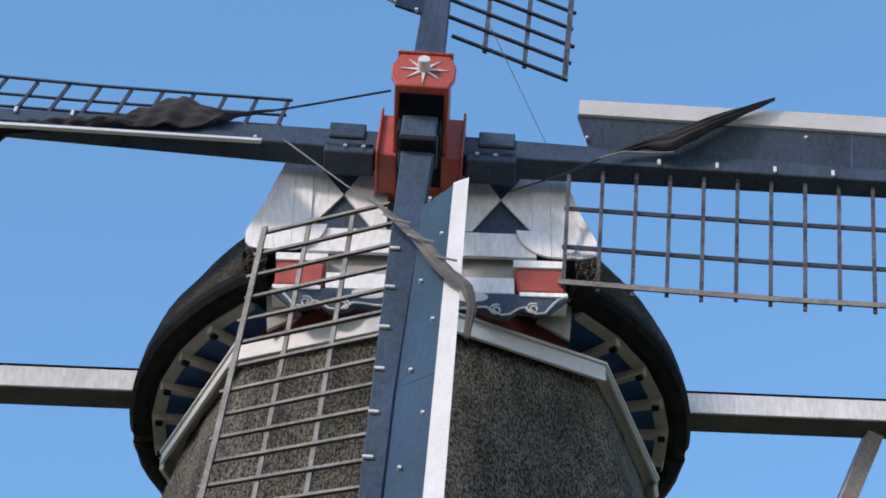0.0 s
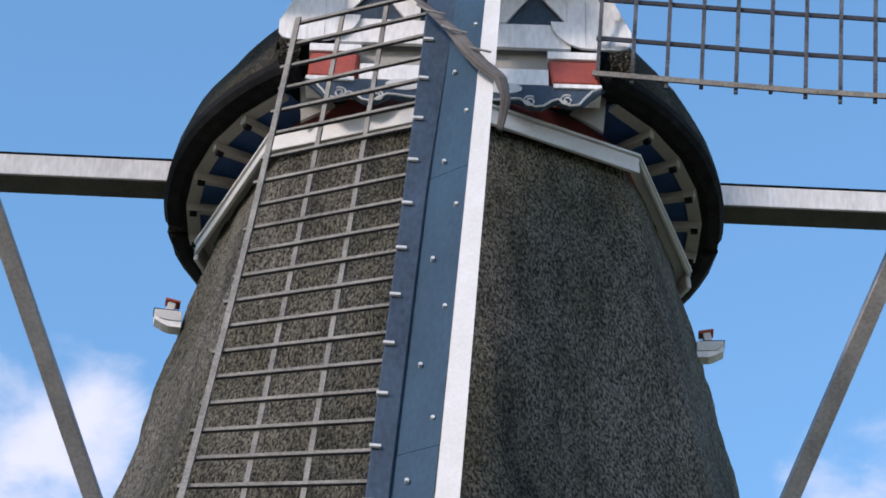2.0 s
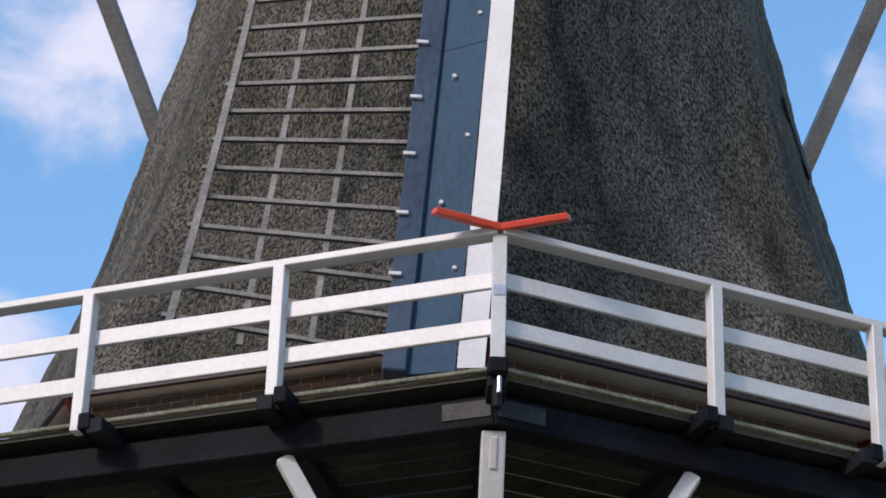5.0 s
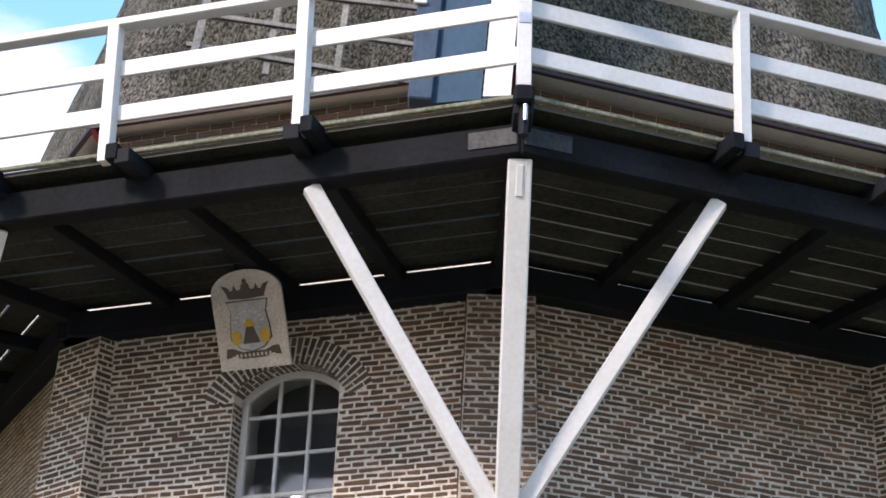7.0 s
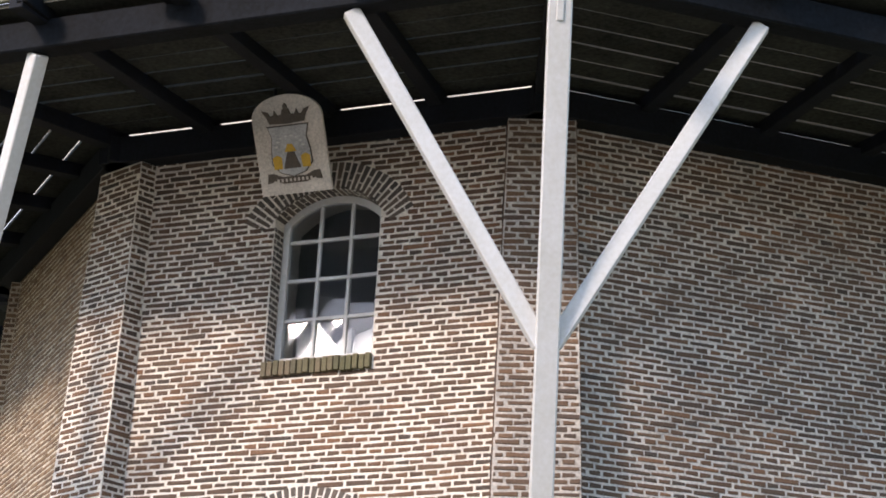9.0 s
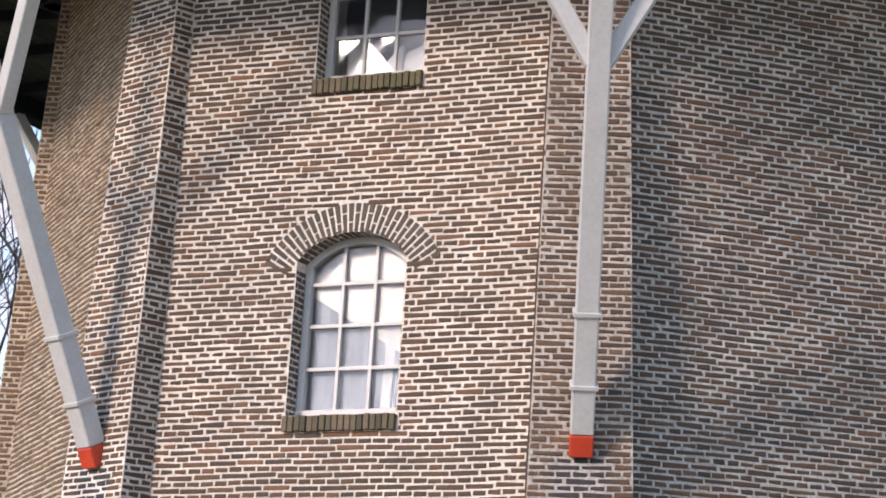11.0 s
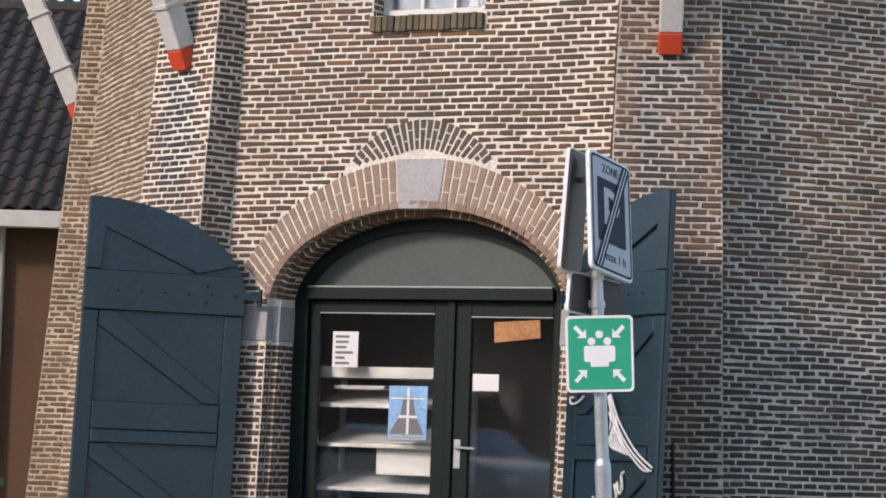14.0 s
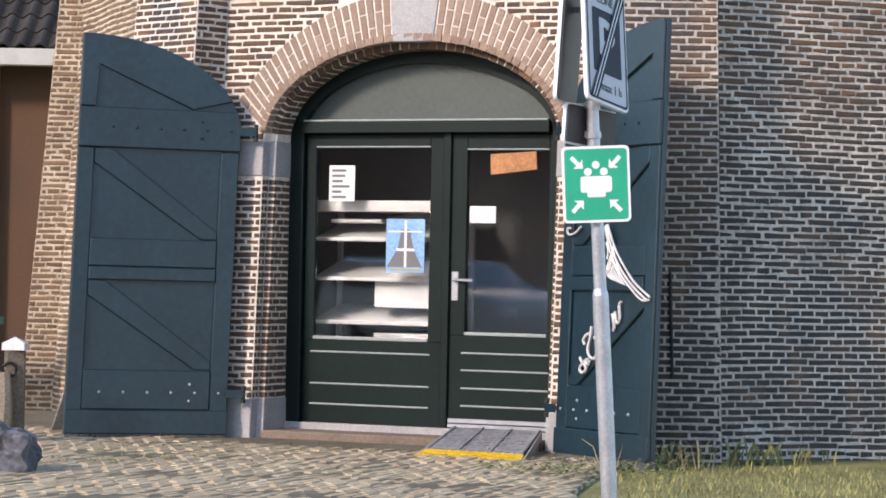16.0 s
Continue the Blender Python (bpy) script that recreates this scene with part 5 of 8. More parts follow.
# rolled sailcloths, bound round the sails
def cloth(name, pts, r0, label, seed, flat=0.6, mat=None):
    rr = random.Random(seed)
    t = thing(name, label, "sailcloth", pts[0], "rolled sailcloths")
    bm = bmesh.new()
    rings = []
    n = 60
    P = [Vector(p) for p in pts]
    for k in range(n + 1):
        x = k / n * (len(P) - 1)
        i = min(int(x), len(P) - 2)
        c = P[i].lerp(P[i + 1], x - i)
        dd = (P[i + 1] - P[i]).normalized()
        a = dd.cross(SN).normalized()
        rad = r0(k / n)
        ring = []
        for j in range(30):
            w = 2 * math.pi * j / 30
            f = 1 + 0.20 * math.sin(3 * w + k * 0.10) + 0.13 * math.sin(7 * w - k * 0.05 + seed) + 0.10 * noise.noise(Vector((k * 0.3, j * 0.5, seed)))
            ring.append(c + (a * math.cos(w) * f + SN * math.sin(w) * f * flat) * rad)
        rings.append(ring)
    loft(bm, rings, True, True)
    part("canvas", bm, mat or CANVAS, t, smooth=True)
    return t


def cord(name, pts, r, mat=ROPE, label="thin taut rope between the sails"):
    bm = bmesh.new()
    tube(bm, pts, r, 6)
    ob = part(name, bm, mat)
    return tagged(ob, label, "rope", "sail ropes")


def bell(k, *knots):
    """A width along the roll, from knots (share of its length, width)."""
    for (k0, w0), (k1, w1) in zip(knots, knots[1:]):
        if k <= k1:
            x = (k - k0) / (k1 - k0)
            return w0 + (w1 - w0) * x * x * (3 - 2 * x)
    return knots[-1][1]


cloth("rolled_sailcloth", [sp0(2.05, 0.30, 0.12), sp0(2.30, 0.08, 0.12), sp0(2.74, -0.16, 0.24), sp0(3.05, -0.30, 0.31), sp0(3.36, -0.46, 0.36),
                           sp0(3.68, -0.66, 0.44), sp0(3.90, -0.73, 0.36), sp0(4.2, -0.70, 0.22)],
      lambda k: bell(k, (0, 0.025), (0.2, 0.045), (0.4, 0.075), (0.6, 0.065), (0.8, 0.045), (1, 0.03)),
      "grey-brown sailcloth rolled tight round the lower sail", 1, 0.6, CANVAS_GREY)
# the cloth of the right sail is pulled slantwise over its boards, in long pleats
slant_cloth = thing("rolled_sailcloth", "dark sailcloth gathered in pleats over the boards of a sail", "sailcloth", sp1(2.9, -0.2, 0.2), "rolled sailcloths")
bm = bmesh.new()
rings = []
for k in range(51):
    a = lerp(2.12, 3.84, k / 50)
    top = lerp(0.05, -0.68, k / 50) - 0.02 * math.sin(math.pi * k / 50)
    deep = bell(a, (2.12, 0.03), (2.40, 0.10), (2.74, 0.30), (2.90, 0.26), (3.30, 0.17), (3.6, 0.09), (3.84, 0.03))
    front, back = [], []
    for j in range(17):
        x = j / 16
        fold = (0.020 * math.sin(x * 19 + a * 1.5) + 0.012 * math.sin(x * 9 - a * 4.0)) * min(1.0, deep / 0.15)
        c = lerp(0.09, 0.44, k / 50) + 0.05 * math.sin(math.pi * x) * min(1.0, deep / 0.2) + fold
        front.append(sp1(a, top + deep * x, c))
        back.append(sp1(a, top + deep * x, c - 0.025))
    rings.append(front + list(reversed(back)))
loft(bm, rings, True, True)
part("canvas", bm, CANVAS, slant_cloth, smooth=True)
# the cloth of the left sail lies over the stock, pulled up to a peak
heap_cloth = thing("rolled_sailcloth", "dark sailcloth heaped in folds on the stock of a sail", "sailcloth", sp3(2.7, 0.1, 0.1), "rolled sailcloths")
bm = bmesh.new()
rings = []
for k in range(61):
    a = lerp(1.66, 4.7, k / 60)
    top = bell(a, (1.66, 0.37), (2.03, 0.28), (2.30, 0.27), (2.55, 0.40), (2.68, 0.50), (2.78, 0.43), (3.10, 0.21), (3.30, 0.08), (3.70, -0.06), (4.1, -0.13), (4.7, -0.42))
    low = bell(a, (1.66, 0.35), (2.02, 0.22), (2.25, 0.04), (2.55, -0.07), (3.40, -0.11), (3.70, -0.24), (4.1, -0.30), (4.7, -0.62))
    front, back = [], []
    for j in range(13):
        x = j / 12
        fold = 0.030 * math.sin((a - 2.68) * 10 * (1.2 - x) + x * 2.0) + 0.018 * math.sin(a * 23 + x * 5) + 0.012 * math.sin(j * 1.9 + a * 3)
        c = 0.06 + 0.07 * math.sin(math.pi * x) * min(1.0, (top - low) / 0.25) + fold * min(1.0, (top - low) / 0.2)
        front.append(sp3(a, lerp(low, top, x), c))
        back.append(sp3(a, lerp(low, top, x), c - 0.02))
    rings.append(front + list(reversed(back)))
loft(bm, rings, True, True)
part("canvas", bm, CANVAS, heap_cloth, smooth=True)
cord("sail_rope", [sp3(0.4, 0.80, 0.12), sp3(1.2, 0.48, 0.1), sp3(1.70, 0.27, 0.1)], 0.013, IRON)
cord("sail_rope", [sp0(0.94, 1.42, 0.1), sp0(1.72, 0.68, 0.12), sp0(2.08, 0.27, 0.12)], 0.009)
for k in range(3):
    cord("sail_rope", [sp0(2.2 + 0.45 * k, 0.25 - 0.28 * k, 0.14 + 0.1 * k), sp0(2.42 + 0.40 * k, 0.13 - 0.26 * k, 0.24 + 0.09 * k), sp0(2.5 + 0.40 * k, -0.05 - 0.25 * k, 0.27 + 0.09 * k)], 0.012,
         label="pale cord bound round the rolled sailcloth")
cord("sail_rope", [sp1(1.0, 0.93, 0.1), sp1(1.55, 0.57, 0.1), sp1(1.9, 0.26, 0.1), sp1(2.25, 0.01, 0.1)], 0.011, IRON)
cord("sail_rope", [sp1(1.95, 0.24, 0.12), sp1(2.2, 0.12, 0.14), sp1(2.5, 0.12, 0.15), sp1(2.74, 0.10, 0.16), sp1(2.72, -0.02, 0.17), sp1(2.6, -0.16, 0.2)], 0.014)
cord("sail_rope", [tw2(1.95, 0.62, 0.1), sp1(1.35, -0.17, 0.0)], 0.005, IRON)

# ---------------- door and windows of the base ----------------
FD = DOOR_F
R_WALL = apo(1.0)
R_DOOR = R_WALL - 0.45                           # the door stands back in its arch


def dp_(u, z, out=0.0):
    return at(FD, R_DOOR + out, u, z)


def door_panel(name, mat, parent, u0, u1, z0, z1, out, thick, label="", bevel=0.004):
    bm = bmesh.new()
    slab(bm, [dp_(u0, z0, out), dp_(u1, z0, out), dp_(u1, z1, out), dp_(u0, z1, out)], nd(FD) * thick, bevel)
    return part(name, bm, mat, parent, label)


door_set = tagged(_placed("door_1", "", "", dp_(0, 0.1), "", ""), "dark green glazed double door under a round arch", "door", kind="structure")
PANEL_GREY = material("grey_green_paint", (0.060, 0.078, 0.074), 0.4, vary=0.12, scale=2, fine=30, bump=0.04)
# arched frame
bm = bmesh.new()
def frame_curve(a, half, rise):
    return half * math.sin(a) + 0.015, 2.22 + rise * math.cos(a)


steps = [math.pi / 2 * (k / 14 - 1) for k in range(29)]
for a0, a1 in zip(steps, steps[1:]):
    slab(bm, [dp_(*frame_curve(a0, 1.17, 0.70), -0.06), dp_(*frame_curve(a0, 1.05, 0.60), -0.06), dp_(*frame_curve(a1, 1.05, 0.60), -0.06),
              dp_(*frame_curve(a1, 1.17, 0.70), -0.06)], nd(FD) * 0.12)
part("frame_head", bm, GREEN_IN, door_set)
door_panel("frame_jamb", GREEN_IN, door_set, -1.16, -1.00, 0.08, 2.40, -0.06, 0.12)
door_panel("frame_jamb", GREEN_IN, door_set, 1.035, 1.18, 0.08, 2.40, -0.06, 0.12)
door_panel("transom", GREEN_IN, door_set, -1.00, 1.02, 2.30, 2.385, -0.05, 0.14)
door_panel("transom_edge", material("pale_green_edge", (0.30, 0.34, 0.33), 0.4, vary=0.1), door_set, -0.99, 1.01, 2.386, 2.402, -0.03, 0.12)
bm = bmesh.new()
pts = [frame_curve(a, 1.06, 0.61) for a in (math.radians(84) * (2 * k / 24 - 1) for k in range(25))]
slab(bm, [dp_(u, max(z, 2.395), -0.02) for u, z in pts], nd(FD) * 0.02)
part("fanlight_panel", bm, PANEL_GREY, door_set, "grey-green boarded fanlight")
door_panel("threshold", STONE, door_set, -1.14, 1.16, 0.06, 0.115, -0.08, 0.16, "worn stone threshold")


def leaf(u0, u1, g0, g1, gz0, gz1, lines):
    """One glazed door leaf: stiles and rails round a pane, boards below."""
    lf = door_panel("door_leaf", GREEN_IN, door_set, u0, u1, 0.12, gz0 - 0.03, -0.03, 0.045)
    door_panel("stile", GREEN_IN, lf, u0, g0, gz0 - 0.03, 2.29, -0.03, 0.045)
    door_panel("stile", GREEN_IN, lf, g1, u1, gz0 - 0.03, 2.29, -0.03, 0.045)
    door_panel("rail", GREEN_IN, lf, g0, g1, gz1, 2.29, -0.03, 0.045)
    edge = bpy.data.materials["pale_green_edge"]
    for a, b, z0, z1 in ((g0, g1, gz0 - 0.03, gz0 - 0.005), (g0, g1, gz1 - 0.012, gz1)):
        door_panel("bead", edge, lf, a, b, z0, z1, -0.005, 0.032)
    for z in lines:
        door_panel("weather_strip", edge, lf, g0 - 0.02, g1 + 0.02, z, z + 0.014, 0.0, 0.028)
    for back in (-0.012, -0.03):
        pane = door_panel("pane", GLASS, lf, g0, g1, gz0 - 0.005, gz1, back, 0.005, bevel=0)
        pane.visible_shadow = False
    return lf


leaf(-0.995, 0.165, -0.91, 0.045, 0.775, 2.205, (0.645, 0.405, 0.25))
right_leaf = leaf(0.215, 1.03, 0.345, 1.0, 0.835, 2.185, (0.667, 0.54, 0.407, 0.277))
door_panel("mullion", GREEN_IN, door_set, 0.16, 0.22, 0.12, 2.30, -0.035, 0.075)
door_panel("kick_plate", GALV, right_leaf, 0.225, 1.025, 0.122, 0.15, 0.015, 0.02, "steel kick plate")
door_panel("kick_plate", GALV, right_leaf, 0.225, 1.025, 0.156, 0.19, 0.015, 0.012, "steel kick plate")
handle = door_panel("door_handle", GALV, right_leaf, 0.235, 0.29, 1.06, 1.275, 0.015, 0.008, "satin steel lever handle")
one_bar("lever", GALV, right_leaf, dp_(0.26, 1.215, 0.05), dp_(0.425, 1.21, 0.05), 0.02, 0.02, nd(FD))
one_bar("neck", GALV, right_leaf, dp_(0.26, 1.215, 0.01), dp_(0.26, 1.215, 0.06), 0.022, 0.022, UP)
# papers on the glass
paper = material("white_paper", (0.72, 0.72, 0.71), 0.7, vary=0.05)
ink = material("grey_ink", (0.16, 0.16, 0.17), 0.7, vary=0.1)
notice = thing("paper_notice", "white printed paper notice stuck to the door glass", "notice", dp_(-0.72, 1.8))
door_panel("sheet", paper, notice, -0.805, -0.59, 1.79, 2.06, 0.0, 0.003, bevel=0)
rnd = random.Random(9)
for k in range(6):
    z = 2.03 - k * 0.04
    door_panel("printed_bar", ink, notice, -0.78, -0.78 + rnd.uniform(0.08, 0.16), z - 0.018, z, 0.004, 0.001, bevel=0)
poster = thing("poster", "small blue poster with a grey tower shape on the door glass", "poster", dp_(-0.2, 1.4))
door_panel("sheet", material("poster_blue", (0.22, 0.42, 0.68), 0.6, vary=0.25, scale=5), poster, -0.316, 0.0, 1.26, 1.66, 0.0, 0.003, bevel=0)
bm = bmesh.new()
slab(bm, [dp_(u, z, 0.004) for u, z in ((-0.31, 1.30), (-0.02, 1.30), (-0.09, 1.44), (-0.12, 1.58), (-0.19, 1.58), (-0.22, 1.44))], nd(FD) * 0.001)
part("tower_shape", bm, ink, poster)
for a, b, c, d in ((-0.30, 1.56, -0.02, 1.572), (-0.165, 1.30, -0.145, 1.65), (-0.23, 1.42, -0.08, 1.44)):
    door_panel("light_bar", paper, poster, a, c, b, d, 0.006, 0.001, bevel=0)
door_panel("printed_bar", material("ochre_ink", (0.45, 0.36, 0.10), 0.7, vary=0.1), poster, -0.29, -0.02, 1.275, 1.287, 0.006, 0.001, bevel=0)
plank = thing("wooden_plaque", "orange-brown wooden board hung inside the door glass", "plaque", dp_(0.68, 2.0))
bm = bmesh.new()
slab(bm, [dp_(u, z, 0.0) for u, z in ((0.53, 1.99), (0.90, 2.03), (0.89, 2.165), (0.525, 2.143))], nd(FD) * 0.012, 0.003)
part("board", bm, material("orange_wood", (0.42, 0.18, 0.06), 0.5, vary=0.3, scale=8), plank)
card = thing("card_holder", "small white card in a clear holder on the door glass", "card", dp_(0.47, 1.65))
door_panel("card", paper, card, 0.365, 0.575, 1.635, 1.76, 0.0, 0.006)

# shelves behind the glass
rack = thing("display_rack", "pale metal display rack with shelves behind the door glass", "shelf rack", at(FD, R_DOOR - 0.6, -0.4, 0.0))
SHELF = material("pale_metal_shelf", (0.40, 0.40, 0.40), 0.4, metal=0.0, vary=0.15)
for z, lip, rise in ((1.715, 0.085, 0.0), (1.49, 0.03, 0.13), (1.19, 0.03, 0.14), (0.86, 0.03, 0.13), (0.35, 0.05, 0.0)):
    r0, r1 = R_DOOR - 0.13, R_DOOR - 0.60
    bm = bmesh.new()
    slab(bm, [at(FD, r, u, zz) for u, r, zz in ((-1.0, r0, z), (0.12, r0, z), (0.12, r1, z + rise), (-1.0, r1, z + rise))], UP * 0.018, 0.004)
    tray = part("shelf", bm, SHELF, rack, "pale sloping shelf")
    bm = bmesh.new()
    slab(bm, [at(FD, r0 + 0.002, u, zz) for u, zz in ((-1.0, z), (0.12, z), (0.12, z + lip), (-1.0, z + lip))], nd(FD) * 0.012, 0.003)
    part("lip", bm, SHELF, tray)
for u in (-1.0, 0.12):
    one_bar("upright", SHELF, rack, at(FD, R_DOOR - 0.60, u, 0.0), at(FD, R_DOOR - 0.60, u, 1.75), 0.04, 0.04, nd(FD))
    one_bar("upright", SHELF, rack, at(FD, R_DOOR - 0.14, u, 0.0), at(FD, R_DOOR - 0.14, u, 1.75), 0.03, 0.03, nd(FD))
# goods on the rack, and an added dark sheet for the unlit interior behind it
BOX_WHITE = material("white_carton", (0.40, 0.40, 0.40), 0.6, vary=0.1)
for u0, u1, z0, z1 in ((-0.50, 0.02, 0.99, 1.19), (-0.50, 0.06, 0.66, 0.80), (-0.88, -0.45, 1.63, 1.66)):
    box = thing("carton", "white carton standing on the display rack", "box", at(FD, R_DOOR - 0.4, (u0 + u1) / 2, z0), "cartons on the rack")
    one_bar("body", BOX_WHITE, box, at(FD, R_DOOR - 0.34, u0, (z0 + z1) / 2), at(FD, R_DOOR - 0.34, u1, (z0 + z1) / 2), 0.3, z1 - z0, nd(FD), 0.006)
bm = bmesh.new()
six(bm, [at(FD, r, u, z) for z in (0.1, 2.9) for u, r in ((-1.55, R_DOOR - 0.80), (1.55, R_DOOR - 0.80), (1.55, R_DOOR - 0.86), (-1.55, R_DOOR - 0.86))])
tagged(part("wall_inner", bm, material("unlit_interior", (0.012, 0.012, 0.013), 0.6, vary=0.3)), "dark sheet added behind the door for the unlit interior", "wall", kind="structure")
# floor inside, closed above
bm = bmesh.new()
slab(bm, [nd(c) * 4.6 for c in CORNERS], UP * 0.05)
tagged(part("floor", bm, material("dusty_floor", (0.12, 0.11, 0.10), 0.8)), "dusty floor inside the mill", "floor", kind="structure")
bm = bmesh.new()
slab(bm, [nd(c) * 4.3 + UP * 9.02 for c in CORNERS], UP * 0.1)
tagged(part("ceiling", bm, TAR), "dark timber ceiling of the mill base", "ceiling", kind="structure")
bm = bmesh.new()
slab(bm, [nd(c) * 4.4 + UP * 6.7 for c in CORNERS], UP * 0.1)
tagged(part("floor", bm, TAR_WORN), "dark timber loft floor inside the mill", "floor", kind="structure")
bm = bmesh.new()
slab(bm, [nd(c) * 4.5 + UP * 3.9 for c in CORNERS], UP * 0.1)
tagged(part("floor", bm, TAR_WORN), "dark timber loft floor inside the mill", "floor", kind="structure")


# the two arched windows
def wp_(u, z, out):
    return at(FD, apo(z) - 0.18 + out, u, z)


def arched_window(num, uc, zs, blind):
    w = tagged(_placed("window_%d" % num, "", "", wp_(uc, zs, 0), "", ""), "white arched window with twelve panes", "window", "arched windows", kind="structure")
    half, arc, cz = WIN_HALF - 0.005, WIN_ARC - 0.005, zs + WIN_CZ

    def head(u, drop=0.0):
        return cz + math.sqrt(max(0.0, (arc - drop) ** 2 - (u - uc) ** 2))
    fw = 0.055
    bm = bmesh.new()
    n = 14
    us = [uc - half + 2 * half * k / n for k in range(n + 1)]
    for a, b in zip(us, us[1:]):
        slab(bm, [wp_(a, head(a), -0.05), wp_(b, head(b), -0.05), wp_(b, head(b, fw), -0.05), wp_(a, head(a, fw), -0.05)], nd(FD) * 0.07)
    part("frame_head", bm, WHITE, w)
    zt = head(uc - half)
    for s in (-1, 1):
        bm = bmesh.new()
        a, b = uc + s * half, uc + s * (half - fw)
        slab(bm, [wp_(a, zs, -0.05), wp_(b, zs, -0.05), wp_(b, zt, -0.05), wp_(a, zt, -0.05)], nd(FD) * 0.07, 0.003)
        part("frame_side", bm, WHITE, w)
    bm = bmesh.new()
    slab(bm, [wp_(uc - half, zs, -0.05), wp_(uc + half, zs, -0.05), wp_(uc + half, zs + 0.065, -0.05), wp_(uc - half, zs + 0.065, -0.05)], nd(FD) * 0.08, 0.004)
    part("bottom_rail", bm, WHITE, w)
    cols = [uc - half + fw, uc - 0.135, uc + 0.135, uc + half - fw]
    rows = [zs + 0.065, zs + 0.385, zs + 0.72, zs + 1.05]
    for u in cols[1:3]:
        bm = bmesh.new()
        t = head(u, fw)
        slab(bm, [wp_(u - 0.014, zs + 0.06, -0.03), wp_(u + 0.014, zs + 0.06, -0.03), wp_(u + 0.014, t, -0.03), wp_(u - 0.014, t, -0.03)], nd(FD) * 0.035, 0.003)
        part("glazing_bar", bm, WHITE, w)
    for z in rows[1:]:
        bm = bmesh.new()
        slab(bm, [wp_(cols[0], z - 0.014, -0.028), wp_(cols[3], z - 0.014, -0.028), wp_(cols[3], z + 0.014, -0.028), wp_(cols[0], z + 0.014, -0.028)], nd(FD) * 0.03, 0.003)
        part("glazing_bar", bm, WHITE, w)
    rr = random.Random(num)
    for i in range(3):
        for j in range(4):
            u0, u1 = cols[i], cols[i + 1]
            z0 = rows[j]
            z1 = rows[j + 1] if j < 3 else None
            tilt = [rr.uniform(-0.004, 0.004) for _ in range(4)]
            if z1:
                pts = [(u0, z0), (u1, z0), (u1, z1), (u0, z1)]
            else:
                pts = [(u0, z0), (u1, z0), (u1, head(u1, fw) + 0.004), ((u0 + u1) / 2, head((u0 + u1) / 2, fw) + 0.004), (u0, head(u0, fw) + 0.004)]
            for back in (-0.018, -0.034):
                bm = bmesh.new()
                slab(bm, [wp_(u, z, back + tilt[k % 4]) for k, (u, z) in enumerate(pts)], nd(FD) * 0.004)
                pane = part("pane", bm, GLASS, w)
                pane.visible_shadow = False
    return w


arched_window(1, WIN[0][0], WIN[0][1], True)
arched_window(2, WIN[1][0], WIN[1][1], False)
cloth_white = material("white_curtain", (0.66, 0.67, 0.68), 0.8, vary=0.06)
# a blind whose colours paint the sky mirrored in the lower panes
blind = thing("window_blind", "blind behind the lower window, coloured as its sky reflection", "blind", wp_(WIN[0][0], WIN[0][1], -0.2))
bm = bmesh.new()
u, z = WIN[0]
rings = []
for k in range(25):
    x = -0.5 + k / 24
    fold = 0.006 * math.sin(k * 1.3)
    rings.append([wp_(u + x, z - 0.05, -0.055 + fold), wp_(u + x, z + 1.5, -0.055 + fold), wp_(u + x, z + 1.5, -0.06 + fold), wp_(u + x, z - 0.05, -0.06 + fold)])
loft(bm, rings, True, True)
part("lining", bm, material("blue_grey_reflection", (0.20, 0.225, 0.265), 0.8, vary=0.2, scale=1.5), blind, "blue-grey sheet for the sky reflected in the panes")
# upper sheet: the bright cloud of that reflection, cut off on a slant
bm = bmesh.new()
rings = []
for k in range(25):
    x = -0.5 + k / 24
    cloud_foot = z + 0.72 - 0.62 * x
    fold = 0.004 * math.sin(k * 0.9)
    rings.append([wp_(u + x, cloud_foot, -0.046 + fold), wp_(u + x, z + 1.5, -0.046 + fold), wp_(u + x, z + 1.5, -0.049 + fold), wp_(u + x, cloud_foot, -0.049 + fold)])
loft(bm, rings, True, True)
part("fabric", bm, material("pale_cloud_tone", (0.47, 0.45, 0.42), 0.8, vary=0.12, scale=2.5), blind, "cream sheet with a slanting foot for the reflected cloud")
one_slab("side_fold", material("pale_streak", (0.36, 0.37, 0.39), 0.8, vary=0.1), blind,
         [wp_(u + 0.22, z - 0.02, -0.05), wp_(u + 0.30, z - 0.02, -0.05), wp_(u + 0.32, z + 0.9, -0.05), wp_(u + 0.24, z + 0.9, -0.05)], nd(FD) * 0.002, 0.0)
u, z = WIN[1]
# added grey sheet that gives the upper panes their hazy reflected tone
inner = thing("pane_backing", "grey sheet added behind the upper panes to lighten them", "screen", wp_(u, z, -0.4))
one_slab("board", material("pane_backing_grey", (0.22, 0.22, 0.225), 0.9, vary=0.2, scale=2), inner,
         [wp_(u - 0.6, z - 0.05, -0.40), wp_(u + 0.6, z - 0.05, -0.40), wp_(u + 0.6, z + 1.5, -0.40), wp_(u - 0.6, z + 1.5, -0.40)], nd(FD) * -0.02)
u, z = WIN[1]
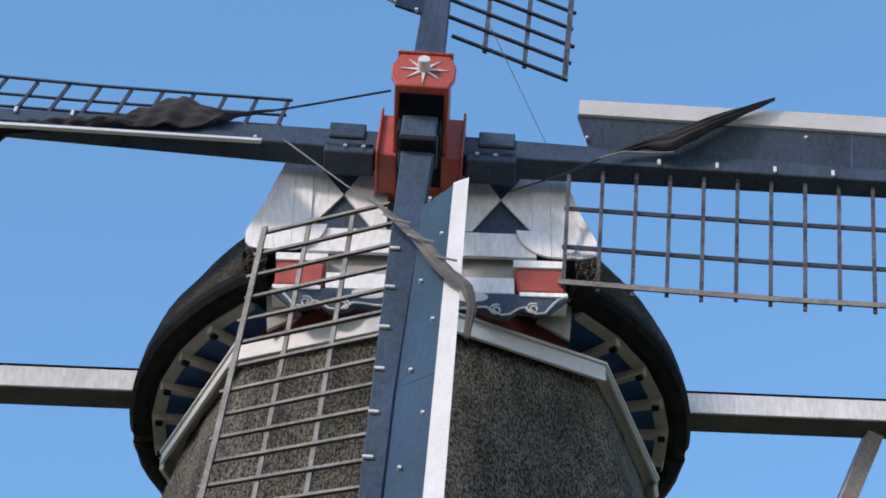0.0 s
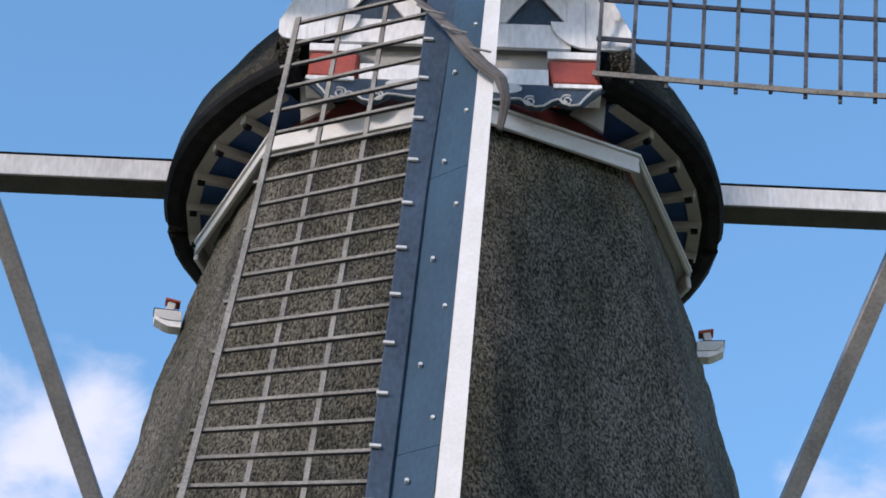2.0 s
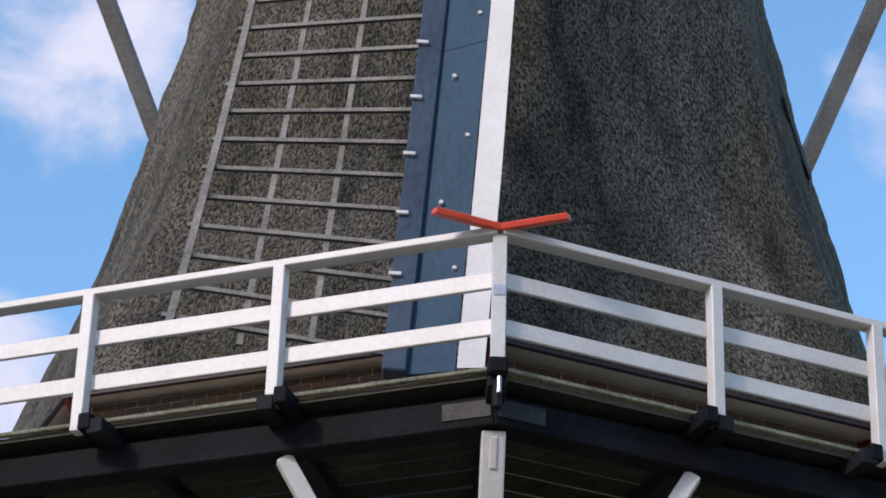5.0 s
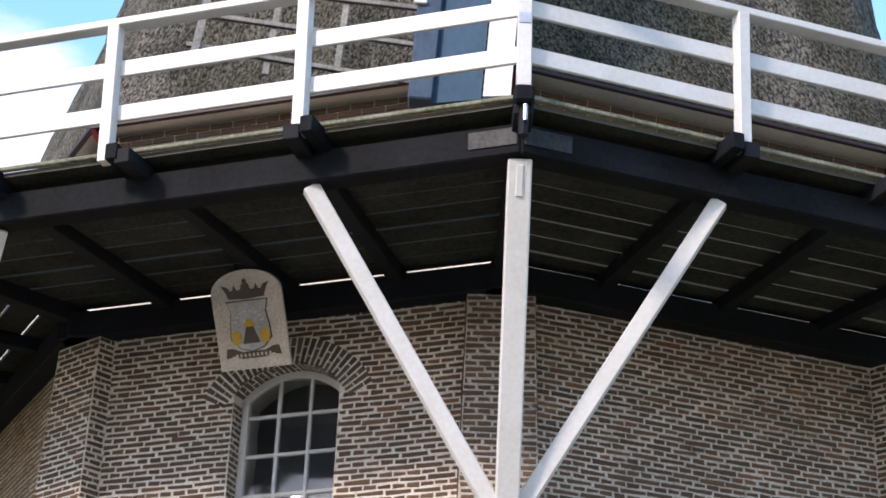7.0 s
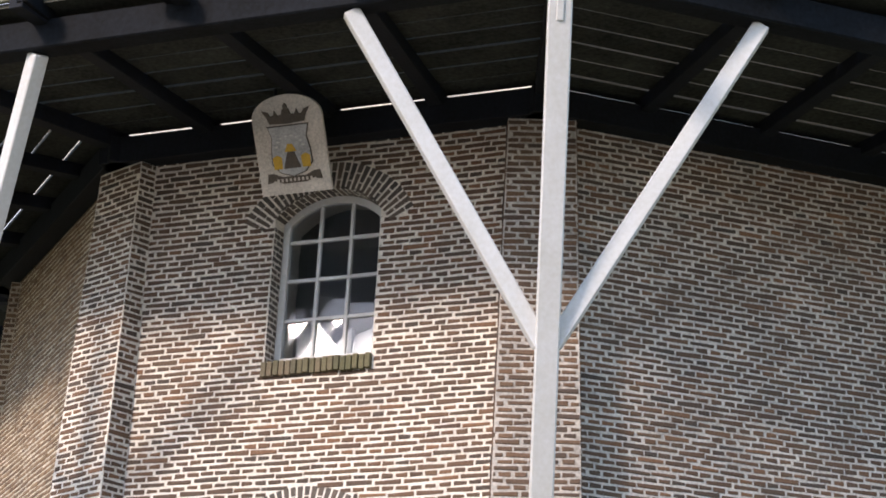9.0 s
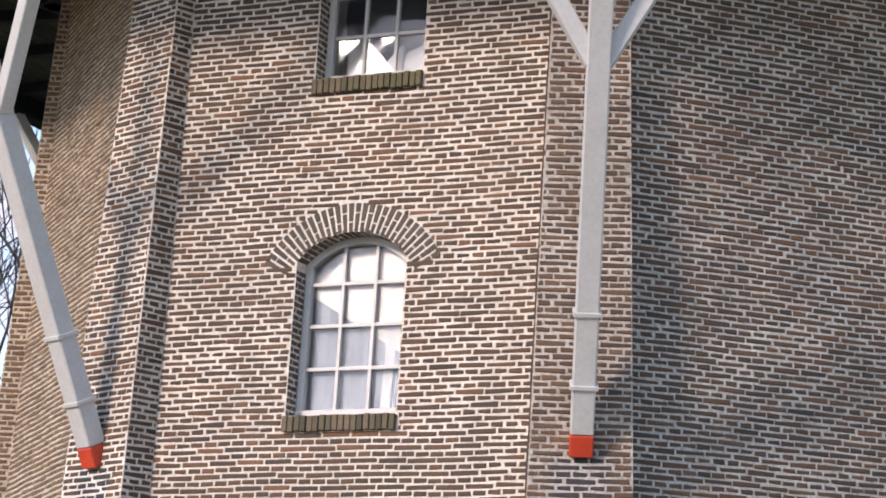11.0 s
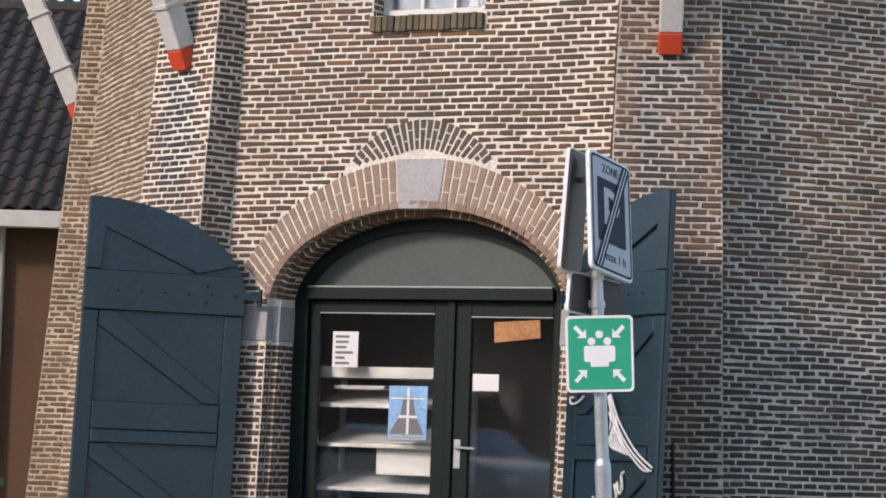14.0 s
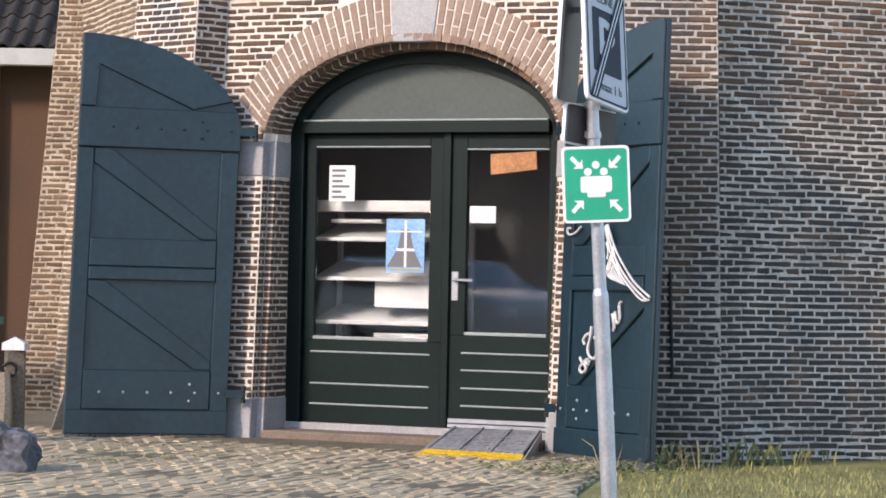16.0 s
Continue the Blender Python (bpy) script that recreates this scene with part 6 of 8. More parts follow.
for pts in (((-0.34, 0.02), (-0.16, 0.02), (-0.14, 0.10), (-0.13, 0.42), (-0.33, 0.44), (-0.34, 0.40)), ((-0.12, 0.06), (0.135, 0.06), (0.135, 0.35), (0.10, 0.30)),
            ((-0.13, 0.27), (-0.03, 0.385), (-0.13, 0.39)), ((0.15, 0.05), (0.40, 0.05), (0.40, 0.52), (0.33, 0.47), (0.33, 0.29), (0.25, 0.26), (0.19, 0.29), (0.15, 0.22))):
    t = thing("white_sack", "white sack lying inside the upper window", "sack", wp_(u + pts[0][0], z, -0.1), "sacks in the window")
    bm = bmesh.new()
    slab(bm, [wp_(u + a, z + b, -0.12) for a, b in pts], nd(FD) * -0.1, 0.02)
    part("cloth", bm, cloth_white, t)


# ---------------- shutters ----------------
WORN_BOARD = material("worn_grey_board", (0.10, 0.105, 0.10), 0.85, vary=0.5, scale=5, fine=40, bump=0.3)


def shutter(name, foot, along, mirror, label):
    """A tall door shutter with ledges and braces; foot: its hinge, along: toward its free edge."""
    along = Vector(along).normalized()
    face = along.cross(UP) * (1 if mirror else -1)
    if face.y > 0:
        face = -face
    sag = 0.008
    t = thing(name, label, "shutter", foot, "door shutters")
    W = 1.205

    def q(x, z, c=0.0):
        return Vector(foot) + along * x + UP * (z + sag * x) - nd(FD) * (0.0583 * z) + face * c

    def crown(x):
        return 2.235 + 0.74 * math.sqrt(max(0.0, 1 - ((W - x) / 1.235) ** 2))
    bm = bmesh.new()
    outline = [(0, 0.03), (W, 0.03)] + [(x, crown(x)) for x in (W - W * k / 14 for k in range(15))]
    slab(bm, [q(x, z) for x, z in outline], face * -0.04, 0.004)
    part("boarding", bm, GREEN, t)

    def lath(nm, pts, c=0.022, label=""):
        bm = bmesh.new()
        slab(bm, [q(x, z, 0.0015) for x, z in pts], face * c, 0.006)
        return part(nm, bm, GREEN, t, label)
    st = 0.135
    xo = W - 0.12
    lath("stile", [(0.0, 0.03), (st, 0.03), (st, 2.13), (0.0, 2.13)])
    lath("stile", [(xo, 0.03), (W, 0.03), (W, 2.13), (xo, 2.13)])
    for z0, z1, thick in ((0.21, 0.50, 0.026), (1.26, 1.465, 0.026), (1.16, 1.255, 0.034)):
        lath("ledge", [(st + 0.002, z0), (xo - 0.002, z0), (xo - 0.002, z1), (st + 0.002, z1)], thick)
    lath("bottom_ledge", [(-0.004, 0.03), (W + 0.004, 0.03), (W + 0.004, 0.205), (-0.004, 0.205)], 0.036)
    lath("strap_ledge", [(-0.004, 2.135), (W + 0.004, 2.135), (W + 0.004, 2.43), (0.03, 2.43), (-0.004, 2.35)], 0.036)
    for z0, z1 in ((0.505, 1.155), (1.47, 2.13)):
        lath("brace", [(st + 0.004, z0), (0.26, z0), (xo - 0.004, z1 - 0.11), (xo - 0.004, z1), (0.955, z1), (st + 0.004, z0 + 0.06)], 0.02)
    # the round head: a field framed by a stile and a slanting board
    head = [(xo, 2.435), (W, 2.435)] + [(x, crown(x) - 0.004) for x in (W - (W - 0.06) * k / 14 for k in range(15))] + [(0.36, 2.435), (xo, 2.76)]
    lath("head_board", head, 0.022)
    for z in (2.285, 0.335):
        bm = bmesh.new()
        slab(bm, [q(-0.12, z - 0.03, 0.036), q(0.02, z - 0.03, 0.036), q(0.02, z + 0.03, 0.036), q(-0.12, z + 0.03, 0.036)], face * 0.010, 0.002)
        part("strap_hinge", bm, GREEN, t)
        bm = bmesh.new()
        tube(bm, [q(-0.12, z - 0.07, 0.03), q(-0.12, z + 0.06, 0.03)], 0.016, 8)
        part("pintle", bm, IRON, t, "black iron pintle")
        spots = [(0.07 + k * 0.178, z) for k in range(6)] + [(0.29, z + 0.065), (0.29, z - 0.06)]
        for x, zz in spots:
            bm = bmesh.new()
            bmesh.ops.create_uvsphere(bm, u_segments=8, v_segments=5, radius=0.012, matrix=Matrix.Translation(q(x, zz, 0.040 if z > 1 else 0.030)))
            part("bolt_head", bm, GREEN if z > 1 else GALV, t)
    one_bar("bottom_board", WORN_BOARD, t, q(0, 0.005, -0.01), q(W, 0.005, -0.01), 0.075, 0.075, face, 0.006, "worn grey foot board")
    return q


L_FOOT = at(FD, R_WALL + 0.20, -1.36, 0.0) + Vector((0.05, 0.0, 0.0))
shutter("door_shutter", L_FOOT, (-math.cos(radians(19)), -math.sin(radians(19)), 0), False, "dark green braced door shutter, swung wide open")
R_FOOT_P = at(FD, R_WALL + 0.06, 1.30, 0.0) + Vector((0.0, -0.24, 0.0))
qR = shutter("door_shutter", R_FOOT_P, (math.cos(radians(60)), -math.sin(radians(60)), 0), True, "dark green door shutter with white emblem, swung open")
right_shutter = [o for o in bpy.data.objects if o.name.startswith("door_shutter") and o.type == "EMPTY"][-1]
# white painted wing and script on the right shutter


def stroke(name, pts, r, label):
    """A brush stroke through the points, softened between them."""
    P = [Vector(v) for v in pts]
    out = []
    for i in range(len(P) - 1):
        a, b, c, d = P[max(i - 1, 0)], P[i], P[i + 1], P[min(i + 2, len(P) - 1)]
        for k in range(5):
            t = k / 5
            out.append(0.5 * ((2 * b) + (c - a) * t + (2 * a - 5 * b + 4 * c - d) * t * t + (3 * b - a - 3 * c + d) * t ** 3))
    out.append(P[-1])
    bm = bmesh.new()
    tube(bm, [qR(v.x, v.y, 0.042) for v in out], r, 5)
    part(name, bm, WHITE, right_shutter, label)


# the long leading feathers, then the shorter ones behind them
for pts in (((0.618, 1.609), (0.721, 1.455), (0.841, 1.334), (0.995, 1.214), (1.164, 1.130), (1.185, 1.118)),
            ((0.604, 1.602), (0.685, 1.448), (0.791, 1.326), (0.946, 1.206), (1.124, 1.111), (1.180, 1.100)),
            ((0.590, 1.594), (0.665, 1.429), (0.764, 1.310), (0.918, 1.194), (1.068, 1.106), (1.153, 1.096))):
    stroke("painted_feather", pts, 0.0085, "white painted feather stroke")
for k in range(7):
    a0, a1 = Vector((lerp(0.70, 0.636, k / 6), lerp(1.46, 1.33, k / 6))), Vector((lerp(0.915, 0.70, (k / 6) ** 0.9), lerp(1.188, 1.235, k / 6)))
    stroke("painted_feather", [a0, a0.lerp(a1, 0.5) + Vector((-0.025, -0.015)), a1], 0.0075, "white painted feather stroke")
# the curled mane and tail of the emblem
for pts in (((0.411, 1.603), (0.457, 1.591), (0.425, 1.545), (0.472, 1.518), (0.447, 1.467), (0.488, 1.429), (0.479, 1.371)),
            ((0.269, 1.597), (0.189, 1.554), (0.105, 1.547), (0.086, 1.586), (0.132, 1.590)), ((0.616, 1.486), (0.643, 1.429), (0.634, 1.371))):
    stroke("painted_curl", pts, 0.0085, "white painted curl")
for pts in (((0.464, 0.915), (0.456, 0.850), (0.427, 0.760), (0.455, 0.707), (0.516, 0.698), (0.548, 0.749)),
            ((0.387, 0.786), (0.362, 0.816), (0.396, 0.852), (0.469, 0.869)), ((0.501, 0.843), (0.534, 0.813), (0.553, 0.764)),
            ((0.328, 0.699), (0.354, 0.665), (0.410, 0.636), (0.398, 0.605), (0.354, 0.596), (0.328, 0.626), (0.377, 0.666), (0.427, 0.691)),
            ((0.399, 0.674), (0.438, 0.653), (0.450, 0.684)),
            ((0.746, 0.888), (0.757, 0.923), (0.729, 1.005), (0.755, 0.953), (0.760, 1.014), (0.792, 0.942), (0.824, 0.977), (0.809, 1.060), (0.835, 1.087))):
    stroke("painted_letter", pts, 0.011, "white script letter")
# ---------------- coat of arms under the stage ----------------
arms = thing("painted_coat_of_arms", "weathered white board with painted shield and crown, under the stage", "sign board", at(FD, apo(8.6) + 0.45, -0.05, 8.3))
FORWARD = radians(27.0)
ARMS_N = nd(FD) * math.cos(FORWARD) - UP * math.sin(FORWARD)


def ap_(x, z, c=0.0):
    """A point of the board: x and z from the middle of its foot, c out of its face."""
    return at(FD, apo(8.6) + 0.40 + z * math.sin(FORWARD), -0.045 + x, 8.335 + z * math.cos(FORWARD)) + ARMS_N * c


def arms_shape(name, mat, pts, c0, c1, label=""):
    bm = bmesh.new()
    slab(bm, [ap_(x, z, c0) for x, z in pts], ARMS_N * (c1 - c0), 0.002)
    return part(name, bm, mat, arms, label)


board_pts = [(-0.297, 0.0), (0.297, 0.0)] + [(0.297 * math.cos(t), 0.60 + 0.175 * math.sin(t)) for t in (math.pi * k / 18 for k in range(19))]
BOARD_W = material("aged_white_board", (0.56, 0.50, 0.44), 0.35, vary=0.25, scale=3)
arms_shape("board", BOARD_W, board_pts, -0.03, 0.0)
GOLD = material("yellow_ochre", (0.55, 0.33, 0.03), 0.6, vary=0.15)
BROWN = material("brown_paint", (0.08, 0.06, 0.045), 0.6)
shield = [(-0.17, 0.53), (0.17, 0.53), (0.14, 0.44), (0.16, 0.34), (0.165, 0.24), (0.10, 0.17), (0.0, 0.14), (-0.10, 0.17), (-0.165, 0.24), (-0.16, 0.34), (-0.14, 0.44)]
arms_shape("shield_edge", BROWN, [(x * 1.06, (z - 0.34) * 1.04 + 0.34) for x, z in shield], 0.001, 0.006)
arms_shape("shield", material("pale_grey_paint", (0.42, 0.42, 0.43), 0.6), shield, 0.007, 0.013)
arms_shape("crown", BROWN, [(-0.15, 0.555), (0.0, 0.545), (0.15, 0.555), (0.165, 0.61), (0.205, 0.665), (0.155, 0.65), (0.135, 0.615), (0.105, 0.62), (0.095, 0.66), (0.075, 0.615), (0.035, 0.62), (0.03, 0.66), (0.012, 0.665), (0.018, 0.69), (0.0, 0.71), (-0.018, 0.69), (-0.012, 0.665), (-0.03, 0.66), (-0.035, 0.62), (-0.075, 0.615), (-0.095, 0.66), (-0.105, 0.62), (-0.135, 0.615), (-0.155, 0.65), (-0.205, 0.665), (-0.165, 0.61)], 0.001, 0.012)
arms_shape("cone_mark", BROWN, [(-0.075, 0.20), (0.075, 0.20), (0.03, 0.33), (-0.03, 0.33)], 0.014, 0.018)
arms_shape("roof_mark", GOLD, [(-0.05, 0.33), (0.05, 0.33), (0.02, 0.39), (-0.02, 0.39)], 0.014, 0.018)
for x in (-0.12, 0.12):
    arms_shape("sheaf_mark", GOLD, [(x - 0.035, 0.20), (x + 0.035, 0.20), (x + 0.04, 0.29), (x, 0.31), (x - 0.04, 0.29)], 0.014, 0.018)
for k in range(8):
    a = math.pi * (0.06 + 0.126 * k)
    arms_shape("bee_mark", WHITE, [(0.115 * math.cos(a) + dx, 0.355 + 0.10 * math.sin(a) + dz) for dx, dz in ((-0.018, 0), (0, -0.009), (0.018, 0), (0, 0.011))], 0.014, 0.018)
arms_shape("ribbon", BROWN, [(-0.165, 0.165), (-0.1, 0.135), (0.1, 0.135), (0.165, 0.165), (0.22, 0.17), (0.235, 0.095), (0.19, 0.10), (0.17, 0.115), (0.1, 0.085), (-0.1, 0.085), (-0.17, 0.115), (-0.19, 0.10), (-0.235, 0.095), (-0.22, 0.17)], 0.001, 0.008)
for k in range(9):
    x = -0.14 + k * 0.035
    arms_shape("letter_bar", BOARD_W, [(x - 0.009, 0.098), (x + 0.009, 0.098), (x + 0.009, 0.123), (x - 0.009, 0.123)], 0.009, 0.011)
one_bar("hanger", IRON, arms, ap_(-0.12, 0.60, -0.035), ap_(-0.12, 0.60, -0.035) + UP * 0.25, 0.03, 0.01, sd(FD))
one_bar("hanger", IRON, arms, ap_(0.12, 0.60, -0.035), ap_(0.12, 0.60, -0.035) + UP * 0.25, 0.03, 0.01, sd(FD))

# cable down the pilaster and an iron wall anchor
cable = thing("wall_cable", "thin dark cable clipped down the brick wall", "cable", at(FD, apo(2) + 0.02, 1.42, 2.0))
bm = bmesh.new()
tube(bm, [at(FD, apo(z) + 0.014, (rc(z) * math.sin(math.pi / 8)) - pil_w(z) / 2 / math.cos(math.pi / 8) + 0.01 + 0.006 * math.sin(z * 9), z) for z in (2.9 + 0.25 * k for k in range(25))], 0.009, 6)
part("cable_run", bm, IRON, cable)
anchor = thing("wall_anchor", "slim black iron wall anchor on the pilaster", "wall anchor", at(0, pil_r(1.2), -0.2, 1.0))
one_bar("rod", IRON, anchor, at(0, pil_r(0.57) + 0.02, 0.11, 0.57), at(0, pil_r(1.30) + 0.02, 0.085, 1.30), 0.022, 0.02, sd(0))

# ---------------- sign post ----------------
sp_base = Vector((-0.455, -11.40, -0.02))
post = thing("sign_post", "galvanised steel sign post, leaning a little", "sign post", sp_base)


def pole_at(z):
    return Vector((-0.456 - 0.063 * z, -11.40, z))


bm = bmesh.new()
tube(bm, [pole_at(-0.02), pole_at(1.17)], 0.038, 18)
tube(bm, [pole_at(1.17), pole_at(1.20)], 0.038, 18, 0.031)
part("lower_tube", bm, GALV, post, smooth=False)
bm = bmesh.new()
tube(bm, [pole_at(1.20), pole_at(2.60)], 0.030, 18)
part("upper_tube", bm, GALV, post)
for z in (1.90, 2.04, 2.56):
    bm = bmesh.new()
    tube(bm, [pole_at(z), pole_at(z + 0.03)], 0.037, 18)
    part("clamp", bm, GALV, post, "steel clamp")
SIGN_GREEN = material("safety_green", (0.015, 0.35, 0.21), 0.6, vary=0.05, fine=10, bump=0, spec=0.15)
SIGN_WHITE = material("sign_white", (0.78, 0.79, 0.80), 0.6, vary=0.03, fine=10, bump=0, spec=0.15)
SIGN_DARK = material("sign_blue_black", (0.026, 0.029, 0.040), 0.6, vary=0.05, bump=0, spec=0.15)
SIGN_GREY = material("sign_grey", (0.50, 0.50, 0.52), 0.6, vary=0.04, bump=0, spec=0.15)
SIGN_BACK = material("sign_back_dark", (0.030, 0.026, 0.028), 0.5, vary=0.2)


def sign_frame(c, right, up, face):
    def g(x, z, d=0.0):
        return Vector(c) + right * x + up * z + face * d
    return g


def rounded(w, h, r, n=4):
    pts = []
    for cx, cz, a0 in ((w / 2 - r, h / 2 - r, 0), (-w / 2 + r, h / 2 - r, 90), (-w / 2 + r, -h / 2 + r, 180), (w / 2 - r, -h / 2 + r, 270)):
        pts += [(cx + r * math.cos(radians(a0 + 90 * k / n)), cz + r * math.sin(radians(a0 + 90 * k / n))) for k in range(n + 1)]
    return pts


def plate(name, mat, g, pts, d0, d1, parent, label=""):
    bm = bmesh.new()
    slab(bm, [g(x, z, d0) for x, z in pts], g(0, 0, d1) - g(0, 0, d0))
    return part(name, bm, mat, parent, label)


# assembly-point sign
tilt = radians(3.0)
g1r, g1u = Vector((math.cos(tilt), 0.05, math.sin(tilt))), Vector((-math.sin(tilt), 0, math.cos(tilt)))
g1 = sign_frame((-0.560, -11.455, 1.685), g1r, g1u, Vector((0.05, -1, 0)))
green_sign = thing("assembly_point_sign", "square green sign with four white arrows, clamped to the post", "sign", (-0.56, -11.45, 1.5))
plate("panel", SIGN_WHITE, g1, rounded(0.315, 0.355, 0.022), -0.008, 0.0, green_sign)
plate("field", SIGN_GREEN, g1, rounded(0.290, 0.330, 0.015), 0.001, 0.002, green_sign, "green field")
plate("centre_block", SIGN_WHITE, g1, rounded(0.145, 0.075, 0.012), 0.003, 0.004, green_sign)
plate("centre_block", SIGN_WHITE, lambda x, z, d: g1(x, z - 0.035, d), rounded(0.085, 0.05, 0.008), 0.003, 0.0045, green_sign)
for x, z in ((-0.037, 0.058), (0.0, 0.090), (0.037, 0.058)):
    plate("round_dot", SIGN_WHITE, lambda a, b, d, x=x, z=z: g1(x + a, z + b, d), rounded(0.036, 0.036, 0.0175, 5), 0.003, 0.004, green_sign)
for sx in (-1, 1):
    for sz in (-1, 1):
        arrow = [(0.060, 0.062), (0.062, 0.104), (0.075, 0.088), (0.106, 0.122), (0.120, 0.108), (0.088, 0.075), (0.104, 0.062)]
        plate("arrow", SIGN_WHITE, g1, [(sx * x, sz * (z + 0.012)) for x, z in arrow], 0.003, 0.004, green_sign)

# parking-zone sign, turned away, and the back of its twin
d2 = Vector((0.20, 0.345, 0)).normalized()
f2 = Vector((d2.y, -d2.x, 0))
TIP = radians(7.5)                                # the sign has slipped round in its clamps
r2, u2 = d2 * math.cos(TIP) - UP * math.sin(TIP), UP * math.cos(TIP) + d2 * math.sin(TIP)
u2 = (u2 - f2 * 0.136).normalized()               # and leans back
f2 = r2.cross(u2)
g2 = sign_frame(Vector((-0.537, -11.405, 2.335)) + r2 * 0.027, r2, u2, f2)
zone_sign = thing("parking_zone_sign", "grey end-of-parking-zone sign with a dark square, clamped to the post", "sign", (-0.54, -11.3, 2.06))
plate("panel", SIGN_WHITE, g2, rounded(0.40, 0.57, 0.03), -0.02, 0.0, zone_sign)
plate("field", SIGN_GREY, g2, rounded(0.375, 0.545, 0.024), 0.001, 0.002, zone_sign)
plate("dark_square", SIGN_DARK, lambda x, z, d: g2(x, z + 0.015, d), rounded(0.27, 0.306, 0.008), 0.003, 0.004, zone_sign)
mz = Matrix((r2, u2, f2)).transposed().to_4x4()
bow = [(0.085 * math.sin(math.pi * k / 10), math.cos(math.pi * k / 10)) for k in range(11)]
plate("letter", SIGN_GREY, g2, [(-0.075, -0.05), (-0.033, -0.05), (-0.033, 0.127), (-0.075, 0.127)], 0.005, 0.006, zone_sign, "letter P")
for (a, b), (c, d) in zip(bow, bow[1:]):
    plate("letter", SIGN_GREY, g2, [(-0.033 + a * 1.3, 0.054 + b * 0.073), (-0.033 + c * 1.3, 0.054 + d * 0.073), (-0.033 + c * 0.72, 0.054 + d * 0.034), (-0.033 + a * 0.72, 0.054 + b * 0.034)], 0.005, 0.006, zone_sign)
lettering("lettering", "ZONE", 0.058, Matrix.Translation(g2(-0.004, 0.199, 0.003)) @ mz, SIGN_DARK, zone_sign, 0.001)
lettering("lettering", "max 1 h", 0.062, Matrix.Translation(g2(0.030, -0.222, 0.003)) @ mz, SIGN_DARK, zone_sign, 0.001)
for k in range(5):
    x, w = -0.026 + 0.013 * k, 0.0035 if k % 2 else 0.0085
    plate("diagonal_stripe", SIGN_WHITE if k % 2 else SIGN_DARK, g2, [(-0.145 + x - w, -0.262), (-0.145 + x + w, -0.262), (0.150 + x + w, 0.262), (0.150 + x - w, 0.262)], 0.007, 0.008, zone_sign)
edge_pts = rounded(0.375, 0.545, 0.024)
inner_pts = rounded(0.355, 0.525, 0.02)
bm = bmesh.new()
for (a, b), (c, d) in zip(zip(edge_pts, inner_pts), zip(edge_pts[1:] + edge_pts[:1], inner_pts[1:] + inner_pts[:1])):
    slab(bm, [g2(*a, 0.003), g2(*c, 0.003), g2(*d, 0.003), g2(*b, 0.003)], f2 * 0.001)
part("dark_border", bm, SIGN_DARK, zone_sign)
d3 = Vector((0.085, 0.36, 0)).normalized()
f3 = Vector((-d3.y, d3.x, 0))
u3 = Vector((0.05, 0.0, 1.0)).normalized()
g3 = sign_frame((-0.690, -11.37, 2.350), d3, u3, -f3)
back_sign = thing("parking_zone_sign", "sign plate seen from its dark back, with a pale rim", "sign", (-0.7, -11.37, 2.06))
plate("panel", SIGN_WHITE, g3, rounded(0.40, 0.57, 0.03), -0.022, -0.004, back_sign)
plate("back", SIGN_BACK, g3, rounded(0.385, 0.555, 0.026), -0.003, 0.006, back_sign, "dark back")
d4 = Vector((0.24, 0.29, -0.03)).normalized()
f4 = Vector((d4.y, -d4.x, 0)).normalized()
g4 = sign_frame((-0.585, -11.345, 1.955), d4, u3, f4)
low_sign = thing("small_sign_plate", "small sign plate seen from its dark back", "sign", (-0.69, -11.36, 1.88))
plate("panel", SIGN_WHITE, g4, rounded(0.38, 0.19, 0.02), -0.022, -0.004, low_sign)
plate("back", SIGN_BACK, g4, rounded(0.365, 0.175, 0.016), -0.003, 0.006, low_sign, "dark back")
for z in (1.92, 2.05, 2.5):
    one_bar("bracket", GALV, post, pole_at(z), Vector((-0.69, -11.36, z)), 0.03, 0.012, UP, 0.002)
    one_bar("bracket", GALV, post, pole_at(z), Vector((-0.55, -11.29, z)), 0.03, 0.012, UP, 0.002)

# ---------------- in front of the door ----------------
step_ = thing("door_step", "low worn brick-brown stone step before the door", "step", at(FD, R_WALL, 0, 0))
one_bar("step_stone", material("brown_stone", (0.20, 0.15, 0.11), 0.85, vary=0.25, scale=3), step_, at(FD, R_WALL - 0.22, -1.13, 0.02), at(FD, R_WALL - 0.22, 1.15, 0.02), 0.40, 0.09, nd(FD), 0.01)

ramp = thing("threshold_ramp", "grey ribbed access ramp with a yellow front edge", "ramp", at(FD, R_WALL, 0.6, 0))
RAMP_GREY = material("ribbed_grey_plate", (0.30, 0.30, 0.31), 0.55, metal=0.3, vary=0.15)
YELLOW = material("safety_yellow", (0.75, 0.47, 0.01), 0.6, vary=0.12, fine=60)


def rp(x, k):
    """A point of the ramp: across (0 to 1), and from its top (0) down to the ground (1)."""
    u0, u1 = 0.37 + 0.26 * k, 1.05 + 0.42 * k
    return at(FD, R_WALL - 0.24 + (1.27 + 0.08 * x) * k, u0 + (u1 - u0) * x, 0.138 - 0.128 * k)


bm = bmesh.new()
slab(bm, [rp(0, 0), rp(1, 0), rp(0.96, 0.76), rp(0.04, 0.76)], UP * -0.02, 0.003)
part("plate", bm, RAMP_GREY, ramp)
bm = bmesh.new()
slab(bm, [rp(0.02, 0.765), rp(0.98, 0.765), rp(1, 1.0), rp(0, 1.0)], UP * -0.016, 0.003)
part("front_edge", bm, YELLOW, ramp, "yellow front edge")
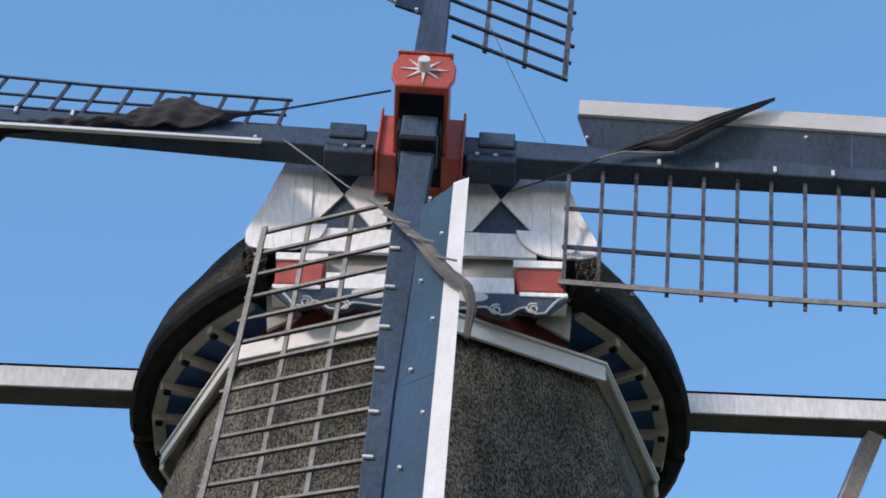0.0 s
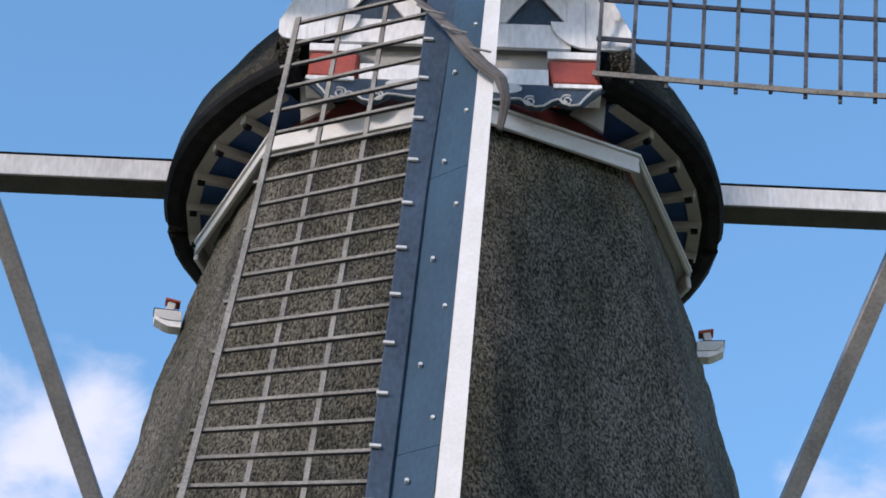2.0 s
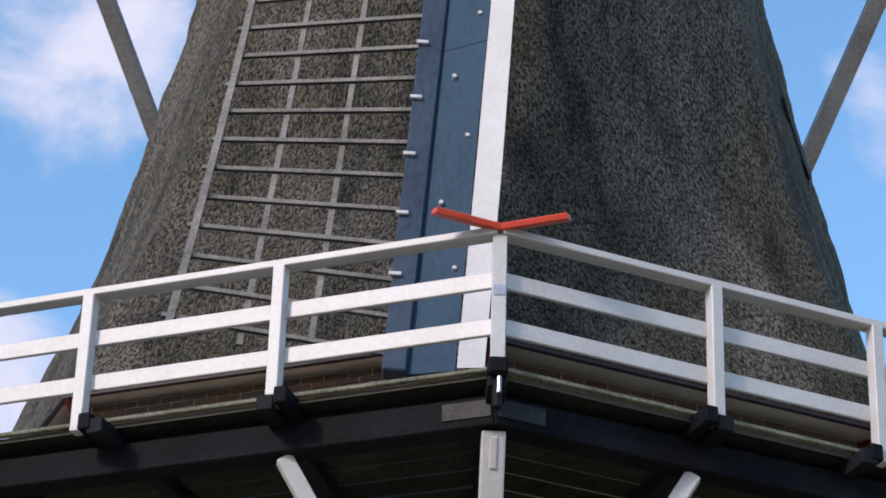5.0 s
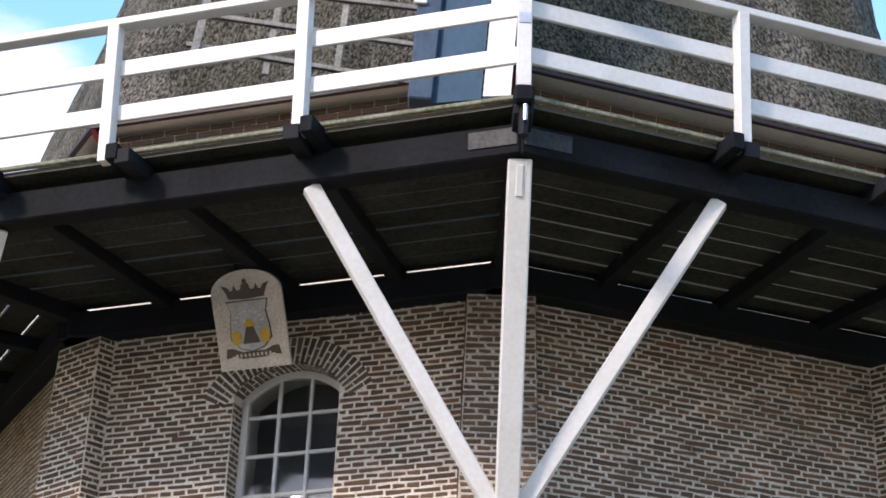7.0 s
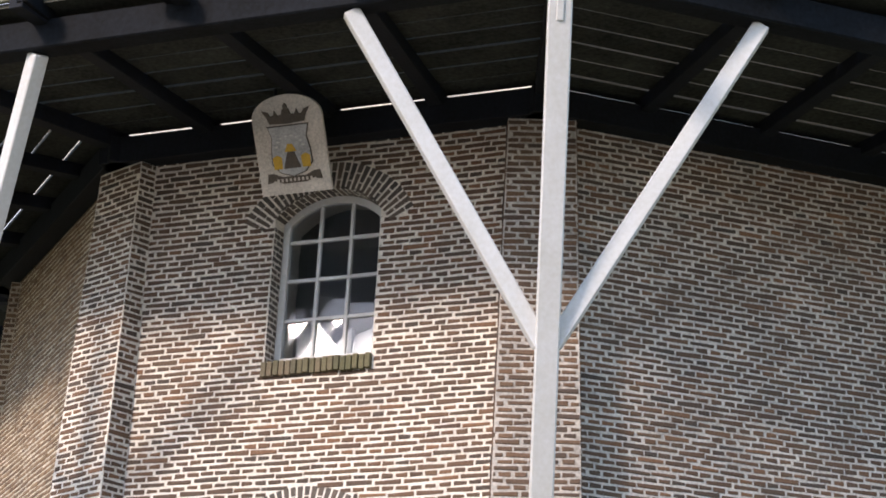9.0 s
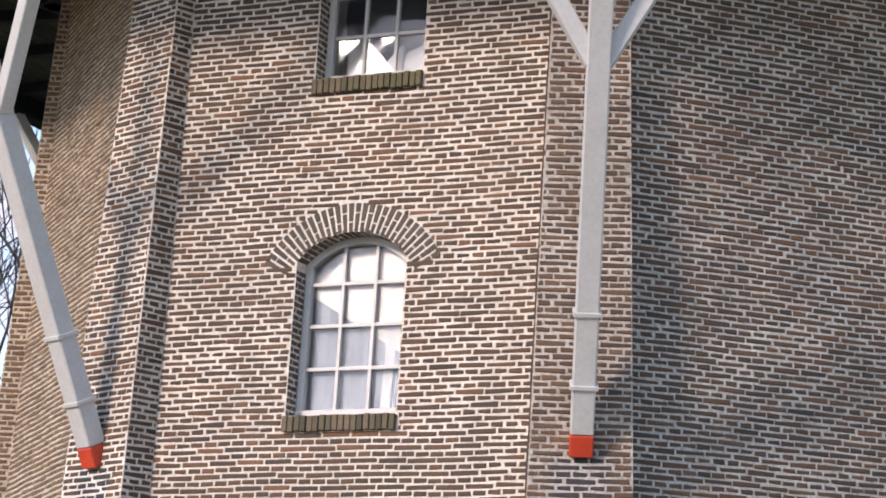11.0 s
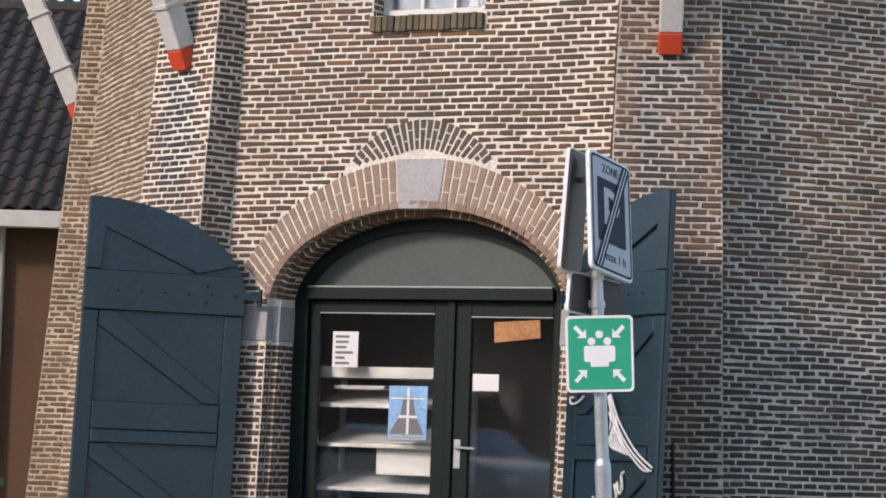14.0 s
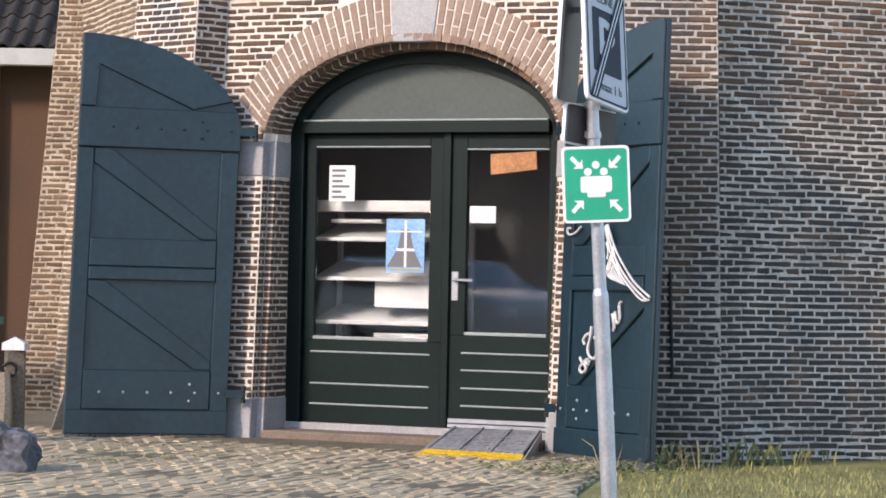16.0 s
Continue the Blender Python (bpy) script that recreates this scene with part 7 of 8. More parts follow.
for name, lo_k, hi_k, mat, n in (("rib_dots", 0.03, 0.74, RAMP_GREY, 9), ("edge_dots", 0.79, 0.97, YELLOW, 3)):
    heap = Heap()
    for i in range(20):
        for j in range(n):
            c = rp(0.06 + 0.88 * (i + 0.5 * (j % 2)) / 20.5, lo_k + (hi_k - lo_k) * j / (n - 1))
            turn = 1 if (i + j) % 2 else -1
            ax_ = (sd(FD) + nd(FD) * turn).normalized()
            heap.block(c, ax_, UP, (nd(FD) - sd(FD) * turn).normalized(), -0.022, 0.022, 0.0, 0.006, -0.006, 0.006, 0.002)
    heap.make(name, mat, ramp)
for x in (0.0, 0.333, 0.667, 1.0):
    one_bar("rib", RAMP_GREY, ramp, rp(x * 0.98 + 0.01, 0.0) + UP * 0.004, rp(x * 0.92 + 0.04, 0.76) + UP * 0.004, 0.018, 0.014, sd(FD), 0.002)
for x in (0.0, 1.0):
    bm = bmesh.new()
    slab(bm, [rp(x, 0), rp(x, 1.0), rp(x, 1.0) * 1.0 - UP * 0.012, Vector((rp(x, 0).x, rp(x, 0).y, 0.0))], sd(FD) * 0.012)
    part("side", bm, RAMP_GREY, ramp)

# paving of small clinkers
pav = tagged(_placed("pavement", "", "", (-2.5, -7, 0), "", ""), "worn sandy-brown clinker paving before the mill door", "paving", kind="structure")
CLINKER = brick_material("sandy_clinker", [(0.42, 0.31, 0.19), (0.50, 0.39, 0.25), (0.34, 0.25, 0.16), (0.54, 0.43, 0.29)], (0.42, 0.34, 0.20), 0.8)
SAND = material("joint_sand", (0.13, 0.11, 0.07), 0.95, vary=0.35, scale=3, fine=40)
bm = bmesh.new()
slab(bm, [Vector(p) for p in ((-12, -11.0, -0.018), (-0.9, -11.0, -0.018), (-0.35, -6.2, -0.018), (-0.7, -4.6, -0.018), (-4.4, -1.0, -0.018), (-12, -1.0, -0.018))], UP * 0.026)
part("sand_bed", bm, SAND, pav)

# unseen pale street, added to throw sunlight up under the stage
bm = bmesh.new()
slab(bm, [Vector(p) for p in ((-60, -60, -0.018), (60, -60, -0.018), (60, -11.02, -0.018), (-60, -11.02, -0.018))], UP * 0.022)
tagged(part("road", bm, brick_material("bounce_clinker", [(0.34, 0.27, 0.19), (0.42, 0.34, 0.24)], (0.32, 0.27, 0.19))), "unseen sandy clinker street, added to bounce light onto the mill", "road", kind="structure")

# boulder, bollard and fence by the west corner
boulder = thing("boulder", "dark grey rough stone block on the paving", "stone", (-4.05, -7.75, 0))
bm = bmesh.new()
bmesh.ops.create_icosphere(bm, subdivisions=4, radius=1.0)
for v in bm.verts:
    c = v.co
    m = max(abs(c.x), abs(c.y), abs(c.z))
    p = c.lerp(c / m * 0.82, 0.88)
    p = Vector((p.x * 0.24, p.y * 0.2, p.z * 0.20 - 0.10 * max(0.0, p.x)))
    p += c * (0.05 if c.z > 0.2 else 0.015) * noise.noise(c * 2.1) + c * (0.035 if c.z > 0.2 else 0.008) * noise.noise(c * 7.0)
    v.co = p + Vector((-4.06, -7.75, 0.12))
part("stone", bm, material("dark_basalt", (0.11, 0.11, 0.125), 0.85, vary=0.5, scale=5, fine=30, bump=0.5, dark=(0.03, 0.03, 0.035)), boulder)
bollard = thing("bollard", "weathered oak bollard with a white cap and iron ring", "bollard", (-4.72, -4.9, 0))
bb = Vector((-4.53, -5.04, 0))
one_bar("shaft", material("old_oak", (0.13, 0.105, 0.075), 0.9, vary=0.4, scale=4), bollard, bb, bb + UP * 0.66, 0.14, 0.14, (1, 0.3, 0), 0.012)
bm = bmesh.new()
c8 = [bb + Vector((sx * 0.08, sy * 0.08, 0.655)) for sx, sy in ((-1, -1), (1, -1), (1, 1), (-1, 1))]
lo = [bm.verts.new(p) for p in c8]
mi = [bm.verts.new(p + UP * 0.05) for p in c8]
ap = bm.verts.new(bb + UP * 0.75)
for j in range(4):
    bm.faces.new((lo[j], lo[(j + 1) % 4], mi[(j + 1) % 4], mi[j]))
    bm.faces.new((mi[j], mi[(j + 1) % 4], ap))
bm.faces.new(list(reversed(lo)))
part("cap", bm, OLD_WHITE, bollard, "white painted cap")
bm = bmesh.new()
tube(bm, [bb + Vector((-0.02 + 0.05 * math.cos(t), -0.085, 0.52 + 0.05 * math.sin(t))) for t in (2 * math.pi * k / 12 for k in range(13))], 0.012, 6)
part("ring", bm, IRON, bollard)
bm = bmesh.new()
tube(bm, [bb + Vector((-0.07, -0.12, -0.01)), bb + Vector((-0.05, -0.12, 0.28)), bb + Vector((-0.06, -0.11, 0.5))], 0.075, 9, 0.05)
part("strut", bm, material("bleached_wood", (0.27, 0.22, 0.16), 0.9, vary=0.3), bollard)
FENCE = material("dark_green_fence_paint", (0.012, 0.05, 0.045), 0.5, vary=0.25)
fence = thing("picket_fence", "dark green wooden picket fence behind the bollard", "fence", (-7, -1.2, 0))
for k in range(22):
    x = -8.6 + k * 0.145
    bm = bmesh.new()
    slab(bm, [Vector((x + a, -1.2, z)) for a, z in ((-0.045, 0.03), (0.045, 0.03), (0.045, 0.93), (0.0, 1.0), (-0.045, 0.93))], (0, 0.022, 0), 0.003)
    part("picket", bm, FENCE, fence)
for z in (0.3, 0.78):
    one_bar("rail", FENCE, fence, (-8.7, -1.16, z), (-5.4, -1.16, z), 0.04, 0.07, (0, 1, 0))
# sloping stone at the foot of the west pilaster
skirt = thing("corner_guard", "grey sloping guard stone at the pilaster foot", "guard stone", at(-90, pil_r(0), 0.1, 0))
bm = bmesh.new()
slab(bm, [at(-52, 5.55, -0.13, 0.0), at(-52, 5.75, 0.16, 0.0), at(-52, 5.42, 0.17, 0.95), at(-52, 5.42, 0.09, 0.95)], nd(-52) * 0.10, 0.01)
part("stone", bm, material("weathered_guard_stone", (0.20, 0.19, 0.17), 0.9, vary=0.35, scale=4, fine=40, bump=0.4), skirt)

# ---------------- house beside the mill ----------------
house = thing("house", "low brown brick house with a dark pantile roof", "house", (-12, 7.6, 0))
bm = bmesh.new()
six(bm, [Vector(p) for p in ((-20, 7.6, -0.1), (-4, 7.6, -0.1), (-4, 15, -0.1), (-20, 15, -0.1), (-20, 7.6, 3.75), (-4, 7.6, 3.75), (-4, 15, 3.75), (-20, 15, 3.75))])
part("wall", bm, HOUSE_BRICK, house)
EAVE, RIDGE = (7.15, 3.80), (11.3, 6.85)
bm = bmesh.new()
slab(bm, [Vector((x, y, z)) for x, y, z in ((-20.3, *EAVE), (-3.7, *EAVE), (-3.7, *RIDGE), (-20.3, *RIDGE))], (0, 0.05, -0.06))
roof = part("roof", bm, material("roof_underlay", (0.03, 0.03, 0.03), 0.9), house)
bm = bmesh.new()
slab(bm, [Vector((x, y, z)) for x, y, z in ((-20.3, 15.45, 3.8), (-3.7, 15.45, 3.8), (-3.7, *RIDGE), (-20.3, *RIDGE))], (0, -0.05, -0.06))
part("roof", bm, TAR, house)
for x in (-20, -4.02):
    bm = bmesh.new()
    slab(bm, [Vector((x, 7.6, 3.75)), Vector((x, 15, 3.75)), Vector((x, 11.3, 6.75))], (0.02, 0, 0))
    part("gable", bm, HOUSE_BRICK, house)
PANTILE = material("dark_pantile", (0.036, 0.031, 0.026), 0.85, vary=0.35, scale=3, fine=40, bump=0.3, spread=0.35)
GUTTER = material("pale_gutter", (0.50, 0.50, 0.48), 0.5, vary=0.1)
bm = bmesh.new()
slab(bm, [Vector((-20.3, 7.05, 3.60)), Vector((-3.7, 7.05, 3.60)), Vector((-3.7, 7.05, 3.80)), Vector((-20.3, 7.05, 3.80))], (0, 0.16, 0), 0.01)
part("gutter", bm, GUTTER, house, "pale boxed gutter")
bm = bmesh.new()
tube(bm, [Vector((-7.32, 7.5, 3.62)), Vector((-7.32, 7.5, 0.0))], 0.05, 10)
part("downpipe", bm, GUTTER, house, "pale grey downpipe")


def pantile_mesh():
    bm = bmesh.new()
    slope = (Vector((0, RIDGE[0] - EAVE[0], RIDGE[1] - EAVE[1]))).normalized()
    up = Vector((1, 0, 0)).cross(slope)
    rows = []
    for v in (0.0, 0.38):
        rows.append([Vector((x, 0, 0)) + slope * v + up * (0.032 * math.sin(x / 0.22 * 2 * math.pi) + 0.035 + (0.028 if v == 0 else 0.0)) for x in (0.235 * k / 8 for k in range(9))])
    top = [[bm.verts.new(p) for p in r] for r in rows]
    low = [bm.verts.new(p - up * 0.03) for p in rows[0]]
    for j in range(8):
        bm.faces.new((top[0][j], top[0][j + 1], top[1][j + 1], top[1][j]))
        bm.faces.new((low[j], low[j + 1], top[0][j + 1], top[0][j]))
    me = bpy.data.meshes.new("tile")
    bm.to_mesh(me)
    bm.free()
    me.materials.append(PANTILE)
    return me, slope


TILE, SLOPE = pantile_mesh()
for i in range(19):
    for j in range(16):
        if i * 16 + j >= 300:
            break
        ob = new("tile", TILE)
        ob.matrix_basis = Matrix.Translation(Vector((-9.2 + 0.22 * i, EAVE[0], EAVE[1])) + SLOPE * (0.335 * j) + UP * 0.0)
        hang(ob, roof)
bm = bmesh.new()
tube(bm, [Vector((-20.3, *RIDGE)), Vector((-3.7, *RIDGE))], 0.13, 10)
part("ridge", bm, PANTILE, house)


# ---------------- bare tree behind the house ----------------
def bare_tree(name, foot, height, seed, label):
    rr = random.Random(seed)
    t = thing(name, label, "tree", foot, "bare trees")
    bark = bpy.data.materials.get("dark_bark") or material("dark_bark", (0.045, 0.038, 0.034), 0.95, vary=0.4, scale=5, fine=30, bump=0.5)
    wood, twigs = bmesh.new(), bmesh.new()

    def grow(p, d, length, r, depth):
        pts, q = [p], p
        seg = 4
        for _ in range(seg):
            d = (d + Vector((rr.uniform(-1, 1), rr.uniform(-1, 1), rr.uniform(-0.5, 0.8))) * 0.13).normalized()
            q = q + d * length / seg
            pts.append(q)
        tube(wood if depth < 3 else twigs, pts, r, 7 if depth < 2 else 5 if depth < 4 else 3, r * 0.6)
        if depth >= 6 or r < 0.004:
            return
        for k in range(3 if depth < 5 else 2):
            a = rr.uniform(0, 2 * math.pi)
            side = d.cross(Vector((math.cos(a), math.sin(a), 0.3))).normalized()
            nd_ = (d * rr.uniform(0.65, 1.0) + side * rr.uniform(0.3, 0.62) + UP * 0.12).normalized()
            grow(pts[-1 if k == 0 else rr.choice((2, 3, 4))], nd_, length * rr.uniform(0.6, 0.82), r * rr.uniform(0.5, 0.66), depth + 1)
    grow(Vector(foot), Vector((0.02, 0, 1)), height * 0.33, height * 0.0115, 0)
    part("trunk", wood, bark, t, smooth=True)
    tagged(part("twig_spray", twigs, bark, t), kind="stuff")


bare_tree("tree", (-8.6, 20.0, -0.05), 15.0, 4, "bare winter tree with dark trunk and fine twigs")
bare_tree("tree", (-10.4, 24.0, -0.05), 16.0, 11, "tall bare winter tree beyond the house roof")

# ---------------- across the street, behind the viewer ----------------
car = thing("parked_car", "silver-grey parked estate car across the paving", "car", (-16.1, -17.7, 0))
CAR = material("silver_car_paint", (0.60, 0.60, 0.61), 0.25, metal=0.2, vary=0.1, bump=0, coat=1.0)
CARM = Matrix.Translation((-16.1, -17.7, 0)) @ Matrix.Rotation(radians(184), 4, "Z")
prof = [(-2.15, 0.35), (-2.2, 0.75), (-2.05, 0.95), (-0.95, 1.02), (-0.35, 1.45), (1.5, 1.48), (2.05, 1.05), (2.15, 0.7), (2.1, 0.35)]
bm = bmesh.new()
slab(bm, [CARM @ Vector((x, -0.85, z)) for x, z in prof], (CARM.to_3x3() @ Vector((0, 1.7, 0))), 0.07)
part("body", bm, CAR, car)
for sgn in (-1, 1):
    bm = bmesh.new()
    slab(bm, [CARM @ Vector((x, sgn * 0.856, z)) for x, z in ((-0.75, 1.02), (-0.3, 1.38), (1.4, 1.40), (1.8, 1.05))], CARM.to_3x3() @ Vector((0, sgn * 0.006, 0)))
    part("side_window", bm, IRON, car)
bm = bmesh.new()
slab(bm, [CARM @ Vector((x, y, z)) for x, y, z in ((-0.98, -0.7, 1.06), (-0.98, 0.7, 1.06), (-0.45, 0.62, 1.42), (-0.45, -0.62, 1.42))], CARM.to_3x3() @ Vector((-0.012, 0, 0.02)))
part("windscreen", bm, material("pale_windscreen", (0.35, 0.38, 0.42), 0.08, vary=0.05, bump=0), car)
TYRE = material("tyre_rubber", (0.02, 0.02, 0.02), 0.8)
for x in (-1.35, 1.35):
    for sgn in (-1, 1):
        bm = bmesh.new()
        c = CARM @ Vector((x, sgn * 0.70, 0.31))
        tube(bm, [c, c + CARM.to_3x3() @ Vector((0, sgn * 0.2, 0))], 0.31, 24)
        wheel = part("wheel", bm, TYRE, car)
        bm = bmesh.new()
        tube(bm, [c + CARM.to_3x3() @ Vector((0, sgn * 0.2, 0)), c + CARM.to_3x3() @ Vector((0, sgn * 0.21, 0))], 0.2, 18)
        part("rim", bm, GALV, wheel)
for x, w, z in ((-2.16, 0.3, 0.72),):
    for sgn in (-1, 1):
        one_bar("headlight", SIGN_WHITE, car, CARM @ Vector((x, sgn * 0.45, z)), CARM @ Vector((x, sgn * 0.75, z)), 0.14, 0.06, UP)
for k, (x, y, w, h, c) in enumerate(((-36, -33, 26, 7.5, (0.16, 0.09, 0.06)), (-12, -40, 12, 6.5, (0.42, 0.36, 0.30)), (4, -42, 13, 8.0, (0.24, 0.13, 0.09)))):
    hs = thing("house", "plain brick house across the street in shade", "house", (x, y, 0), "houses across the street")
    hw = brick_material("street_brick", [c, tuple(v * 1.25 for v in c)], tuple(v * 0.8 for v in c))
    bm = bmesh.new()
    six(bm, [Vector(p) for p in ((x - w / 2, y - 8, -0.1), (x + w / 2, y - 8, -0.1), (x + w / 2, y, -0.1), (x - w / 2, y, -0.1), (x - w / 2, y - 8, h), (x + w / 2, y - 8, h), (x + w / 2, y, h), (x - w / 2, y, h))])
    part("wall", bm, hw, hs)
    bm = bmesh.new()
    slab(bm, [Vector((x - w / 2 - 0.2, yy, zz)) for yy, zz in ((y + 0.4, h - 0.1), (y - 4, h + 3.4), (y - 8.4, h - 0.1))], (w + 0.4, 0, 0))
    part("roof", bm, PANTILE, hs)

# ---------------- bricks: courses, arches, sills ----------------
def edge_u(z):
    """Half of the plain wall between two pilasters."""
    return rc(z) * math.sin(math.pi / 8) - pil_w(z) / 2 / math.cos(math.pi / 8) * 0.96


PICKS = {DOOR_F: lambda u, z: 3.55 < z < 4.28 and -1.2 < u < 1.2, SHADE_F: lambda u, z: 0.25 < z < 1.6 and -1.5 < u < 0.9}
for th in (DOOR_F, SHADE_F, WEST_F):
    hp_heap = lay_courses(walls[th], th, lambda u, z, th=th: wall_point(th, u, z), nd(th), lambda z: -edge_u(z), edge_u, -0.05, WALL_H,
                          door_holes if th == DOOR_F else (lambda z: []), int(th * 10) + 1000, PICKS.get(th, lambda u, z: False), shapes=LOW_DARK_SET if th == SHADE_F else None)
    hp_heap.make("wall_bricks", LOW_DARK_BRICK if th == SHADE_F else OCHRE_BRICK if th == WEST_F else BRICK, walls[th])
for th in (-90, -45, 0, 45):
    h = lay_courses(pilasters[th], th, lambda u, z, th=th: at(th, pil_r(z, th), u, z), nd(th), lambda z: -pil_w(z) / 2 + 0.004, lambda z: pil_w(z) / 2 - 0.004,
                    -0.05, WALL_H, lambda z: [], th + 500, (lambda u, z: z < 3.4) if th in (0, -45) else (lambda u, z: False), shapes=CORNER_SET if th == 0 else STAINED_SET)
    h.make("pilaster_bricks", STAINED_BRICK if th == -45 else CORNER_BRICK if th == 0 else OCHRE_BRICK if th == -90 else BRICK, pilasters[th])
    # the flanks of the pilaster
    for s in (-1, 1):
        side = th + 90 * s
        depth = lambda z, th=th: pil_r(z, th) - rc(z) + TAN8 * pil_w(z) / 2
        h = lay_courses(pilasters[th], side, lambda u, z, s=s, th=th: nd(th) * (pil_r(z, th) + (u * -s)) + sd(th) * (s * pil_w(z) / 2) + UP * z, sd(th) * s,
                        (lambda z: 0.0) if s > 0 else (lambda z, d=depth: -d(z)), (lambda z, d=depth: d(z)) if s > 0 else (lambda z: 0.0), -0.05, WALL_H, lambda z: [], th + 900 + s)
        h.make("flank_bricks", OCHRE_BRICK if th == -90 else BRICK, pilasters[th])


def voussoir(parent, mat, u0, cz, a0, a1, ri, ro, o=0.006, gap=0.0075):
    """One wedge of an arch, between the angles a0 and a1 from the crown."""
    g = gap / ri
    corners = [(ri, a0 + g), (ri, a1 - g), (ro, a1 - g * ri / ro), (ro, a0 + g * ri / ro)]
    pts = []
    for r, a in corners:
        u, z = u0 + r * math.sin(a), cz + r * math.cos(a)
        pts.append(at(DOOR_F, apo(z) - 0.05, u, z))
    bm = bmesh.new()
    slab(bm, pts, nd(DOOR_F) * (0.05 + o), 0.002)
    return part("brick", bm, mat, parent)


rnd = random.Random(21)
W4 = walls[DOOR_F]
# door arch: two rings of wedges on either side of the keystone
def fan_wedge(a0, a1, k0, k1, o):
    """One wedge of the door arch; k0 and k1: shares of the way from the inner to the outer curve."""
    g = 0.0042
    pts = []
    for a, k in ((a0 + g, k0), (a1 - g, k0), (a1 - g * 0.85, k1), (a0 + g * 0.85, k1)):
        r = fan_in(a) + (fan_out(a) - fan_in(a)) * k
        u, z = DOOR_U + r * math.sin(a), FAN_Z + r * math.cos(a)
        pts.append(at(DOOR_F, apo(z) - 0.05, u, z))
    bm = bmesh.new()
    slab(bm, pts, nd(DOOR_F) * (0.05 + o), 0.002)
    part("brick", bm, ARCH_BRICK, W4)


key_a = 0.092
nv = 22
for s in (-1, 1):
    for k in range(nv):
        a0, a1 = sorted(s * (key_a + (FAN_MAX - key_a) * (k + e) / nv) for e in (0, 1))
        split = 0.66 if k % 2 else 0.34
        fan_wedge(a0, a1, 0.0, split - 0.014, rnd.uniform(0.0005, 0.003))
        fan_wedge(a0, a1, split + 0.014, 1.0, rnd.uniform(0.0005, 0.003))
# keystone and the stone blocks of the jambs
key = [(DOOR_U - 0.165, SPRING + RISE * 0.985), (DOOR_U + 0.165, SPRING + RISE * 0.985), (DOOR_U + 0.20, DOOR_CZ + DOOR_RO - 0.005), (DOOR_U - 0.20, DOOR_CZ + DOOR_RO - 0.005)]
one_slab("keystone", STONE, W4, [at(DOOR_F, apo(z) - 0.1, u, z) for u, z in key], nd(DOOR_F) * 0.107, 0.006, "pale grey keystone")
for s in (-1, 1):
    for z0, z1 in ((-0.02, 0.295), (1.965, 2.225)):
        a, b = sorted((DOOR_U + s * (DOOR_HALF - 0.004), DOOR_U + s * 1.40))
        bm = bmesh.new()
        slab(bm, [at(DOOR_F, apo(z) - 0.40, u, z) for u, z in ((a, z0), (b, z0), (b, z1), (a, z1))], nd(DOOR_F) * 0.412, 0.006)
        part("jamb_stone", bm, STONE, W4, "blue-grey jamb stone")
# relieving arch
nr = 27
for k in range(nr):
    a0, a1 = [math.radians(-66 + 132 * x / nr) for x in (k, k + 1)]
    split = REL_RI + (0.15 if k % 2 else 0.075)
    am = (a0 + a1) / 2
    low = REL_RI
    while low < REL_RO and math.hypot(low * math.sin(am), REL_CZ + low * math.cos(am) - DOOR_CZ) < DOOR_RO + 0.035:
        low += 0.005
    for r0, r1 in ((REL_RI, split - 0.005), (split + 0.005, REL_RO)):
        r0 = max(r0, low)
        if r1 - r0 > 0.03:
            voussoir(W4, DARK_BRICK, DOOR_U, REL_CZ, a0, a1, r0, r1, rnd.uniform(0.0005, 0.003), 0.008)
# window arches and sills
for u, zs in WIN:
    nw = 30
    am = 1.10
    for k in range(nw):
        a0, a1 = -am + 2 * am * k / nw, -am + 2 * am * (k + 1) / nw
        split = WIN_ARC + (0.15 if k % 2 else 0.078)
        for r0, r1 in ((WIN_ARC, split - 0.005), (split + 0.005, WIN_RO)):
            voussoir(W4, DARK_BRICK, u, zs + WIN_CZ, a0, a1, r0, r1, rnd.uniform(0.0005, 0.003), 0.0092)
    ns = 18
    for k in range(ns):
        a, b = u - 0.465 + 0.93 * k / ns + 0.004, u - 0.465 + 0.93 * (k + 1) / ns - 0.004
        bm = bmesh.new()
        lift = rnd.uniform(-0.006, 0.004)
        slab(bm, [at(DOOR_F, apo(z) - 0.16, x, z) for x, z in ((a, zs - 0.125 + lift), (b, zs - 0.125 + lift), (b, zs - 0.005 + lift), (a, zs - 0.005 + lift))], nd(DOOR_F) * (0.20 + rnd.uniform(-0.006, 0.006)), 0.004)
        part("brick", bm, MOSSY_BRICK, W4)
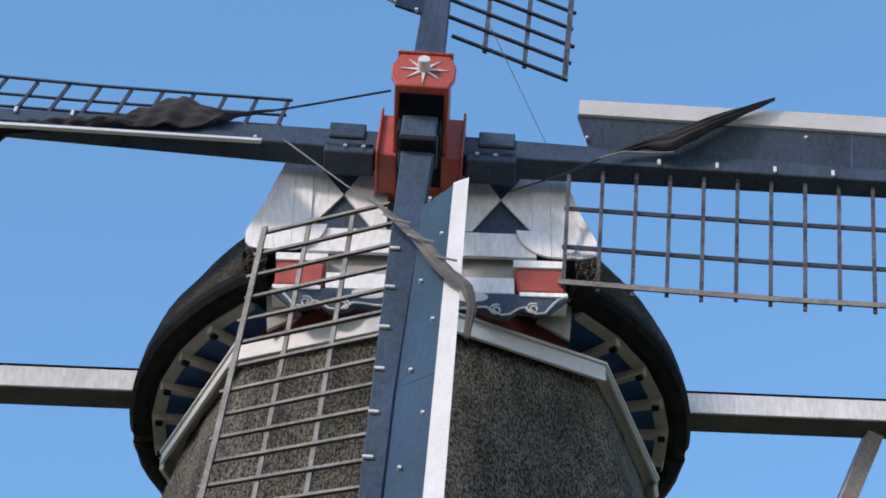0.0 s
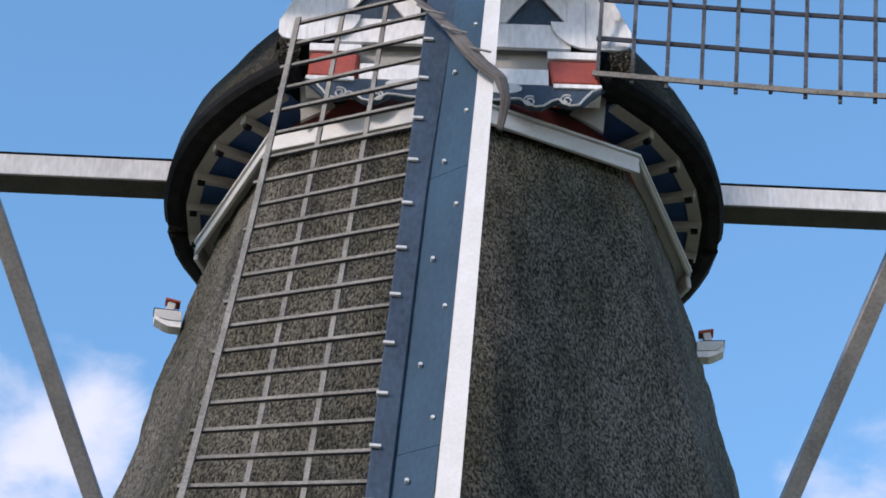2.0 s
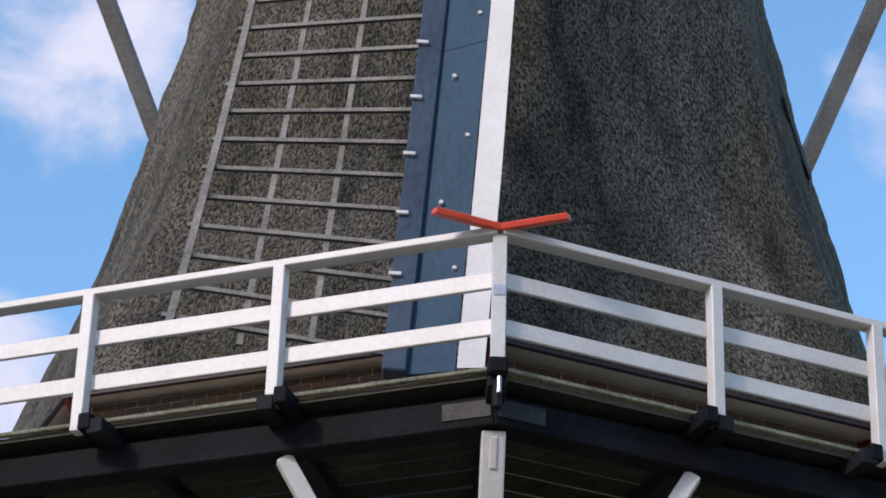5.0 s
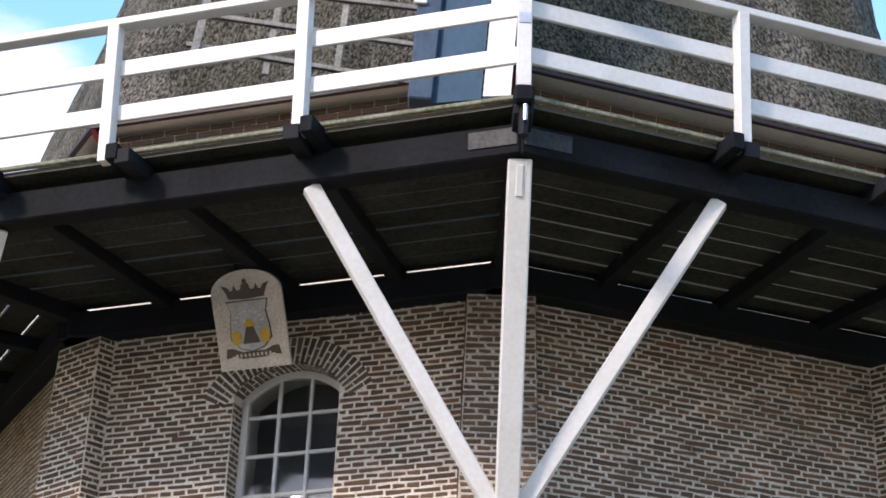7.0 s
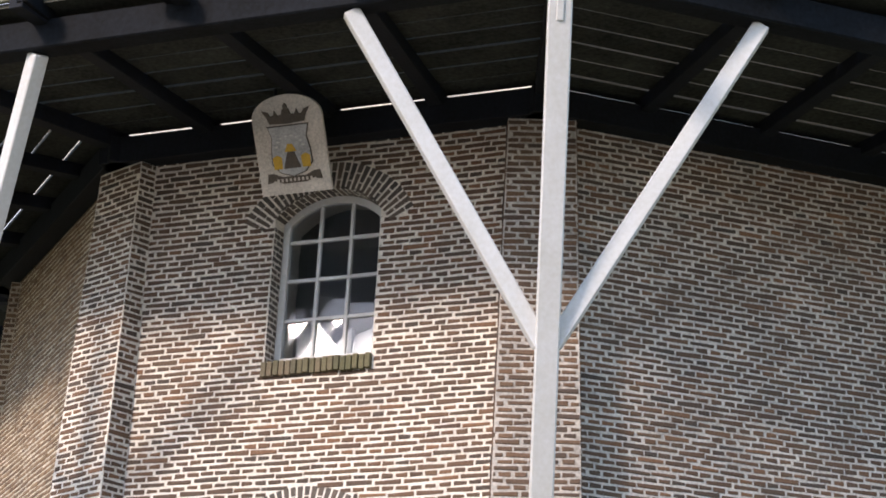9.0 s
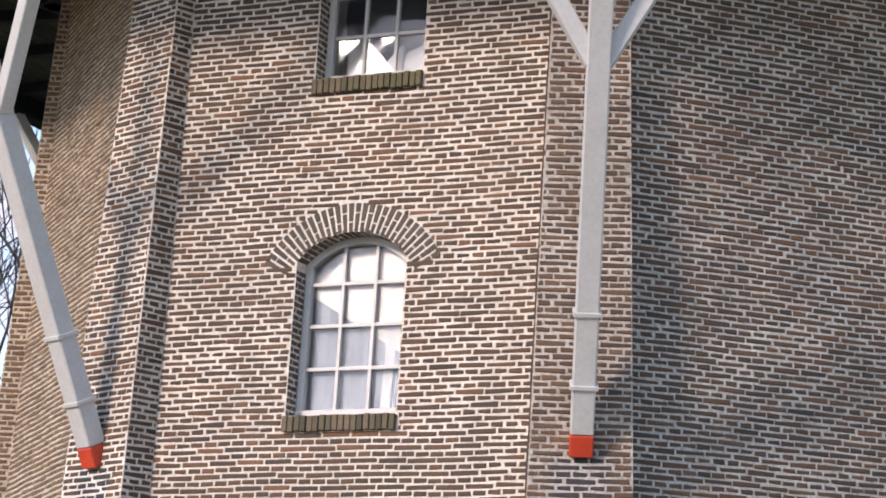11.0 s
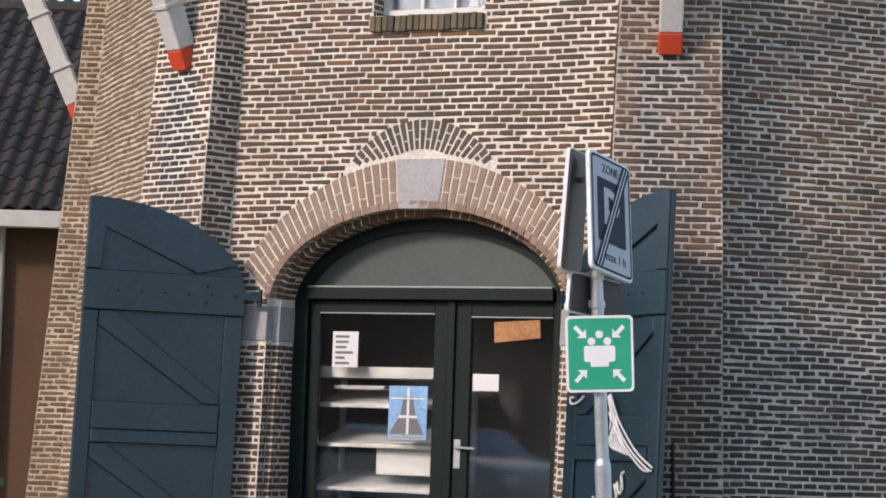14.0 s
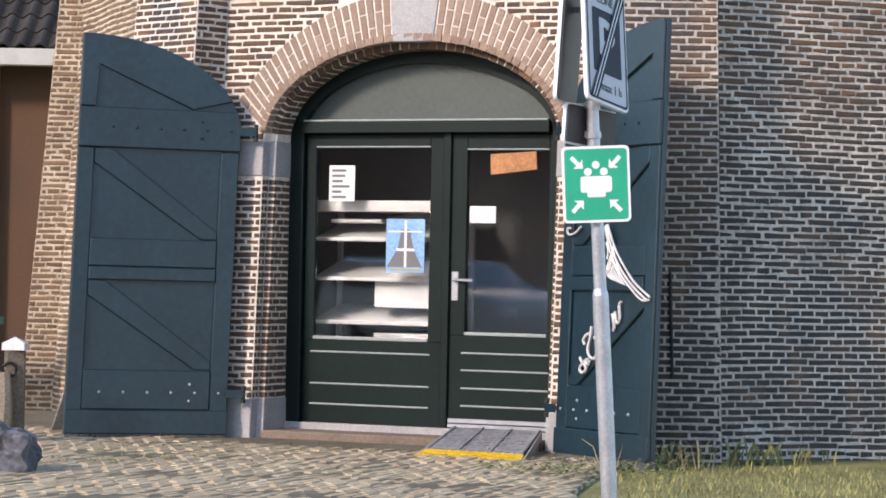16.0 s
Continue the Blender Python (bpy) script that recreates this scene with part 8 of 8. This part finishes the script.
# bricks of the reveals: window and door jambs
def reveal(parent, u, s, z0, z1, depth, seed, start=0.0):
    rr = random.Random(seed)
    heap = Heap()
    n = int((z1 - z0) / COURSE)
    for i in range(n):
        zm = z0 + (i + 0.5) * COURSE
        d, k = 0.0, 0
        first = 0.11 if i % 2 else 0.05
        cuts = [start, start + first]
        while cuts[-1] < depth:
            cuts.append(cuts[-1] + (LONG if i % 2 else LONG / 2))
        for a, b in zip(cuts, cuts[1:]):
            b = min(b, depth)
            if b - a < 0.02:
                continue
            o = at(DOOR_F, apo(zm), u, zm)
            heap.block(o, -nd(DOOR_F), -sd(DOOR_F) * s, UP, a + (JOINT / 2 if a > start or not start else -0.006), b - JOINT / 2, -0.047 if start else -0.02, rr.uniform(0.002, 0.007), -COURSE / 2 + JOINT / 2, COURSE / 2 - JOINT / 2)
    # window reveals get the dark arch brick, to paint the shade of the recess
    heap.make("reveal_bricks", BRICK if depth != 0.17 else DARK_BRICK, parent)


for s in (-1, 1):
    reveal(W4, DOOR_U + s * DOOR_HALF, s, 0.30, 1.96, REBATE, 31 + s)
    for u, zs in WIN:
        reveal(W4, u + s * WIN_HALF, s, zs, zs + WIN_CZ + math.sqrt(WIN_ARC ** 2 - WIN_HALF ** 2) - 0.02, 0.17, 41 + s)
# underside of the door arch: a narrow outer strip, then the inner order that the shutters close against
def arch_strip(inset, d0, d1, mat, n=46):
    heap = Heap()
    for k in range(n):
        a = -1.50 + 3.0 * (k + 0.5) / n
        (u, z), (u1, z1), (u2, z2) = basket(a, inset), basket(a - 0.01, inset), basket(a + 0.01, inset)
        t = Vector((u2 - u1, 0, z2 - z1))
        wide = t.length / 0.02 * 3.0 / n / 2 - 0.005
        t.normalize()
        o = at(DOOR_F, apo(z), u, z)
        tang = sd(DOOR_F) * t.x + UP * t.z
        inward = sd(DOOR_F) * t.z - UP * t.x
        cuts = [d0, d1] if d1 - d0 < 0.2 else ([d0, d0 + 0.11, d0 + 0.33, d1] if k % 2 else [d0, d0 + 0.22, d1])
        for c0, c1 in zip(cuts, cuts[1:]):
            if c1 - c0 > 0.03:
                heap.block(o, -nd(DOOR_F), inward, tang, c0 + (0.005 if c0 > d0 else -0.006), c1 - 0.005, -0.05, rnd.uniform(0.002, 0.006), -wide, wide)
    heap.make("arch_soffit_bricks", mat, W4)


arch_strip(0.0, 0.0, REBATE, ARCH_BRICK)
arch_strip(ORDER, REBATE, 0.46, BRICK)
bm = bmesh.new()
for k in range(24):
    a0, a1 = [math.pi / 2 * ((k + e) / 12 - 1) for e in (0, 1)]
    c = []
    for dep in (0.47, REBATE):
        c += [at(DOOR_F, apo(z) - dep, u, z) for u, z in (basket(a0, ORDER), basket(a1, ORDER), basket(a1, -0.01), basket(a0, -0.01))]
    six(bm, c)
part("inner_order", bm, MORTAR, W4)
for s in (-1, 1):
    bm = bmesh.new()
    c = []
    for z in (-0.02, SPRING):
        a, b = sorted((DOOR_U + s * (DOOR_HALF - ORDER), DOOR_U + s * (DOOR_HALF + 0.01)))
        c += [at(DOOR_F, apo(z) - dep, u, z) for u, dep in ((a, REBATE), (b, REBATE), (b, 0.47), (a, 0.47))]
    six(bm, c)
    part("inner_order", bm, MORTAR, W4)
    reveal(W4, DOOR_U + s * (DOOR_HALF - ORDER), s, 0.30, 1.96, 0.46, 35 + s, REBATE)
    for z0, z1 in ((-0.02, 0.297), (1.963, 2.228)):
        a, b = sorted((DOOR_U + s * (DOOR_HALF - ORDER - 0.007), DOOR_U + s * (DOOR_HALF + 0.005)))
        bm = bmesh.new()
        slab(bm, [at(DOOR_F, apo(z) - 0.45, u, z) for u, z in ((a, z0), (b, z0), (b, z1), (a, z1))], nd(DOOR_F) * (0.462 - REBATE), 0.005)
        part("jamb_stone", bm, STONE, W4, "blue-grey jamb stone")

# undersides of the window arches
for u, zs in WIN:
    heap = Heap()
    am = math.asin(WIN_HALF / WIN_ARC)
    for k in range(22):
        a = -am + 2 * am * (k + 0.5) / 22
        z = zs + WIN_CZ + WIN_ARC * math.cos(a)
        o = at(DOOR_F, apo(z), u + WIN_ARC * math.sin(a), z)
        tang = sd(DOOR_F) * math.cos(a) - UP * math.sin(a)
        rad_in = -(sd(DOOR_F) * math.sin(a) + UP * math.cos(a))
        cuts = (0.0, 0.10, 0.20) if k % 2 else (0.0, 0.20)
        for c0, c1 in zip(cuts, cuts[1:]):
            heap.block(o, -nd(DOOR_F), rad_in, tang, c0 + 0.004, c1 - 0.004, -0.02, rnd.uniform(0.001, 0.005), -0.0205, 0.0205)
    heap.make("arch_soffit_bricks", DARK_BRICK, W4)

# clinkers of the paving
rnd = random.Random(77)
heap, singles = Heap(), 0
ax, ay = sd(70), sd(-20)
CL = [brick_shape("clinker", 0.188 + 0.002 * k, 0.053, CLINKER, seed=k + 50) for k in range(5)]


def paved(p):
    if not (-7.0 < p.x and -10.9 < p.y):
        return False
    if p.x > -0.9 + (p.y + 11) * 0.115:
        return False
    q = p.dot(nd(DOOR_F))
    return q > R_WALL + 0.03 and Vector((p.x, p.y)).length > 5.55


for j in range(-110, 110):
    for i in range(-40, 40):
        p = ax * (i * 0.205 + (0.1025 if j % 2 else 0)) + ay * (j * 0.066)
        p = p + Vector((-2.5, -3.0, 0))
        if not paved(p):
            continue
        h = 0.012 * noise.noise(p * 1.2) + rnd.uniform(-0.005, 0.006)
        p = p + ax * rnd.uniform(-0.008, 0.008) + ay * (0.012 * math.sin(p.x * 1.7 + p.y) + rnd.uniform(-0.003, 0.003))
        yaw, pitch = rnd.uniform(-0.06, 0.06), rnd.uniform(-0.02, 0.02)
        lx = (ax + ay * yaw + UP * pitch).normalized()
        lz = (ay - ax * yaw + UP * rnd.uniform(-0.05, 0.05)).normalized()
        if singles < 300 and -9.3 < p.y < -7.6 and -4.2 < p.x < -1.2:
            singles += 1
            ob = new("clinker", CL[singles % len(CL)])
            m = Matrix((lx, lz.cross(lx), -lz)).transposed().to_4x4()
            ob.matrix_basis = Matrix.Translation(p + UP * (0.012 + h)) @ m
            hang(ob, pav)
        else:
            w = rnd.uniform(0.097, 0.104)
            heap.block(p + UP * (0.012 + h), lx, UP, lz, -w + 0.004, w - 0.004, -0.03, 0.0, -0.027, 0.026, 0.007)
heap.make("paving_clinkers", CLINKER, pav)

# grass blades along the verge and the wall foot
grass_v, grass_f = [], []
rnd = random.Random(15)
for k in range(16000):
    x, y = rnd.uniform(-1.6, 6.5), rnd.uniform(-10.5, -4.4)
    p = Vector((x, y, -0.02))
    edge = -0.72 + (y + 11) * 0.115 + 0.22 * noise.noise(Vector((x * 1.5, y * 1.5, 4.0)))
    r = math.hypot(x, y)
    if x < edge and not (x < edge + 0.4 and rnd.random() < 0.03):
        if rnd.random() > 0.02:
            continue
    if p.dot(nd(22.5)) < apo(0) + 0.02 or p.dot(nd(-22.5)) < apo(0) + 0.02 or p.dot(nd(0)) < pil_r(0) + 0.02 and abs(x) < 0.6:
        continue
    near = p.dot(nd(22.5)) < apo(0) + 0.35 or (abs(x) < 0.7 and p.dot(nd(0)) < pil_r(0) + 0.35)
    h = rnd.uniform(0.02, 0.05) * (2.2 if near and rnd.random() < 0.35 else 1.0)
    a = rnd.uniform(0, math.pi)
    d = Vector((math.cos(a), math.sin(a), 0)) * 0.005
    lean_ = Vector((rnd.uniform(-1, 1), rnd.uniform(-1, 1), 0)) * h * 0.5
    i = len(grass_v)
    grass_v += [tuple(p - d), tuple(p + d), tuple(p + lean_ * 0.4 + d * 0.7 + UP * h * 0.6), tuple(p + lean_ + UP * h)]
    grass_f += [(i, i + 1, i + 2), (i, i + 2, i + 3)]
# tufts of tall weeds against the wall foot
for cx, cy, n, hh in ((0.05, -5.62, 70, 0.22), (0.62, -5.42, 90, 0.26), (1.0, -5.25, 60, 0.18), (-0.35, -5.85, 60, 0.12), (-3.62, -4.25, 40, 0.10), (1.8, -4.95, 50, 0.15), (2.6, -4.6, 50, 0.14), (-3.3, -6.3, 60, 0.08)):
    for k in range(n // 2):
        p = Vector((cx + rnd.gauss(0, 0.16), cy + rnd.gauss(0, 0.07), -0.02))
        h = hh * rnd.uniform(0.3, 0.8)
        a = rnd.uniform(0, math.pi)
        d = Vector((math.cos(a), math.sin(a), 0)) * 0.005
        lean_ = Vector((rnd.uniform(-1, 1), rnd.uniform(-1, 0.3), 0)) * h * 0.55
        i = len(grass_v)
        grass_v += [tuple(p - d), tuple(p + d), tuple(p + lean_ * 0.4 + d * 0.7 + UP * h * 0.7), tuple(p + lean_ + UP * h)]
        grass_f += [(i, i + 1, i + 2), (i, i + 2, i + 3)]
me = bpy.data.meshes.new("grass")
me.from_pydata(grass_v, [], grass_f)
me.materials.append(material("grass_blade", (0.27, 0.25, 0.09), 0.8, vary=0.4, scale=1.5, spread=0.45, bump=0))
tagged(new("grass", me), "short grass along the foot of the mill", "grass", kind="stuff")

# low broad-leaved weeds by the shutter, and dry stalks at the foot of the pilaster
weed_v, weed_f = [], []
for cx, cy, wide, n, size, rise in ((-0.60, -6.75, 0.30, 260, 0.030, 0.035), (-0.35, -7.1, 0.35, 200, 0.026, 0.03), (-0.15, -6.45, 0.14, 120, 0.03, 0.05),
                                    (-3.7, -6.9, 0.35, 200, 0.022, 0.02), (-2.4, -5.35, 0.5, 160, 0.018, 0.02), (-3.3, -5.3, 0.45, 160, 0.02, 0.02)):
    for k in range(n):
        p = Vector((cx + rnd.gauss(0, wide), cy + rnd.gauss(0, wide * 0.5), 0.012 + rnd.random() * rise))
        t = rnd.uniform(0, 2 * math.pi)
        d = Vector((math.cos(t), math.sin(t), rnd.uniform(-0.2, 0.6))) * size * rnd.uniform(0.6, 1.3)
        w = Vector((-math.sin(t), math.cos(t), rnd.uniform(-0.3, 0.3))) * size * 0.45
        i = len(weed_v)
        weed_v += [tuple(p), tuple(p + d * 0.5 + w), tuple(p + d), tuple(p + d * 0.5 - w)]
        weed_f += [(i, i + 1, i + 2, i + 3)]
me = bpy.data.meshes.new("weeds")
me.from_pydata(weed_v, [], weed_f)
me.materials.append(material("weed_leaf", (0.13, 0.16, 0.045), 0.7, vary=0.4, scale=2.0, spread=0.4, bump=0))
tagged(new("weeds", me), "low green weeds between the paving and the shutter", "weeds", kind="stuff")
stalk_bm = bmesh.new()
for k in range(46):
    p = Vector((0.02 + rnd.gauss(0, 0.16), -6.05 + rnd.gauss(0, 0.07), -0.01))
    h = rnd.uniform(0.06, 0.22)
    lean_ = Vector((rnd.uniform(-1, 1), rnd.uniform(-0.8, 0.4), 0)) * h * 0.7
    tube(stalk_bm, [p, p + lean_ * 0.4 + UP * h * 0.75, p + lean_ + UP * h], 0.004, 3, 0.0015)
tagged(part("dry_stalks", stalk_bm, material("dry_straw", (0.42, 0.34, 0.18), 0.8, vary=0.3)), "dry straw-coloured stalks at the pilaster foot", "weeds", kind="stuff")
